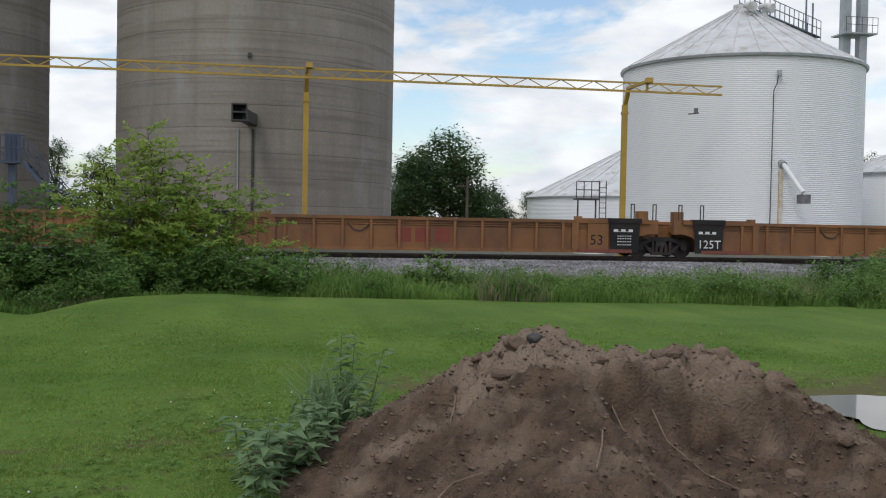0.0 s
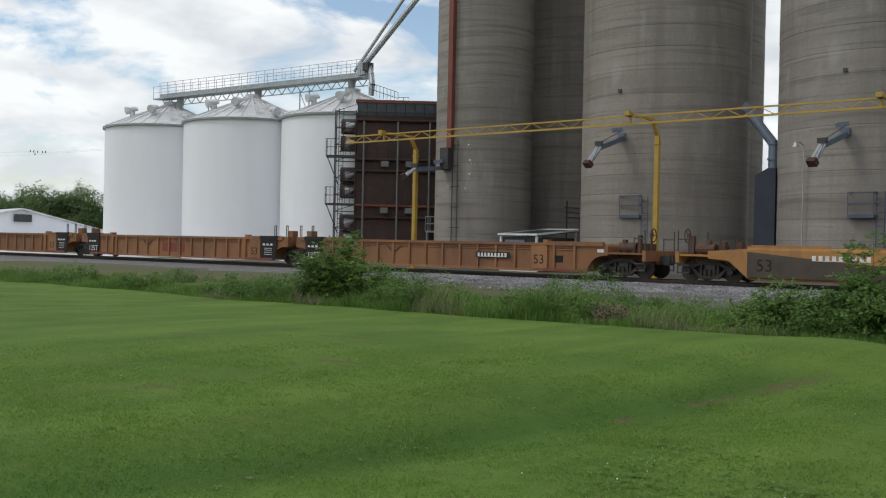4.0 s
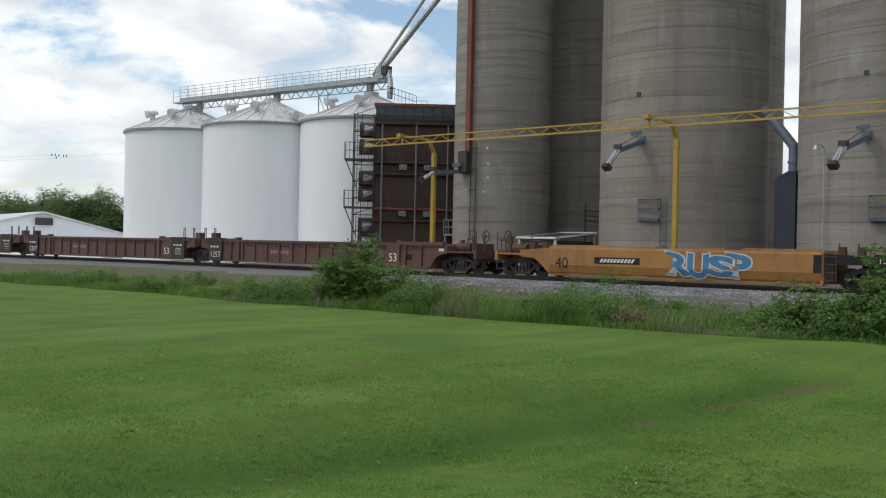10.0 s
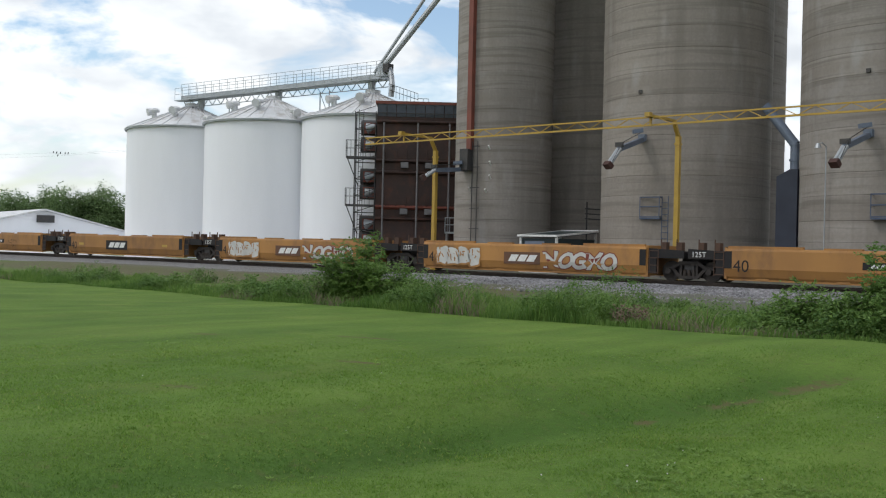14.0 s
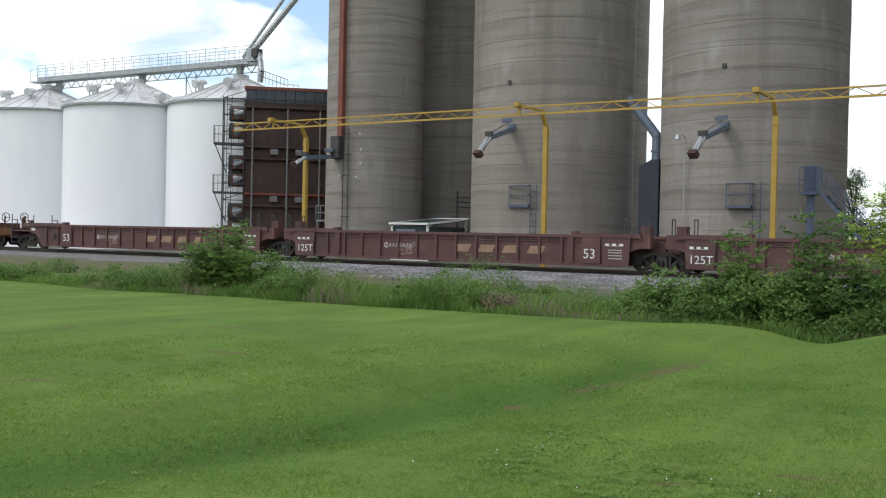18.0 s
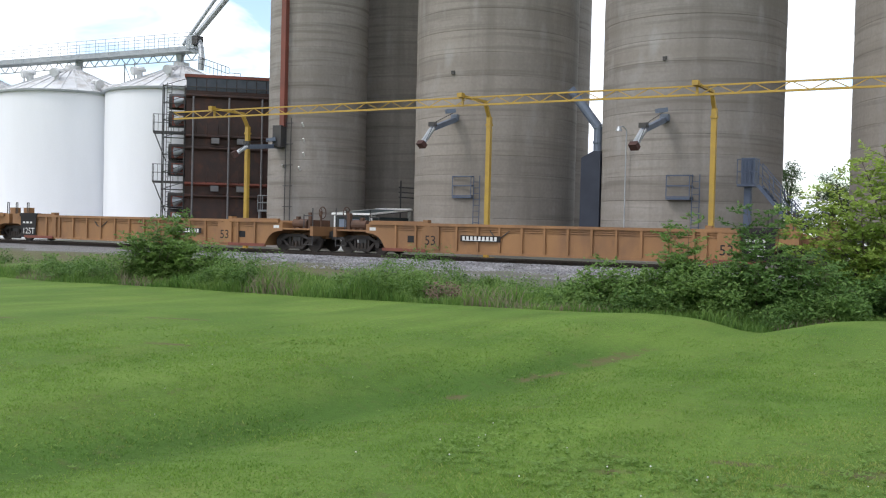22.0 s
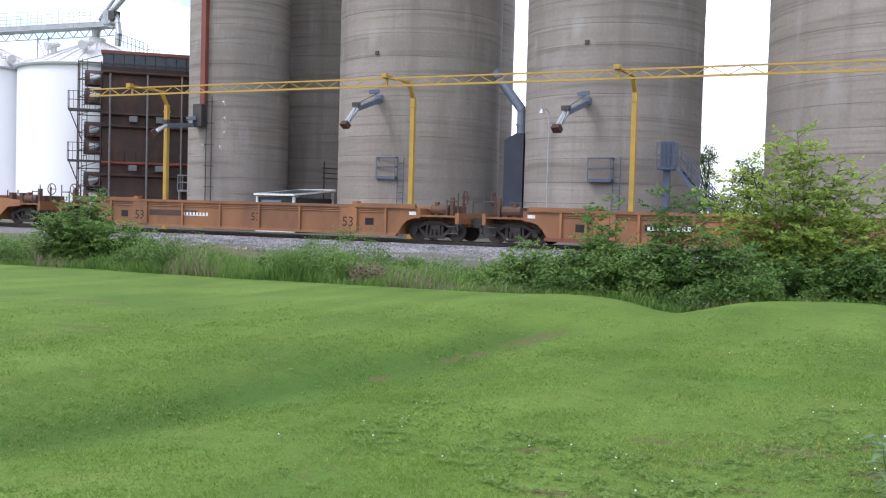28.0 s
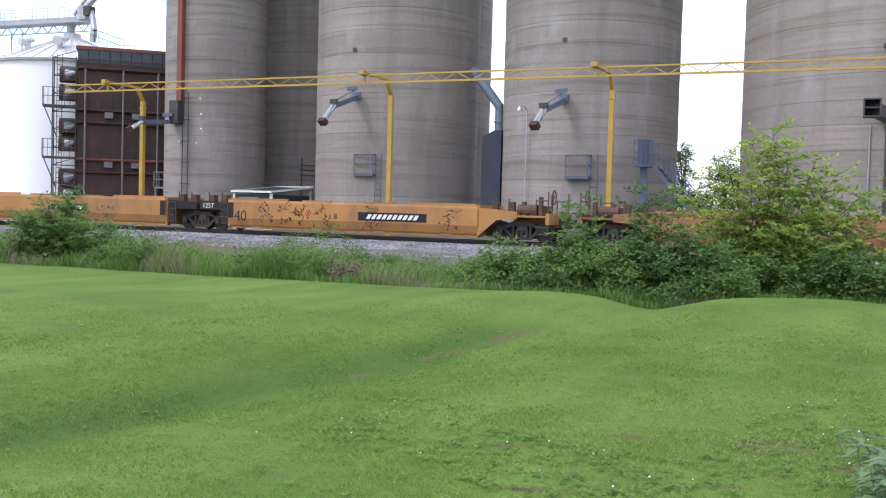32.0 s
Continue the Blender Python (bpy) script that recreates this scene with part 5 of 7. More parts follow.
def coupled_end(t, s, half, mat):
    bm = bm_new()
    a, b = sorted((s * (half - 0.6), s * (half + 1.25)))
    box(bm, a, b, -0.35, 0.35, 0.62, 1.05)
    part("draft_sill", bm, mat, t)
    a, b = sorted((s * (half + 0.9), s * (half + 1.9)))
    bm = box(bm_new(), a, b, -0.14, 0.14, 0.68, 0.98)
    box(bm, s * (half + 1.6) - 0.16, s * (half + 1.6) + 0.16, -0.22, 0.22, 0.6, 1.02)
    part("coupler", bm, STEEL_DARK, t)
    bm = bm_new()
    x = s * (half + 1.2)
    box(bm, x - 0.08, x + 0.08, -1.5, 1.5, 0.75, 1.2)
    part("end_sill", bm, mat, t)
    a, b = sorted((s * (half - 0.55), s * (half + 1.25)))
    part("platform", box(bm_new(), a, b, -1.45, 1.45, 1.02, 1.1), mat, t)
    for dy in (-1.42, 1.42):
        bm = bm_new()
        rod(bm, (x, dy, 0.3), (x, dy, 2.05), 0.028, 6)
        rod(bm, (x - s * 0.5, dy, 1.1), (x - s * 0.5, dy, 1.75), 0.028, 6)
        rod(bm, (x, dy, 1.7), (x - s * 0.5, dy, 1.7), 0.028, 6)
        for z in (0.35, 0.65):
            rod(bm, (x, dy, z), (x - s * 0.5, dy, z), 0.02, 6)
        part("ladder", bm, STEEL_DARK, t)
    bm = bm_new()
    rod(bm, (x - s * 0.1, -0.6, 1.1), (x - s * 0.1, -0.6, 1.95), 0.05, 8)
    lathe_ring(bm, (x - s * 0.02, -0.6, 1.85), 0.28)
    part("brake_wheel", bm, RUSTY, t)
    bm = bm_new()
    rod(bm, (s * (half - 0.2), -0.9, 1.32), (s * (half + 0.6), -0.9, 1.32), 0.22, 12)
    part("air_tank", bm, RUSTY, t)
    part("brake_rigging", box(bm_new(), s * (half + 0.3) - 0.3, s * (half + 0.3) + 0.3, -0.5, 0.9, 1.1, 1.5), RUSTY, t)
    for dx, dz in ((0.05, 0.55), (0.45, 0.35), (0.75, 0.75)):
        part("valve_stand", box(bm_new(), s * (half + dx) - 0.07, s * (half + dx) + 0.07, -1.05, -0.85, 1.1, 1.1 + dz), RUSTY, t)


def lathe_ring(bm, c, r):
    seg = 14
    for k in range(seg):
        a, b = k * math.tau / seg, (k + 1) * math.tau / seg
        rod(bm, (c[0], c[1] + r * math.cos(a), c[2] + r * math.sin(a)), (c[0], c[1] + r * math.cos(b), c[2] + r * math.sin(b)), 0.025, 5)
    for k in range(3):
        a = k * math.tau / 3
        rod(bm, c, (c[0], c[1] + r * math.cos(a), c[2] + r * math.sin(a)), 0.018, 5)


def smooth_car(name, L, mat, label, left, right, size_text="53", well_gap=1.75, top=1.42):
    """A well car with plain plate sides that taper to its ends."""
    t = thing(name, label, "well car", "well cars of the train")
    half, well, low = L / 2, L / 2 - well_gap, 0.20
    for y, s in ((-1.5, 1), (1.5, -1)):
        bm = bm_new()
        prev = None
        sec = [(tuck(low) + 0.05, low), (tuck(0.3), 0.3), (0.0, 0.62), (0.0, top - 0.10), (0.02, top - 0.03), (0.14, top)]
        sec = sec + [(a + 0.04, b) for a, b in sec[::-1]]
        for x in (-well, -well + 0.5, 0, well - 0.5, well):
            ring = [bm.verts.new((x, y + s * o, z)) for o, z in sec]
            if prev:
                for i in range(len(ring)):
                    j = (i + 1) % len(ring)
                    bm.faces.new((prev[i], ring[i], ring[j], prev[j]))
            prev = ring
            if abs(x) == well:
                bm.faces.new(ring)
        part("side_wall", bm, mat, t)
        part("bottom_sill", box(bm_new(), -well, well, min(y, y + s * 0.25), max(y, y + s * 0.25), low - 0.05, low + 0.02), mat, t).location.y = s * 0.17
    for k in range(4):
        x = -well + 1.5 + (2 * well - 3) * k / 3
        part("cross_beam", box(bm_new(), x - 0.25, x + 0.25, -1.35, 1.35, low - 0.02, low + 0.1), mat, t)
        if k in (1, 2):
            part("top_pad", box(bm_new(), x - 0.7, x + 0.7, -1.42, -1.2, top - 0.01, top + 0.06), mat, t)
    for s, kind in ((-1, left), (1, right)):
        part("bulkhead", box(bm_new(), s * well - 0.05, s * well + 0.05, -1.4, 1.4, low, top + 0.05), mat, t)
        a, b = sorted((s * well, s * (half - 0.1)))
        dark = BLACK_PAINT if kind == "a" else mat
        part("end_platform", box(bm_new(), a, b, -1.3, 1.3, 0.98, 1.2), dark, t)
        if kind == "a":
            part("end_plate", prism(bm_new(), [(a, 0.95), (b, 0.95), (b, 1.28), (a, 1.36)], -1.36, -1.3), dark, t)
            c0, c1 = sorted((s * (well + 0.01), s * (well + 0.42)))
            part("end_column", prism(bm_new(), [(c0, 0.3), (c1, 0.3), (c1, 0.95), (c0, 0.95)], -1.38, -1.3), BLACK_PAINT, t)
            part("end_band", box(bm_new(), min(s * (well - 0.3), s * well), max(s * (well - 0.3), s * well), -1.508, -1.501, 0.62, top - 0.12), BLACK_PAINT, t)
        else:
            w0 = s * well
            part("end_wing", prism(bm_new(), [(w0, low), (s * (well + 0.35), 0.5), (s * (well + 0.8), 0.88), (s * (half - 0.1), 0.95), (s * (half - 0.1), top - 0.18), (w0, top - 0.05)], -1.44, -1.38), dark, t)
        g0, g1 = sorted((s * (well - 0.1), s * (well - 3.1)))
        part("guide_rail", box(bm_new(), g0, g1, -1.42, -1.3, top - 0.01, top + 0.09), mat, t)
        for dx in (0.5, 1.2):
            bm = bm_new()
            x = s * (half - dx)
            rod(bm, (x, -1.2, 1.2), (x, -1.2, 1.75), 0.03, 6)
            box(bm, x - 0.12, x + 0.12, -1.0, -0.7, 1.2, 1.62)
            part("guide_post", bm, RUSTY, t)
        if kind == "a":
            part("end_beam", box(bm_new(), min(s * (half - 0.6), s * half), max(s * (half - 0.6), s * half), -0.45, 0.45, 0.75, 1.25), BLACK_PAINT, t)
            if s < 0:
                letters(t, "125T", -half + 0.25, 1.03, 0.22, WHITE_PAINT, -1.365)
            bm = bm_new()
            for z in (0.35, 0.65, 0.95, 1.25):
                rod(bm, (s * (well + 0.1), -1.38, z), (s * (well + 0.5), -1.38, z), 0.018, 6)
            for x in (0.1, 0.5):
                rod(bm, (s * (well + x), -1.38, 0.3), (s * (well + x), -1.38, 1.3), 0.018, 6)
            part("ladder", bm, RUSTY, t)
        else:
            coupled_end(t, s, half, mat)
    letters(t, size_text, -well + 0.35, 0.5, 0.48, BLACK_PAINT, -1.507)
    return t


def plate_sign(t, x, z, w, h, n, back=BLACK_PAINT, ink=WHITE_PAINT, y=-1.506):
    """A painted plate whose mark is drawn as plain slanted shapes."""
    part("sign_plate", box(bm_new(), x - w / 2, x + w / 2, y - 0.004, y, z, z + h), back, t)
    for k in range(n):
        a = x - w * 0.38 + w * 0.76 * k / n
        s = w * 0.76 / n * (0.82 if n == 3 else 0.66)
        part("sign_mark", prism(bm_new(), [(a, z + h * 0.22), (a + s, z + h * 0.22), (a + s + 0.12 * h / 0.34, z + h * 0.78), (a + 0.12 * h / 0.34, z + h * 0.78)], y - 0.009, y - 0.005), ink, t)


def graffiti(t, x, w, z, h, n, fill, line, seed, y=-1.507):
    """Painted bubble shapes with an outline and a few strokes."""
    rnd = random.Random(seed)
    for k in range(n):
        cx, r = x + w * (k + 0.5) / n, w / n * 0.62
        for d, mat, g in ((0.0, line, 1.16), (0.004, fill, 0.94)):
            rr = random.Random(seed * 50 + k)
            pts = []
            for j in range(14):
                a = j * math.tau / 14
                q = g * (0.78 + 0.4 * rr.random())
                pts.append((cx + r * q * math.copysign(abs(math.cos(a)) ** 0.6, math.cos(a)), z + h / 2 + h / 2 * q * math.copysign(abs(math.sin(a)) ** 0.6, math.sin(a))))
            part("painted_shape", prism(bm_new(), [(a, max(0.25, min(1.38, b))) for a, b in pts], y - 0.004 - d, y - 0.001 - d), mat, t)
        bm = bm_new()
        for j in range(7):
            ax, az = cx + rnd.uniform(-0.8, 0.5) * r, z + h * rnd.uniform(0.2, 0.8)
            beam(bm, (ax, y - 0.011, az), (ax + rnd.uniform(-0.3, 0.6) * r, y - 0.011, az + rnd.uniform(-0.45, 0.45) * h), 0.006, 0.055)
        part("painted_stroke", bm, line, t)


PAINT = {n: surf("paint_" + n, c, tuple(0.8 * q for q in c), 2.0, 0.6, bump=0) for n, c in (("blue", (0.06, 0.20, 0.36)), ("pink", (0.55, 0.25, 0.42)), ("red", (0.42, 0.03, 0.03)), ("purple", (0.12, 0.06, 0.25)), ("pale", (0.55, 0.55, 0.52)), ("dark_red", (0.20, 0.04, 0.025)), ("sky", (0.25, 0.45, 0.62)))}


def scrawl(t, x, w, z, h, n, mat, seed, y=-1.508):
    rnd = random.Random(seed)
    bm = bm_new()
    for k in range(n):
        ax, az = x + w * rnd.random(), z + h * rnd.random()
        for j in range(3):
            bx, bz = ax + rnd.uniform(-0.12, 0.16), az + rnd.uniform(-0.13, 0.13)
            beam(bm, (ax, y, az), (bx, y, bz), 0.004, 0.022)
            ax, az = bx, bz
    part("scrawl", bm, mat, t)


def decorate(t, kind, L, left, right):
    m, P = L / 2 - 1.75, PAINT
    if kind == "plate":
        if left != right:
            plate_sign(t, m * (0.35 if right == "c" else -0.3), 0.68, 2.4, 0.34, 9)
        else:
            for k in range(3):
                part("faded_mark", prism(bm_new(), [(-1.35 + 0.56 * k, 0.62), (-1.0 + 0.56 * k, 0.62), (-0.84 + 0.56 * k, 1.12), (-1.35 + 0.56 * k, 1.12)], -1.507, -1.502), P["dark_red"], t)
            scrawl(t, -3.8, 2.2, 0.85, 0.3, 14, BLACK_PAINT, 4)
        letters(t, "A" if right == "c" else "B" if left == "c" else "C", m * 0.12, 0.8, 0.2, BLACK_PAINT, -1.507)
        for x, w in ((-0.86, 0.5), (-0.5, 0.26), (-0.16, 0.26), (0.18, 0.26), (0.52, 0.26), (0.86, 0.5)):
            part("reflector", box(bm_new(), m * x - w, m * x + w, -1.508, -1.5, 1.14 - 0.06 * (w < 0.4), 1.21 - 0.06 * (w < 0.4)), YELLOW, t)
        for x in (0.66, 0.72, 0.78):
            part("stencil", box(bm_new(), m * x - 0.03, m * x + 0.03, -1.507, -1.5, 1.2, 1.29), P["dark_red"], t)
    elif kind == "patched":
        part("dark_patch", prism(bm_new(), [(-m, 0.26), (m * 0.55, 0.26), (m * 0.45, 0.75), (-m * 0.3, 0.85), (-m, 1.25)], -1.507, -1.502), surf("dark_patch_paint", (0.05, 0.04, 0.03), (0.08, 0.06, 0.04), 1.5, 0.7), t)
        bars(t, -m * 0.6, 0.95, 2.2, 0.2, 9, WHITE_PAINT, -1.51)
        graffiti(t, -0.5, 4.2, 0.4, 0.8, 4, P["pale"], BLACK_PAINT, 12, -1.508)
    elif kind == "forty_number":
        plate_sign(t, 2.9, 0.72, 2.6, 0.32, 10)
    elif kind == "forty_blue":
        painted_word(t, "RUSP", -m + 0.9, 4.0, 0.36, 0.85, P["blue"], P["sky"], 21)
        plate_sign(t, 0.6, 0.5, 2.2, 0.6, 3)
    elif kind == "forty_red":
        for k, (a, w, z0, z1) in enumerate(((0.0, 1.1, 0.85, 1.15), (0.45, 0.35, 0.35, 1.3), (1.3, 0.32, 0.3, 1.3), (1.62, 0.5, 0.6, 0.85), (2.1, 0.32, 0.3, 1.3), (2.6, 1.3, 1.05, 1.32), (3.1, 0.4, 0.3, 1.05), (0.3, 3.2, 0.3, 0.45))):
            part("painted_shape", prism(bm_new(), [(-m + 1.0 + a, z0), (-m + 1.0 + a + w, z0), (-m + 1.04 + a + w, z1), (-m + 1.04 + a, z1)], -1.512 - 0.001 * k, -1.505), P["red"], t)
        plate_sign(t, -0.2, 0.5, 2.2, 0.6, 3)
        bm = bm_new()
        prism(bm, [(2.35 + 0.98 * math.cos(j * math.tau / 20), 0.80 + 0.50 * math.sin(j * math.tau / 20)) for j in range(20)], -1.508, -1.503)
        part("painted_shape", bm, P["red"], t)
        painted_word(t, "PUSH", 1.62, 1.5, 0.45, 0.72, P["pale"], P["red"], 23, -1.510)
        painted_word(t, "PUSH", 3.7, 1.7, 0.4, 0.66, P["pale"], P["purple"], 24)
    elif kind == "forty_pink":
        painted_word(t, "RUSP", -m + 0.9, 3.3, 0.36, 0.82, P["pink"], P["purple"], 25)
        plate_sign(t, -0.3, 0.5, 2.2, 0.6, 3)
        painted_word(t, "SEER", 1.3, 3.2, 0.36, 0.85, BLACK_PAINT, P["pale"], 26)
        scrawl(t, 4.7, 0.9, 0.7, 0.5, 12, P["dark_red"], 5)
    elif kind == "forty_tag":
        plate_sign(t, -2.6, 0.72, 2.2, 0.28, 10)
        painted_word(t, "RUSP", -0.2, 3.6, 0.36, 0.85, P["blue"], P["pale"], 27)
    elif kind == "forty_white":
        graffiti(t, -m + 0.9, 2.6, 0.35, 0.9, 4, P["pale"], CAR_YELLOW, 28)
        plate_sign(t, -0.2, 0.5, 2.0, 0.55, 3, surf("brown_plate", (0.10, 0.05, 0.03), (0.13, 0.06, 0.03), 2, 0.7), WHITE_PAINT)
        painted_word(t, "NOGMO", 1.0, 3.7, 0.4, 0.72, P["pale"], PAINT["dark_red"], 29)
    elif kind == "forty_sign":
        plate_sign(t, -0.6, 0.5, 2.3, 0.6, 3)
        for x in (-0.75, 0.72):
            part("reflector", box(bm_new(), m * x - 0.25, m * x + 0.25, -1.508, -1.5, 0.75, 0.9), YELLOW, t)
    elif kind == "forty_scrawl":
        plate_sign(t, 2.2, 0.68, 3.2, 0.36, 10)
        letters(t, "B", -0.6, 0.7, 0.25, BLACK_PAINT, -1.507)
        for x in (-4.6, -3.4, -2.6, -1.6, 0.9, 4.2):
            scrawl(t, x, 1.0, 0.4, 0.85, 16, BLACK_PAINT, int(x * 10) + 70)
        scrawl(t, -2.0, 0.4, 0.7, 0.3, 5, P["red"], 9)
    elif kind == "forty_plain":
        plate_sign(t, 0.3, 0.72, 2.2, 0.28, 10)
        scrawl(t, 1.9, 1.2, 0.5, 0.5, 8, BLACK_PAINT, 6)
    elif kind == "maroon":
        for k in range(4):
            a = 0.4 + 1.2 * k
            part("faded_mark", prism(bm_new(), [(a, 0.62), (a + 0.72, 0.62), (a + 0.9, 0.95), (a + 0.18, 0.95)], -1.482, -1.471), surf("faded_gold", (0.30, 0.20, 0.13), (0.24, 0.15, 0.10), 3, 0.8), t)
        scrawl(t, -2.5, 1.1, 0.5, 0.5, 22, FADED, 7, -1.476)
        letters(t, "A" if right == "c" else "B" if left == "c" else "C", -3.4, 0.7, 0.24, WHITE_PAINT, -1.48)
    elif kind == "low":
        part("number_patch", box(bm_new(), -5.2, -2.4, -1.48, -1.472, 0.72, 0.98), BROWN_STEEL, t)
        letters(t, "53", 0.6, 0.62, 0.36, BLACK_PAINT, -1.478)
    elif kind in ("orange", "rust", "ochre"):
        part("red_sill", box(bm_new(), m - 1.9, m + 0.3, -1.585, -1.53, 0.2, 0.33), RED_BROWN, t)
        part("red_sill", box(bm_new(), -m - 0.3, -m + 1.9, -1.585, -1.53, 0.2, 0.33), RED_BROWN, t)
        bm = bm_new()
        for a, b in (((-3.0, 1.2), (-2.8, 0.95)), ((-2.8, 0.95), (-2.5, 0.9)), ((-2.5, 0.9), (-2.1, 1.2))):
            rod(bm, (a[0], -1.5, a[1]), (b[0], -1.5, b[1]), 0.025, 5)
        part("hose", bm, STEEL_DARK, t)
        if left == right:
            for k in range(3):
                part("faded_mark", prism(bm_new(), [(-1.2 + 0.75 * k, 0.5), (-0.6 + 0.75 * k, 0.5), (-0.6 + 0.75 * k, 1.05), (-1.2 + 0.75 * k, 1.05)], -1.478, -1.4715), P["dark_red"], t)


# joints between the units, from the train's head: u metres along the train, and the unit behind it
L53, L40, LC = 19.45, 15.68, 3.83
UNITS = []   # (kind, centre, length, left, right)


def add_units(u, kinds, length):
    """A car of one or more units whose head-end truck stands at u. Returns the tail-end truck."""
    n = len(kinds)
    for k, kind in enumerate(kinds):
        UNITS.append((kind, u - length * (k + 0.5), length, "c" if k == n - 1 else "a", "c" if k == 0 else "a"))
    return u - length * n


add_units(34.6, ["rust"] * 3, 19.12)
add_units(-28.5, ["plate"] * 3, 19.32)
add_units(-90.3, ["patched"], 15.97)
add_units(-110.2, ["orange"] * 3, 19.79)
add_units(-173.2, ["forty_number", "forty_blue", "forty_red", "forty_pink", "forty_tag"], 15.6)
add_units(-254.9, ["brown"] * 3, 19.62)
add_units(-317.7, ["forty_plain", "forty_white", "forty_white", "forty_sign", "forty_plain"], 15.7)
add_units(-400.0, ["maroon"] * 3, 19.6)
add_units(-462.9, ["ochre"] * 3, 19.49)
add_units(-525.3, ["ochre"] * 3, 19.11)
add_units(-586.2, ["orange"] * 3, 19.15)
add_units(-647.6, ["low"], 19.22)
add_units(-670.7, ["plate"] * 3, 19.28)
add_units(-732.3, ["forty_scrawl", "forty_plain", "forty_plain"], 15.6)

PROGRESS = [(0, 0.0), (4, 88.74), (8, 178.82), (12, 268.43), (16, 359.72), (20, 450.04), (24, 540.13), (28, 628.8), (32, 718.36)]
CARS = []
MADE = {}


def make_car(kind, L, left, right):
    if kind in ("orange", "rust", "ochre", "maroon", "brown", "low"):
        mat = {"orange": CAR_ORANGE, "ochre": CAR_OCHRE, "rust": CAR_RUST, "maroon": CAR_MAROON, "brown": CAR_BROWN, "low": CAR_ORANGE}[kind]
        lab = {"orange": "weathered orange well car with ribbed sides, empty", "ochre": "faded ochre yellow well car with ribbed sides, empty", "rust": "rust stained dark orange well car with ribbed sides, empty", "maroon": "dark maroon well car with ribbed sides, empty",
               "brown": "rusty brown well car with ribbed sides, empty", "low": "faded orange well car with widely spaced ribs, empty"}[kind]
        t = ribbed_car("well_car", L, mat, lab, left, right, kind != "low", WHITE_PAINT, 2.0 if kind == "low" else 1.03)
    elif kind == "plate":
        t = smooth_car("well_car", L, CAR_ORANGE, "plain sided orange brown well car, empty", left, right)
    elif kind == "patched":
        t = smooth_car("well_car", L, CAR_YELLOW, "short yellow well car with a dark patched side", left, right)
    else:
        t = smooth_car("well_car", L, CAR_YELLOW, "yellow well car with plate sides, empty", left, right, "40")
    decorate(t, kind, L, left, right)
    truck_parts(t, -L / 2)
    if right == "c":
        truck_parts(t, L / 2)
    return t


for kind, u, L, left, right in UNITS:
    key = (kind, left, right)
    if key in MADE and kind in ("orange", "rust", "ochre", "maroon", "brown", "plate", "forty_plain"):
        c = copy_thing(MADE[key], Matrix())
    else:
        c = MADE[key] = make_car(kind, L, left, right)
    CARS.append((c, u))


def motions():
    for c, u in CARS:
        rows = []
        for t in range(0, 33, 2):
            a = [p for p in PROGRESS if p[0] <= t][-1]
            b = ([p for p in PROGRESS if p[0] > t] or [a])[0]
            s = a[1] + (0 if a is b else (b[1] - a[1]) * (t - a[0]) / (b[0] - a[0]))
            x, y, h = on_track(u + s)
            rows.append((t, pose(x, y, RAIL_Z, 0, 0, h)))
        walk(c, rows)


# ---- trees and bushes ----
def leaf_cloud(rnd, blobs, count, size, flat=0.85, droop=0.3):
    """Small folded leaves in tufts over the outsides of a few uneven clumps."""
    verts, faces = [], []
    wsum = sum(b[3] ** 2 for b in blobs)
    for bx, by, bz, br in blobs:
        tufts = max(4, int(count * br ** 2 / wsum / 9))
        for _ in range(tufts):
            d = Vector((rnd.gauss(0, 1), rnd.gauss(0, 1), rnd.gauss(0, 1))).normalized()
            k = br * (0.35 + 0.65 * rnd.random() ** 0.45) * (1 + 0.7 * noise.noise(d * 1.9 + Vector((bx, by, bz)) * 3))
            c = Vector((bx, by, bz)) + Vector((d.x * k, d.y * k, d.z * k * flat))
            for _ in range(9):
                p = c + Vector((rnd.gauss(0, 1), rnd.gauss(0, 1), rnd.gauss(0, 0.7))) * size * 1.1
                a = Vector((rnd.gauss(0, 1) + d.x, rnd.gauss(0, 1) + d.y, rnd.gauss(0, 0.5) - droop)).normalized()
                leaf(verts, faces, p, a, size * (0.6 + 0.8 * rnd.random()), rnd)
    return verts, faces


def leaf(verts, faces, p, a, s, rnd, wide=0.28):
    b = a.cross(Vector((rnd.gauss(0, 0.4), rnd.gauss(0, 0.4), 1))).normalized()
    i = len(verts)
    n = a.cross(b) * s * 0.12
    verts += [p, p + a * s * 0.45 + b * s * wide + n, p + a * s, p + a * s * 0.45 - b * s * wide + n]
    faces += [(i, i + 1, i + 2), (i, i + 2, i + 3)]


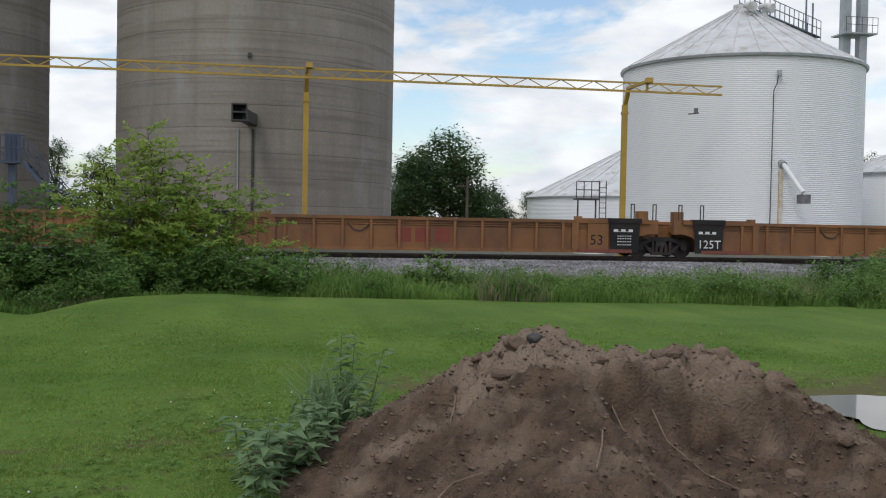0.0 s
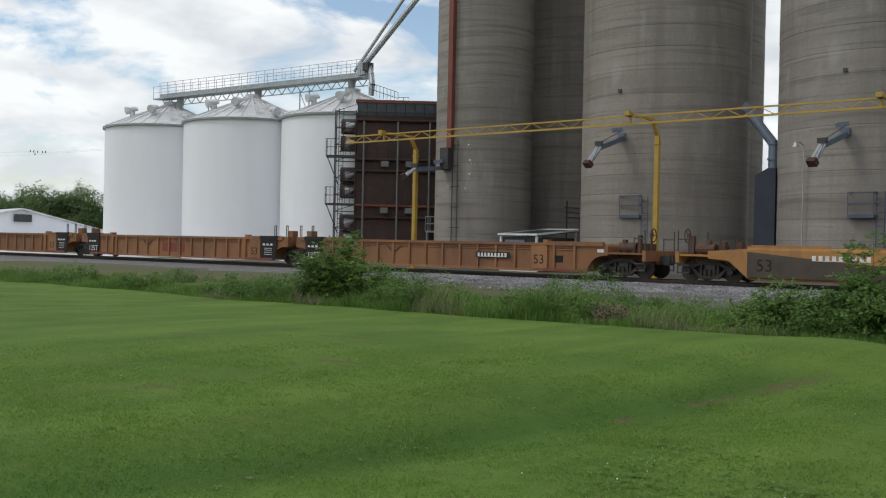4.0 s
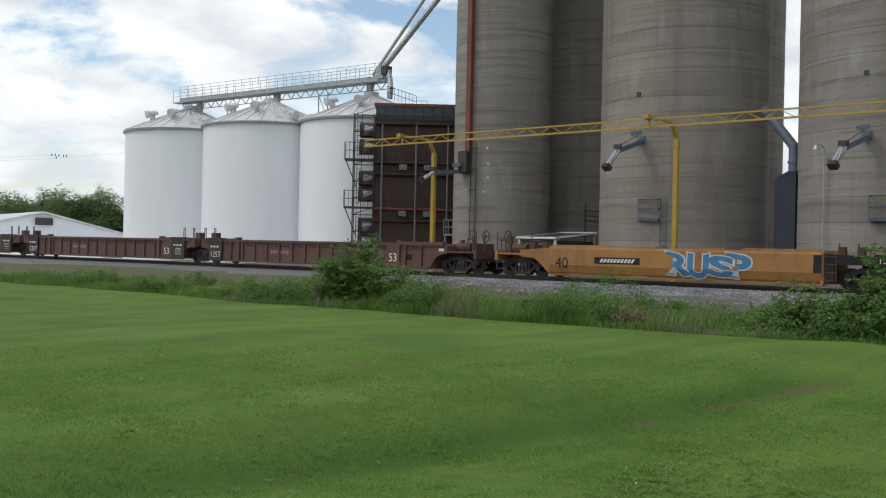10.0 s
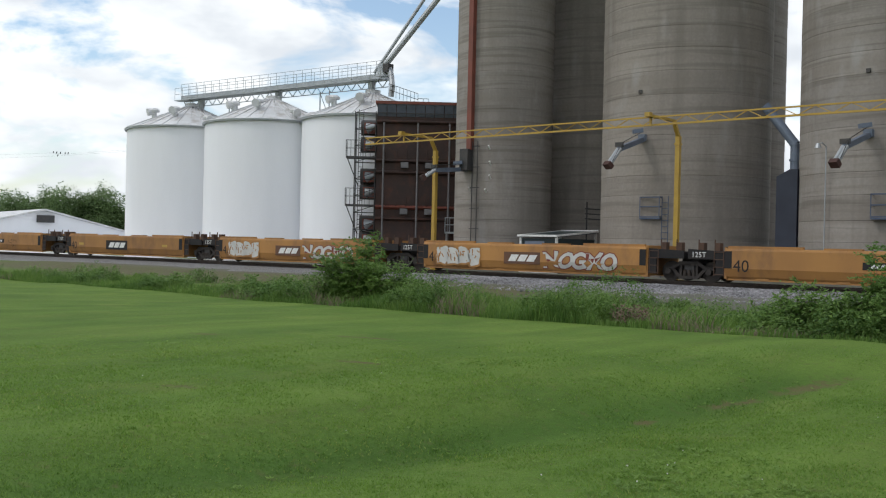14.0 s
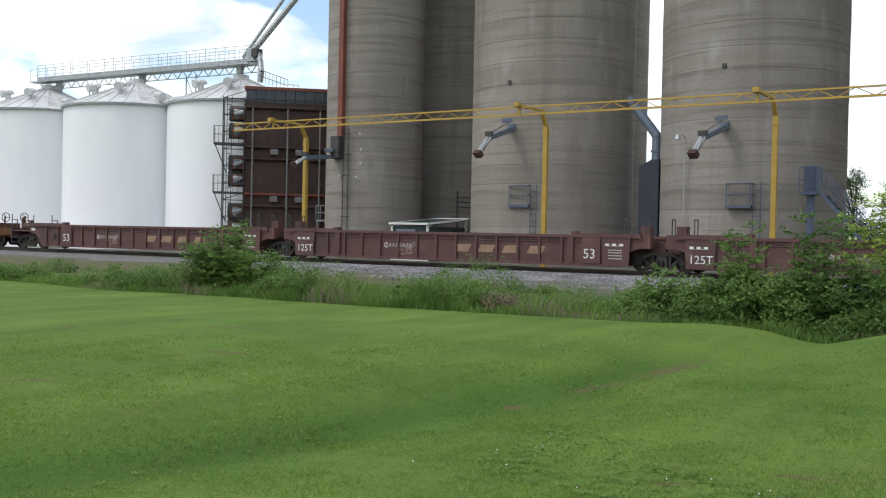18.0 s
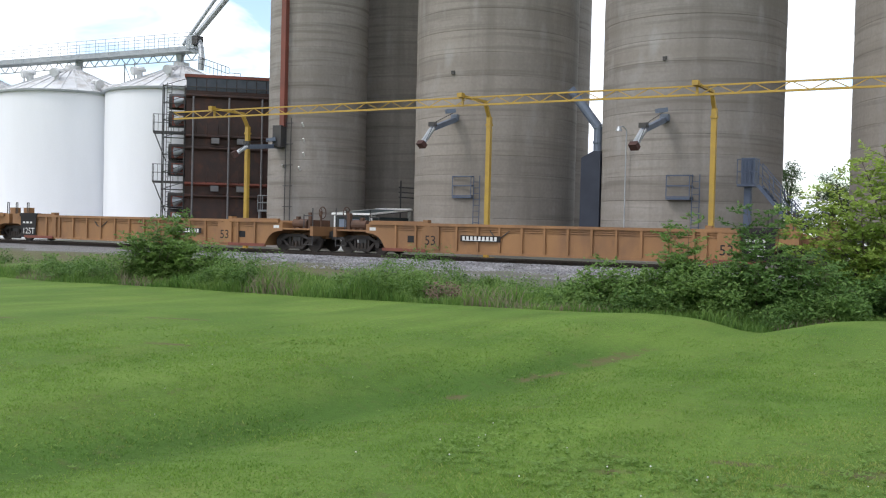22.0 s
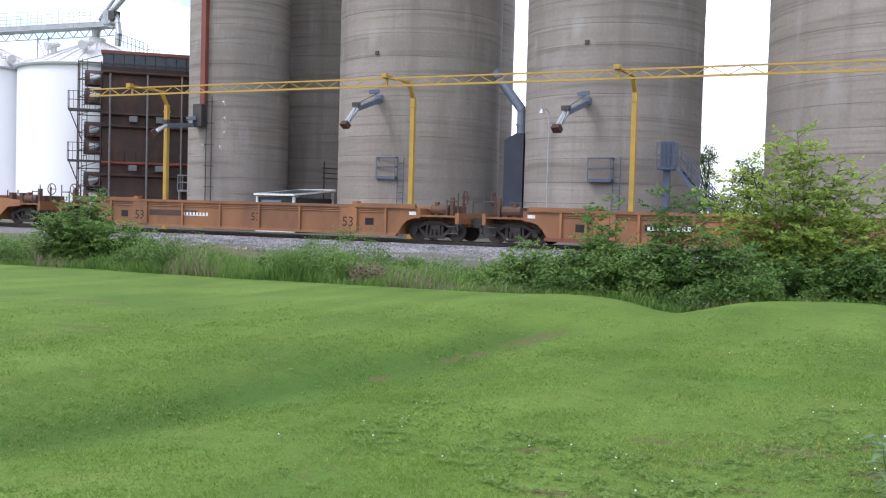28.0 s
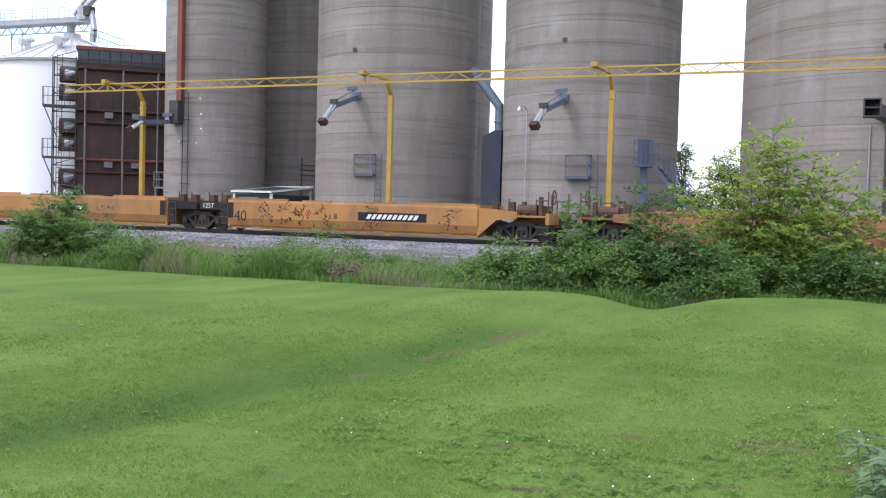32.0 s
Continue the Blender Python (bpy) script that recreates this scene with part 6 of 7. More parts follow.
def grow(rnd, bm, tips, reach, size, thick, gap=0.11, per=10, low=0.15):
    """Stems from the foot to each tip, side branches along them, and leafy twigs along those."""
    v, f = [], []
    for k, tip in enumerate(tips):
        tip = Vector(tip)
        foot = Vector((0.1 * math.cos(k * 2.4), 0.1 * math.sin(k * 2.4), -0.06))
        bow = Vector((rnd.gauss(0, 0.08), rnd.gauss(0, 0.08), 0)) * tip.length
        at = [Vector((foot.x + (tip.x - foot.x) * s ** 1.35, foot.y + (tip.y - foot.y) * s ** 1.35, foot.z + (tip.z - foot.z) * s ** 0.9)) + bow * math.sin(s * math.pi) for s in (0, 0.2, 0.4, 0.6, 0.8, 1)]
        for j in range(5):
            rod(bm, at[j], at[j + 1], thick * (1 - 0.17 * j), 5, thick * (0.83 - 0.17 * j))
        n = max(4, int(tip.length * (1 - low) / gap))
        for j in range(n):
            s = low + (1 - low) * (j + rnd.random()) / n
            q = min(4, int(s * 5))
            p = at[q].lerp(at[q + 1], s * 5 - q)
            a = j * 2.4 + k + rnd.gauss(0, 0.4)
            out = Vector((tip.x, tip.y, 0)) * 0.25
            d = (Vector((math.cos(a), math.sin(a), 0.22 + 0.5 * rnd.random())) + out).normalized()
            ln = reach * (0.45 + 0.75 * rnd.random()) * (1.15 - 0.65 * s)
            e = p + d * ln + Vector((0, 0, -0.10 * ln))
            rod(bm, p, e, thick * 0.32, 4, thick * 0.1)
            m = max(2, int(ln / (size * 1.15)))
            for u in range(m + 1):
                r = p.lerp(e, 0.2 + 0.8 * u / m)
                side = d.cross(Vector((0, 0, 1))).normalized() * (1 if u % 2 else -1)
                tw = (d * 0.8 + side * (0.9 if u < m else 0.1) + Vector((0, 0, rnd.uniform(-0.35, 0.35)))).normalized()
                tl = size * rnd.uniform(1.2, 2.6)
                for w in range(per):
                    c = r + tw * tl * (w + 0.5) / per + Vector((0, 0, -0.12 * tl * (w / per) ** 2))
                    g = (tw * 0.7 + side.cross(tw) * rnd.gauss(0, 0.5) + tw.cross(Vector((0, 0, 1))) * (1 if w % 2 else -1) * 0.9 + Vector((0, 0, rnd.gauss(-0.25, 0.3)))).normalized()
                    leaf(v, f, c, g, size * (0.6 + 0.7 * rnd.random()), rnd, 0.30)
    return v, f


def woody(name, label, category, x, y, tips, reach, size, mat, thick, seed, group="", low=0.15, per=10, fill=()):
    rnd = random.Random(seed)
    t = thing(name, label, category, group, at=(x, y, ground_z(x, y)))
    bm = bm_new()
    v, f = grow(rnd, bm, tips, reach, size, thick, 0.085 if name == "tree" else 0.11, per, low)
    part("trunk" if name == "tree" else "stem", bm, BARK, t)
    if fill:
        a, b = leaf_cloud(rnd, fill, 240 * len(fill), size)
        b = [tuple(j + len(v) for j in q) for q in b]
        v, f = v + a, f + b
    raw_part("crown" if name == "tree" else "foliage", v, f, mat, t)
    return t


def dome(seed, n, w, h, deep=0.6, lean=0.0):
    """Tips of n stems strewn over a half dome, the tallest in the middle."""
    rnd = random.Random(seed)
    out = []
    for k in range(n):
        u, q = rnd.uniform(-1, 1), rnd.uniform(-1, 1)
        out.append((w * u + lean, w * deep * q, h * (1 - 0.55 * u * u - 0.2 * q * q) * rnd.uniform(0.62, 1.0)))
    return out


def low_fill(seed, n, w, h, r):
    rnd = random.Random(seed)
    return [(rnd.uniform(-w, w), rnd.uniform(-0.55, 0.35), rnd.uniform(0.1, h), r * rnd.uniform(0.7, 1.3)) for _ in range(n)]


TREE_TIPS = [(-0.15, 0.1, 3.1), (0.2, -0.1, 2.9), (-0.55, 0.2, 2.95), (-0.9, -0.1, 2.6), (0.6, 0.2, 2.6), (-1.25, 0.1, 2.3), (1.0, -0.1, 2.35), (1.45, 0.1, 2.05), (1.75, 0, 1.75), (2.05, 0.15, 1.95), (-1.5, 0.2, 1.8), (-1.65, -0.2, 1.3), (1.5, 0.3, 1.4), (0.3, 0.5, 2.2), (-0.4, -0.5, 2.2), (0.7, -0.5, 1.7), (-0.9, -0.5, 1.6), (1.2, -0.4, 1.1), (0.1, -0.6, 1.4), (-0.1, 0.4, 2.7), (-1.3, -0.4, 0.9), (0.9, 0.5, 2.0), (2.2, 0.1, 1.45), (2.35, -0.1, 1.1), (2.0, -0.2, 0.75), (-1.75, 0.1, 2.0)]
woody("tree", "small yellow green tree with a loose open crown", "tree", -2.35, 21.6, [(a * 1.15, b * 1.2, c * 1.15) for a, b, c in TREE_TIPS], 0.75, 0.10, LEAF_LIGHT, 0.026, 3, low=0.2, per=8)
woody("bush", "dense dark bush in the shade under the small tree", "bush", -1.3, 20.9, dome(4, 30, 1.9, 1.4), 0.46, 0.085, LEAF, 0.014, 11, fill=low_fill(4, 30, 2.1, 0.8, 0.34))
woody("bush", "tall green bush with reaching shoots at the lawn's edge", "bush", -4.5, 19.2, dome(5, 24, 0.7, 2.0) + [(-0.1, 0, 2.4), (0.25, 0.1, 2.25), (-0.35, 0.1, 2.0), (0.5, 0, 2.3)], 0.42, 0.085, LEAF, 0.014, 5, fill=low_fill(5, 22, 0.8, 1.0, 0.32))
woody("bush", "dense dark green bush over the ditch at the lawn's edge", "bush", -3.5, 19.5, dome(15, 24, 0.7, 1.75), 0.42, 0.085, LEAF, 0.014, 15, fill=low_fill(15, 20, 0.85, 0.8, 0.32))
woody("bush", "dense dark green bush at the lawn's edge", "bush", -5.85, 19.15, dome(6, 24, 0.7, 1.5) + [(-0.4, 0, 1.9), (-0.2, 0.1, 1.75), (0.2, 0, 2.0)], 0.42, 0.085, LEAF_MID, 0.014, 8, fill=low_fill(6, 20, 0.85, 0.85, 0.32))
woody("bush", "low green bush beside the ditch", "bush", -7.5, 19.3, dome(7, 20, 0.75, 1.15), 0.38, 0.08, LEAF_MID, 0.012, 6, fill=low_fill(7, 14, 0.85, 0.55, 0.28))
woody("bush", "round green bush standing alone by the track", "bush", -19.75, 19.6, dome(8, 42, 1.45, 2.05, 0.7), 0.46, 0.085, LEAF_MID, 0.014, 7, fill=low_fill(8, 32, 1.25, 1.1, 0.34))
woody("bush", "dark green bush at the end of the lawn", "bush", 15.6, 23.6, dome(9, 26, 1.9, 1.6, lean=0.6), 0.45, 0.10, LEAF, 0.014, 9, fill=low_fill(9, 14, 1.8, 0.8, 0.4))
for k, (sx, sy, h) in enumerate(((3.2, 22.6, 0.85), (3.9, 22.9, 0.95), (4.5, 22.7, 0.7), (0.9, 22.6, 1.0), (13.2, 21.5, 0.5), (-24.5, 19.5, 0.6), (-30, 20.5, 0.5), (-14.5, 20.2, 0.6), (-12.7, 20.4, 0.6), (9.5, 22.3, 0.55), (-16.6, 20.0, 0.55), (-23.0, 19.6, 0.7), (6.4, 22.2, 0.6), (2.4, 22.0, 0.6), (11.4, 22.0, 0.5))):
    woody("shrub", "leafy green sapling among the weeds", "shrub", sx, sy, dome(60 + k, 8, h * 0.4, h * 1.25), h * 0.32, 0.09, LEAF_MID, 0.008, 20 + k, "saplings", per=6, fill=[(0, 0, h * 0.3, h * 0.3), (0.1, -0.1, h * 0.6, h * 0.25)])


def far_tree(x, y, h, w, mat, seed, label="large leafy tree behind the silos", count=11000):
    rnd = random.Random(seed)
    t = thing("tree", label, "tree", "background trees", at=(x, y, 0.1))
    blobs = []
    for _ in range(26):
        u = rnd.uniform(-1, 1)
        blobs.append((u * 0.36 * w, rnd.uniform(-0.25, 0.25) * w, h * rnd.uniform(0.22, 0.9 - 0.3 * abs(u) ** 1.5), w * rnd.uniform(0.12, 0.20)))
    blobs += [(0, 0, h * 0.55, w * 0.28), (0.02 * w, 0, h * 0.88, w * 0.12), (-0.15 * w, 0, h * 0.35, w * 0.22), (0.17 * w, 0, h * 0.35, w * 0.22)]
    bm = bm_new()
    rod(bm, (0, 0, -0.2), (0, 0, h * 0.5), 0.022 * h, 8, 0.012 * h)
    for bx, by, bz, br in blobs[:14]:
        rod(bm, (0, 0, min(h * 0.45, bz * 0.6)), (bx, by, bz), 0.009 * h, 5, 0.002 * h)
    part("trunk", bm, BARK, t)
    v, f = leaf_cloud(rnd, blobs, int(count * 1.5), w * 0.034)
    raw_part("crown", v, f, mat, t)


far_tree(16.2, 93.5, 10.4, 9.6, LEAF_DARK, 31, count=16000)
far_tree(12.6, 96, 7.5, 6, LEAF_DARK, 32)
far_tree(21.2, 100, 5.6, 5, LEAF_DARK, 39, count=7000)
far_tree(24.5, 107, 4.9, 5, LEAF_DARK, 33, count=7000)
far_tree(28.2, 106, 5.4, 4, LEAF_DARK, 34, count=7000)
far_tree(54.5, 84.5, 9.3, 5, LEAF_DARK, 35, count=7000)
far_tree(-16.6, 83.5, 8.2, 4.2, LEAF_DARK, 36, count=8000)
far_tree(-13.4, 84.5, 7.6, 4.5, LEAF_DARK, 37, count=8000)
far_tree(-10.5, 86, 7.0, 4.5, LEAF_DARK, 38, count=8000)
for k in range(7):
    far_tree(-156 + 6.0 * k, 74 + 4.6 * k, 8.4 + 0.9 * math.sin(k * 1.7), 11.0, LEAF_FAR, 70 + k, "tree in a far row beyond the white shed", 7000)
for k in range(9):
    far_tree(-139 + 2.6 * k, 62 + 3.0 * k + 2 * math.sin(k * 2.1), (7.6, 7.8, 7.4, 8.8, 9.4, 8.6, 7.8, 7.4, 7.8)[k], 9.0, LEAF_FAR, 40 + k, "tree in a far row beyond the white shed", 8000)


# ---- weeds along the railway ----
def blades(name, label, places, material, kind="stuff", category="grass", lean=0.35, plain=False):
    """Grass blades at (x, y, z, height, width)."""
    p = np.array(places)
    n = len(p)
    rng = np.random.default_rng(len(name) + n)
    a = rng.uniform(0, math.tau, n)
    side = np.stack([np.cos(a), np.sin(a), np.zeros(n)], 1) * p[:, 4:5] * 0.5
    b = rng.uniform(0, math.tau, n)
    tip = np.stack([np.cos(b), np.sin(b), np.zeros(n)], 1) * (p[:, 3:4] * lean * rng.uniform(0.2, 1.4, (n, 1)))
    base, zero = p[:, :3], np.zeros(n)
    top = base + tip + np.stack([zero, zero, p[:, 3]], 1)
    me = bpy.data.meshes.new(name)
    if plain:
        v = np.stack([base - side, base + side, top], 1).reshape(-1, 3)
        faces = (np.arange(n)[:, None] * 3 + np.array([0, 1, 2])).tolist()
    else:
        mid = base + tip * 0.3 + np.stack([zero, zero, p[:, 3] * 0.6], 1)
        v = np.stack([base - side, base + side, mid + side * 0.8, mid - side * 0.8, top], 1).reshape(-1, 3)
        i = np.arange(n)[:, None] * 5
        faces = (i + np.array([0, 1, 2, 3])).tolist() + (i + np.array([3, 2, 4])).tolist()
    me.from_pydata(v.tolist(), [], faces)
    me.materials.append(material)
    o = new(name, me)
    return tagged(o, label, category, kind=kind)


def weeds():
    rnd = random.Random(5)
    tall, seedy = [], []
    for _ in range(150000):
        x = rnd.uniform(-44, 21)
        e = lawn_edge(x)
        y = e - 0.05 + 10.5 * rnd.random() ** 1.6
        far = (y - e) / 10.5
        n = noise.noise((x * 0.4, y * 0.4, 5)) + 0.6 * noise.noise((x * 1.5, y * 1.5, 9))
        tuft = noise.noise((x * 0.75, y * 0.9, 33))
        if n < -0.62 + 1.3 * max(0.0, far) ** 1.5 + (0.25 if x < -22 else 0) - 0.3 * max(0, tuft):
            continue
        h = (0.16 + 0.42 * rnd.random() ** 1.5) * (1 + 0.6 * n + 1.6 * max(0, tuft)) * (1 - 0.75 * far) * (0.45 if x < -22 else 1) * (0.5 + 0.5 * smooth(0, 0.6, y - e))
        if (-9.0 < x < 0.8 or -21.6 < x < -18.2 or -11.3 < x < -9.9) and y < e + 1.7:
            h *= 0.5
        q = (x, y, ground_z(x, y) - 0.02, max(0.06, h), 0.018 + 0.014 * rnd.random())
        (seedy if noise.noise((x * 0.5, y * 0.4, 21)) > 0.2 and rnd.random() < 0.5 else tall).append(q)
    blades("tall_grass", "tall green grass and weeds between the lawn and the railway", tall, WEED, lean=0.5)
    blades("seeding_grass", "pale brown seeding grass among the weeds", seedy, WEED_DRY, lean=0.5)
    v, f = [], []
    for k in range(2600):
        x = rnd.uniform(-44, 20)
        y = lawn_edge(x) + 0.25 + 6.5 * rnd.random() ** 1.35
        c = noise.noise((x * 0.45, y * 0.45, 15))
        if c < (0.14 if x < -22 else 0.0):
            continue
        h = rnd.uniform(0.15, 0.40) + 1.25 * max(0, c) * (0.5 if x < -22 else 1)
        a, b = leaf_cloud(rnd, [(x, y, ground_z(x, y) + h * 0.5, h * 0.5), (x + 0.1, y, ground_z(x, y) + h * 0.85, h * 0.28)], 120, 0.07)
        i = len(v)
        v += a
        f += [tuple(j + i for j in q) for q in b]
    tagged(raw_part("broadleaf_weeds", v, f, LEAF_WEED), "low broad leaved weeds along the edge of the lawn", "weeds", kind="stuff")
    v, f = leaf_cloud(rnd, [(-10.75, 18.5, 0.2, 0.36), (-10.4, 18.5, 0.12, 0.3)], 1100, 0.055)
    tagged(raw_part("dry_weed", v, f, surf("dry_purple", (0.16, 0.10, 0.085), (0.2, 0.13, 0.1), 4, 0.9, bump=0)), "clump of dry purple brown weed", "weed", kind="stuff")


LEAF_WEED = leaf_mat("broad_weed_leaf", (0.062, 0.138, 0.033), (0.205, 0.315, 0.080), 0.40)
weeds()


def lawn_blades():
    rnd = np.random.default_rng(11)
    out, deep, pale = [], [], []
    n = 370000
    ang = np.radians(rnd.uniform(-70, 36, n))
    r = 2.9 + 14.5 * rnd.random(n) ** 1.1
    xs, ys = r * np.sin(ang), r * np.cos(ang)
    for x, y, q, s in zip(xs.tolist(), ys.tolist(), rnd.random(n).tolist(), r.tolist()):
        if q * 4.5 > 17.6 - s or y > lawn_edge(x) + 0.2 or y < 0.5 or (-0.7 < x < 5 and 3.5 < y < 9 and mound_h(x, y) > 0.03) or in_bare(x, y) > 0.35 + 0.5 * q:
            continue
        k = 0.8 + 0.7 * noise.noise((x * 0.9, y * 0.9, 2)) + 0.5 * noise.noise((x * 4, y * 4, 6))
        # share of darker blades near the drain: rich grass plus shade put into colour
        damp_shade = 0.75 * math.exp(-((x - valley(y) + 0.25) / 0.42) ** 2) * (1 - smooth(12, 15, y))
        worn = 0.75 * math.exp(-((x + 0.7) / 1.5) ** 2 - ((y - 6.6) / 1.9) ** 2) + 0.35 * max(0.0, noise.noise((x * 0.7, y * 0.5, 44)))
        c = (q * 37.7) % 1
        (deep if c < damp_shade else pale if 1 - c < worn else out).append((x, y, ground_z(x, y) - 0.004, (0.016 + 0.014 * q) * max(0.4, k), 0.004 + 0.0010 * s))
    blades("lawn_grass", "short mown lawn grass", out, BLADE, lean=1.1, plain=True)
    blades("damp_grass", "darker grass along the moist drain in the lawn, with its shade coloured in", deep, BLADE_DEEP, lean=0.9, plain=True)
    blades("worn_grass", "thin yellowish grass in worn parts of the lawn", pale, BLADE_PALE, lean=1.1, plain=True)
    rr = random.Random(8)
    v, f, wv, wf = [], [], [], []
    for _ in range(15000):
        a, d = radians(rr.uniform(-60, 36)), 4 + 12 * rr.random() ** 1.2
        x, y = d * math.sin(a), d * math.cos(a)
        near = math.exp(-((x + 0.6) / 1.8) ** 2 - ((y - 6.8) / 2.2) ** 2)
        if noise.noise((x * 0.4, y * 0.4, 31)) * 0.5 + 0.6 * near < 0.25 and rr.random() < 0.96 or mound_h(x, y) > 0.02 or y > lawn_edge(x) - 0.6:
            continue
        z = ground_z(x, y) + 0.02
        for j in range(4):
            b = rr.uniform(0, 6.28)
            leaf(v, f, Vector((x, y, z)), Vector((math.cos(b), math.sin(b), 0.35)), rr.uniform(0.02, 0.05), rr, 0.33)
        if rr.random() < 0.03:
            i = len(wv)
            s = rr.uniform(0.005, 0.009)
            wv += [(x - s, y, z + 0.03), (x, y - s, z + 0.03), (x + s, y, z + 0.03), (x, y + s, z + 0.03), (x, y, z + 0.03 + s), (x, y, z + 0.03 - s)]
            wf += [(i, i + 1, i + 4), (i + 1, i + 2, i + 4), (i + 2, i + 3, i + 4), (i + 3, i, i + 4), (i + 1, i, i + 5), (i + 2, i + 1, i + 5), (i + 3, i + 2, i + 5), (i, i + 3, i + 5)]
    tagged(raw_part("lawn_weeds", v, f, LAWN_WEED), "flat broad leaved weeds in the lawn", "weeds", kind="stuff")
    tagged(raw_part("clover_flowers", wv, wf, WHITE_PAINT), "tiny white clover flowers in the lawn", "flowers", kind="stuff")


LAWN_WEED = leaf_mat("lawn_weed_leaf", (0.135, 0.235, 0.052), (0.240, 0.360, 0.088), 0.55)


# ---- the heap of earth ----
RIDGE = ((-0.2, 0), (0.4, 0.17), (0.82, 0.40), (1.05, 0.56), (1.3, 0.76), (1.55, 0.84), (1.9, 0.90), (2.1, 0.84), (2.5, 0.75), (2.95, 0.76), (3.15, 0.69), (3.45, 0.59), (3.65, 0.43), (3.9, 0.29), (4.2, 0.15), (4.6, 0))


def ridge(x):
    for (a, p), (b, q) in zip(RIDGE, RIDGE[1:]):
        if a <= x <= b:
            return p + (q - p) * (x - a) / (b - a)
    return 0.0


def mound_h(x, y):
    """The heap's broad form: a ridge, its back slope, and a worn front under a crust."""
    w = 0.10 * noise.noise((x * 1.4, y * 1.4, 8))
    r = ridge(x + w)
    if r <= 0:
        return 0.0
    foot = 3.75 + 1.95 * (1 - smooth(-0.2, 1.4, x)) + 1.6 * smooth(3.2, 4.6, x)
    if y > 6.3:
        return r * (1 - smooth(6.45, 8.2 - 0.25 * abs(x - 2.2), y + w))
    edge = 5.72 + 0.12 * noise.noise((x * 2.2, 3, 4)) + 0.05 * noise.noise((x * 6, 5, 1))
    bay = smooth(1.75, 2.1, x) * (1 - smooth(3.05, 3.35, x))
    if y > edge:
        return r - 0.07 * (6.3 - y) / max(0.1, 6.3 - edge)
    k = max(0.0, (y - foot) / (edge - foot))
    talus = (r - 0.07) * (0.22 * k + 0.78 * k ** (1.0 + 0.35 * bay))
    return max(0.0, talus - (0.06 + 0.32 * bay) * smooth(0, 0.14, edge - y) * k ** 1.3)


def mound_z(x, y):
    h = mound_h(x, y)
    if h <= 0.002:
        return -0.06
    v = Vector((x, y, 0))
    r = 0.035 * noise.noise(v * 2.1) + 0.05 * noise.noise(v * 4.4) + 0.075 * abs(noise.noise(v * 7.5)) + 0.05 * abs(noise.noise(v * 15)) + 0.026 * noise.noise(v * 26) + 0.016 * noise.noise(v * 47) - 0.03
    top = smooth(0.45, 0.62, h) * smooth(5.5, 5.9, y)
    d = noise.voronoi(Vector((x * 3.4, y * 2.4, 0)) + Vector((noise.noise(v * 3), noise.noise(v * 3 + Vector((9, 0, 0))), 0)) * 0.6)[0]
    r -= 0.055 * top * (1 - smooth(0.02, 0.13, d[1] - d[0]))
    r += 0.035 * top * math.sin(7 * d[0]) + 0.03 * max(0, noise.noise(v * 6 + Vector((4, 4, 0)))) * (1 - top)
    return h + r * min(1, h * 4) - 0.02


CRUST = surf("dry_crust", (0.170, 0.125, 0.094), (0.120, 0.086, 0.064), 6, 0.95, fine=35, bump=0.9, bump_dist=0.02, vary=0.12, spec=0.15)


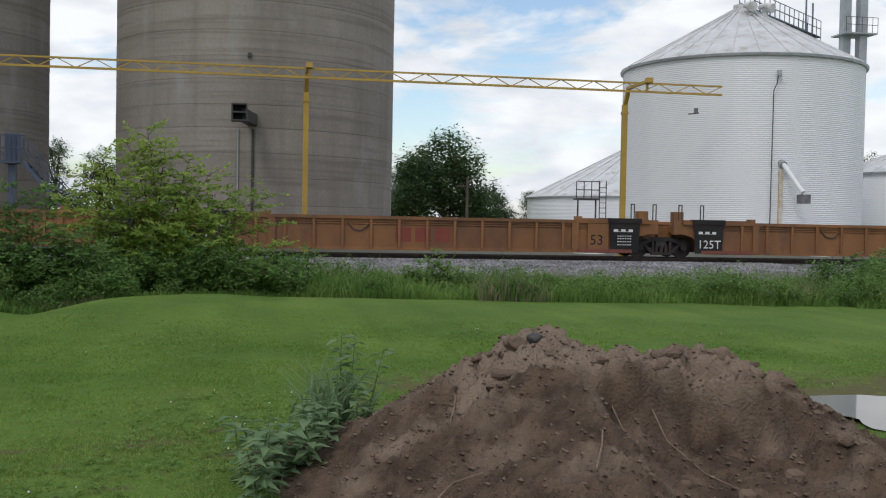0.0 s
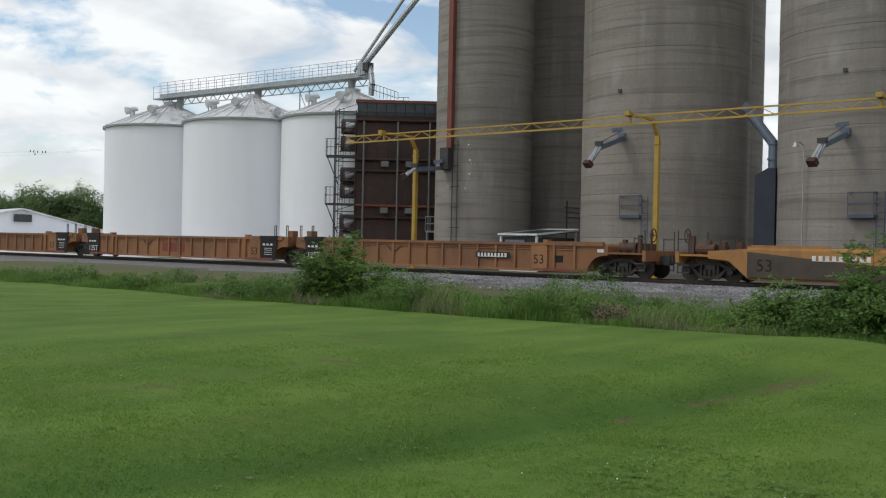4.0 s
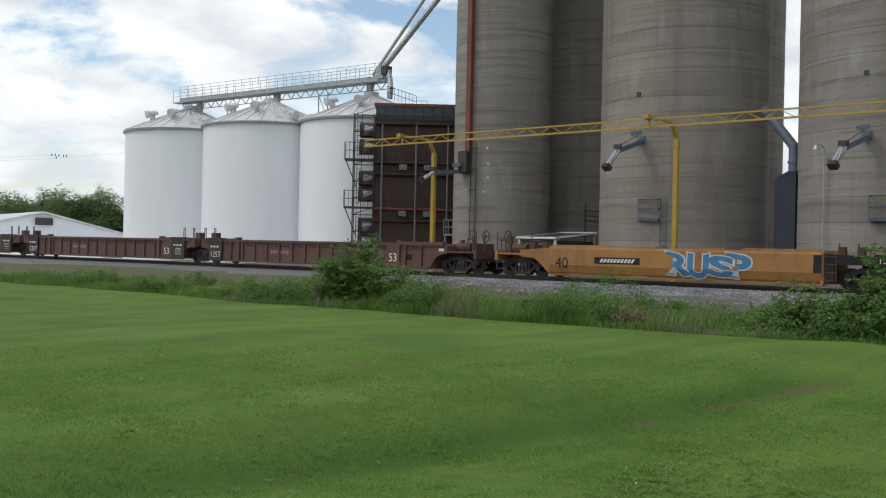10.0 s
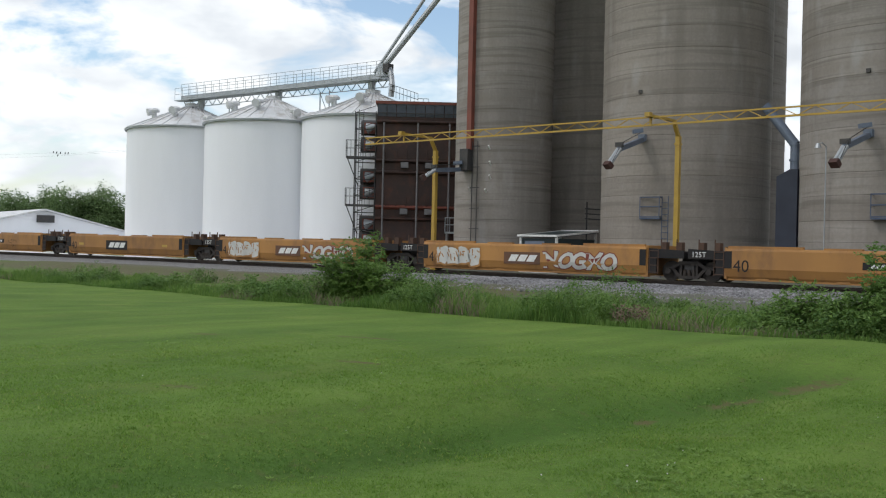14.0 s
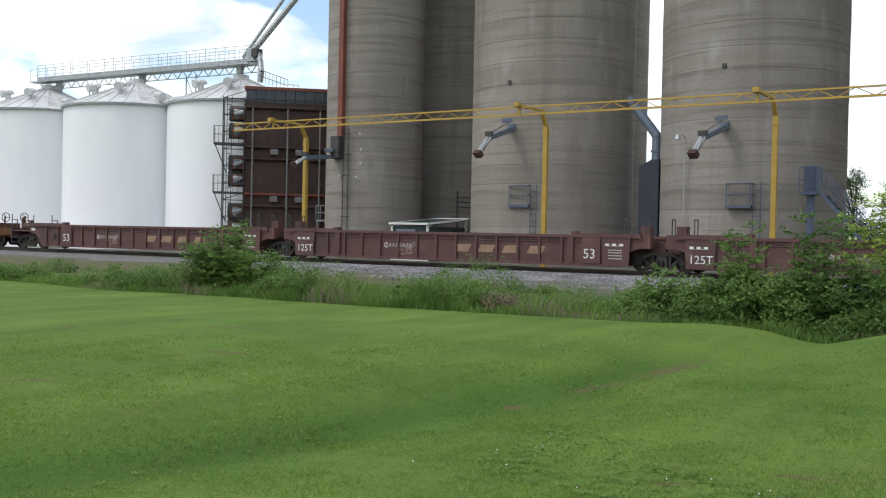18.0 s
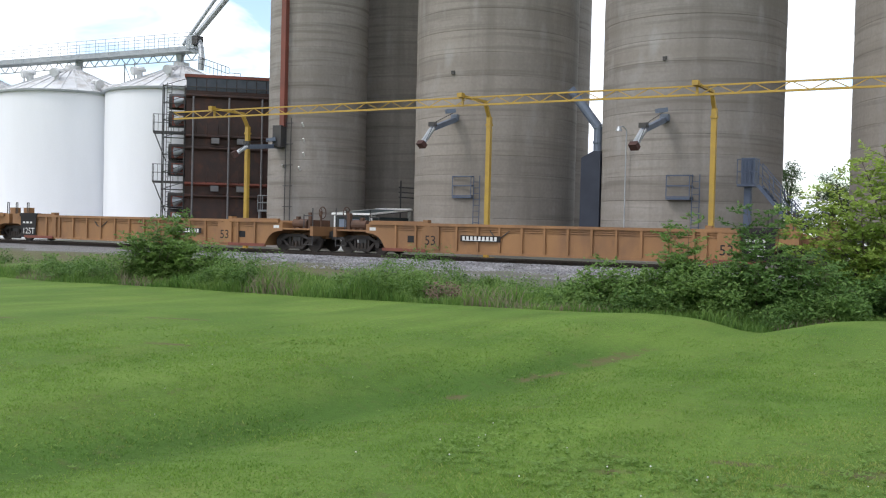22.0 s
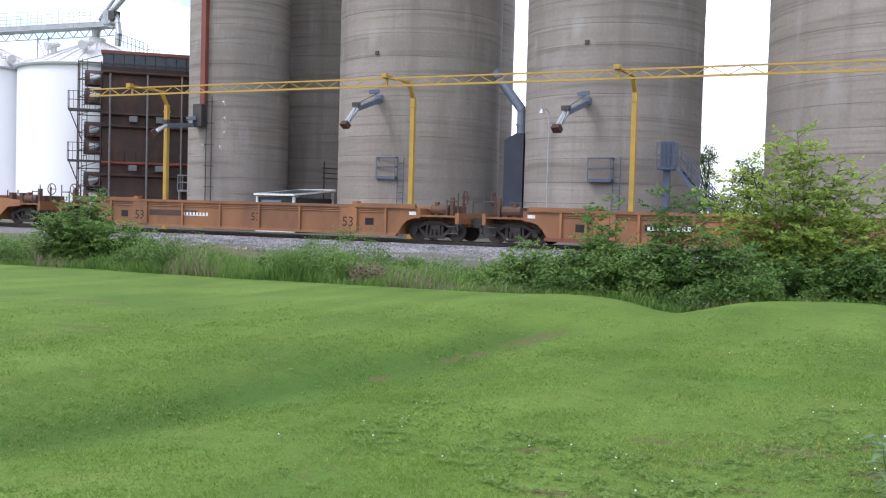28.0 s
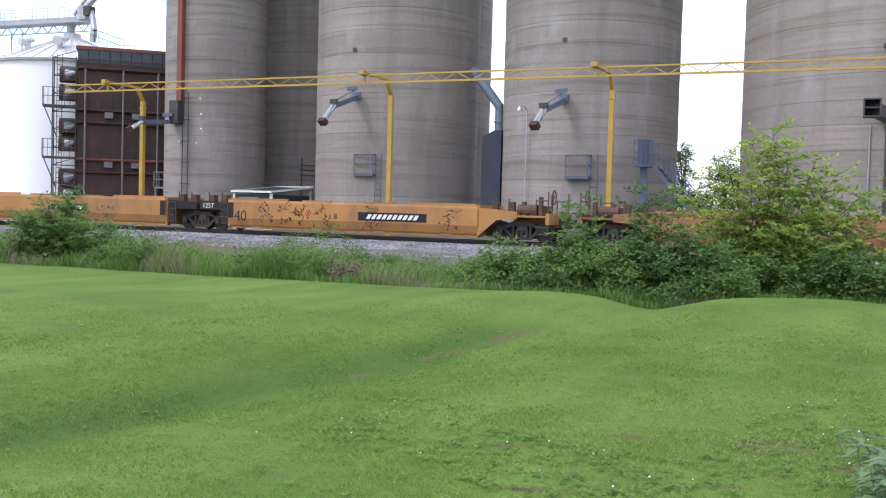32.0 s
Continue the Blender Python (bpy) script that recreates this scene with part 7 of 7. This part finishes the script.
def earth_heap():
    xs, ys = list(np.arange(-0.7, 4.8, 0.021)), list(np.arange(3.7, 8.5, 0.023))
    o = grid_mesh("earth_mound", xs, ys, lambda x, y: mound_z(x, y) + ground_z(x, y), SOIL)
    at = o.data.attributes.new("dry", "FLOAT", "POINT")
    at.data.foreach_set("value", [max(0.0, min(0.85, smooth(0.5, 0.66, mound_h(q.co.x, q.co.y)) * smooth(5.6, 5.85, q.co.y) + 0.9 * noise.noise(q.co * 3) + 0.3 * noise.noise(q.co * 9) - 0.05)) for q in o.data.vertices])
    tagged(o, "tall mound of dry brown earth dumped on the lawn", "mound")
    rnd = random.Random(4)
    v, f = [], []
    for _ in range(11000):
        x, y = rnd.uniform(-0.2, 4.4), rnd.uniform(4.0, 7.0)
        if mound_h(x, y) < 0.02:
            continue
        s = 0.004 + 0.018 * rnd.random() ** 6
        c = Vector((x, y, mound_z(x, y) + ground_z(x, y) + s * 0.2))
        i = len(v)
        for d in ((1, 0, 0), (-1, 0, 0), (0, 1, 0), (0, -1, 0), (0, 0, 1), (0, 0, -1), (0.7, 0.7, 0.3), (-0.7, -0.6, 0.4)):
            v.append(c + Vector((d[0], d[1], d[2] * 0.7)) * s * rnd.uniform(0.8, 1.15))
        f += [(i + q[0], i + q[1], i + q[2]) for q in ((0, 6, 4), (6, 2, 4), (2, 1, 4), (1, 7, 4), (7, 3, 4), (3, 0, 4), (6, 0, 5), (2, 6, 5), (1, 2, 5), (7, 1, 5), (3, 7, 5), (0, 3, 5))]
    tagged(raw_part("clods", v, f, CLOD), "small clods and pebbles lying on the earth heap", "clods", kind="stuff")
    for k, (x, y, s) in enumerate(((1.55, 6.15, 0.08), (1.72, 6.3, 0.055), (1.95, 6.3, 0.045), (2.98, 6.25, 0.095), (1.38, 6.0, 0.06), (2.5, 4.9, 0.05), (2.9, 5.1, 0.06), (2.3, 6.3, 0.06), (3.4, 6.2, 0.07), (0.95, 4.75, 0.08), (3.3, 5.3, 0.06), (2.6, 4.75, 0.07), (2.2, 5.0, 0.035), (0.75, 4.9, 0.05))):
        bm = bm_new()
        bmesh.ops.create_icosphere(bm, subdivisions=3, radius=s)
        for q in bm.verts:
            q.co *= 1 + 0.4 * noise.noise(q.co * 12 + Vector((k, 0, 0))) + 0.15 * noise.noise(q.co * 40 + Vector((k, 0, 0)))
            q.co.z *= 0.75
        t = obj("clod", bm, CRUST if k != 1 else STEEL_DARK, smooth=k == 1)
        t.location = (x, y, mound_z(x, y) + ground_z(x, y) + s * 0.12)
        tagged(t, "rounded lump of dry earth on the heap" if k != 1 else "dark stone on top of the earth heap", "clod", "clods of earth")
    # plates of dried crust over the top and out over the hollow
    for k in range(26):
        if k < 10:
            x, y = 1.5 + 1.9 * k / 9 + rnd.gauss(0, 0.05), 5.84 + rnd.gauss(0, 0.04)
        else:
            x, y = rnd.uniform(1.25, 3.4), rnd.uniform(5.8, 6.35)
        w, h = rnd.uniform(0.05, 0.13), rnd.uniform(0.015, 0.026)
        bm, n = bm_new(), 11
        loop = []
        for j in range(n):
            a, q = j * math.tau / n, rnd.uniform(0.7, 1.15)
            loop.append((w * q * math.cos(a), 0.65 * w * q * math.sin(a)))
        rings = [[bm.verts.new((a * g, b * g, z + 0.008 * rnd.gauss(0, 1))) for a, b in loop] for g, z in ((0.75, -h), (1.0, -h * 0.3), (0.95, h * 0.35), (0.6, h * 0.6))]
        for lo, hi in zip(rings, rings[1:]):
            for j in range(n):
                bm.faces.new((lo[j], lo[(j + 1) % n], hi[(j + 1) % n], hi[j]))
        for ring, z in ((rings[0][::-1], -h), (rings[-1], h * 0.7)):
            c = bm.verts.new((0, 0, z))
            for j in range(n):
                bm.faces.new((ring[j], ring[(j + 1) % n], c))
        t = obj("crust_plate", bm, CRUST)
        t.matrix_world = pose(x, y, mound_z(x, y) + ground_z(x, y) + (-0.004 if k < 10 else -0.008), rnd.gauss(4, 6), rnd.gauss(0, 8), rnd.uniform(-40, 40))
        tagged(t, "cracked plate of pale dried crust on the heap", "soil crust", "crust plates of the heap")
    for k, pts in enumerate((((1.98, 5.85), (2.0, 5.6), (2.02, 5.3), (2.03, 5.1)), ((2.2, 5.85), (2.3, 5.5), (2.4, 5.2), (2.52, 4.9), (2.55, 4.7)), ((2.45, 6.0), (2.55, 5.95), (2.65, 6.0), (2.78, 6.02)), ((1.15, 6.05), (1.1, 5.85), (1.05, 5.7)), ((1.75, 5.05), (1.68, 4.85), (1.6, 4.7)), ((0.85, 5.0), (0.95, 5.05), (1.1, 5.0)), ((2.3, 4.9), (2.25, 4.75), (2.2, 4.65)), ((1.6, 5.9), (1.57, 5.75), (1.56, 5.65)))):
        bm = bm_new()
        p = [(x, y, mound_z(x, y) + ground_z(x, y) + 0.018 + 0.012 * (j % 2)) for j, (x, y) in enumerate(pts)]
        for j, (a, b) in enumerate(zip(p, p[1:])):
            rod(bm, a, b, 0.0055 - 0.0010 * j, 6, 0.0045 - 0.0010 * j)
        tagged(obj("root", bm, ROOT), "thin pale root sticking out of the earth heap", "root", "roots")
    # leafy weeds at its foot
    for k in range(30):
        q = k / 29
        tall = smooth(0.62, 0.8, q)
        x, y = -0.10 + 0.76 * q + rnd.gauss(0, 0.07), 5.65 + 1.7 * q + rnd.gauss(0, 0.15)
        h = rnd.uniform(0.24, 0.46) + 0.42 * tall * rnd.random()
        t = thing("weed", "grey green broad leaved weed at the heap's foot", "weed", "weeds beside the heap", at=(x, y, ground_z(x, y)))
        v, f, bm = [], [], bm_new()
        lean = Vector((rnd.gauss(0, 0.08), rnd.gauss(0, 0.08), h))
        rod(bm, (0, 0, -0.02), lean, 0.006, 5, 0.003)
        part("stem", bm, LEAF_GREY, t)
        for j in range(int(11 + 22 * h)):
            b = j * 2.4 + k
            s = rnd.uniform(0.09, 0.17)
            a = Vector((math.cos(b), math.sin(b), 0.45 - 0.5 * rnd.random()))
            w = Vector((-math.sin(b), math.cos(b), 0)) * s * 0.24
            p = lean * ((j + 2) / (13 + 22 * h))
            i = len(v)
            v += [p, p + a * s * 0.45 + w, p + a * s + Vector((0, 0, -0.3 * s)), p + a * s * 0.45 - w, p + a * s * 0.5 + Vector((0, 0, -0.015))]
            f += [(i, i + 1, i + 4), (i + 1, i + 2, i + 4), (i + 2, i + 3, i + 4), (i + 3, i, i + 4)]
        raw_part("leaves", v, f, LEAF_GREY, t)
    pl = []
    for _ in range(110):
        pl.append((0.42 + rnd.gauss(0, 0.10), 7.15 + rnd.gauss(0, 0.12), rnd.uniform(0.3, 0.62), rnd.uniform(0.018, 0.034)))
    blades("broad_grass", "broad bladed tall grass beside the earth heap", [(a, b, ground_z(a, b), c, d) for a, b, c, d in pl], LEAF_GREY, lean=0.6)
    # puddle
    bm = bm_new()
    pts = []
    for k in range(40):
        a = k * math.tau / 40
        r = 1 + 0.16 * math.sin(3 * a + 1) + 0.08 * math.sin(7 * a)
        pts.append(bm.verts.new((6.0 + 1.3 * r * math.cos(a), 8.1 + 1.0 * r * math.sin(a), 0)))
    bm.faces.new(pts)
    o = obj("water", bm, WATER)
    o.location.z = ground_z(6.0, 8.1) + 0.05
    tagged(o, "shallow still puddle beside the earth heap", "puddle", kind="structure")


def loose_stones():
    """Crushed stone on the near slope of the ballast."""
    rnd = random.Random(12)
    v, f = [], []
    for _ in range(34000):
        x = rnd.uniform(-34, 20)
        o = -1.2 - 7.0 * rnd.random() ** 1.3
        if x < -20 and o < -3.8 and rnd.random() < 0.6:
            continue
        y = track_y(x) + 0.75 + o
        z = 0.14 if o > -1.9 else 0.14 - 0.08 * (-1.9 - o) / 1.1 if o > -3 else 0.06 - 0.08 * (-3 - o) / 2.2 if o > -5.2 else -0.02 - 0.08 * (-5.2 - o) / 4.2
        s = rnd.uniform(0.028, 0.068)
        c = Vector((x, y, z + s * 0.3))
        i = len(v)
        q = [c + Vector((rnd.uniform(-1, 1), rnd.uniform(-1, 1), rnd.uniform(-1, 1))).normalized() * s for _ in range(2)]
        a = q[0] - c
        b = a.cross(Vector((rnd.uniform(-1, 1), rnd.uniform(-1, 1), rnd.uniform(-1, 1)))).normalized() * s * rnd.uniform(0.6, 1)
        n = a.cross(b).normalized() * s * rnd.uniform(0.5, 0.9)
        v += [c + a, c + b, c - a, c - b, c + n, c - n]
        f += [(i, i + 1, i + 4), (i + 1, i + 2, i + 4), (i + 2, i + 3, i + 4), (i + 3, i, i + 4), (i + 1, i, i + 5), (i + 2, i + 1, i + 5), (i + 3, i + 2, i + 5), (i, i + 3, i + 5)]
    tagged(raw_part("ballast_stones", v, f, STONE_LOOSE), "loose grey crushed stone on the ballast slope", "stones", kind="stuff")


loose_stones()
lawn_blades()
earth_heap()


motions()
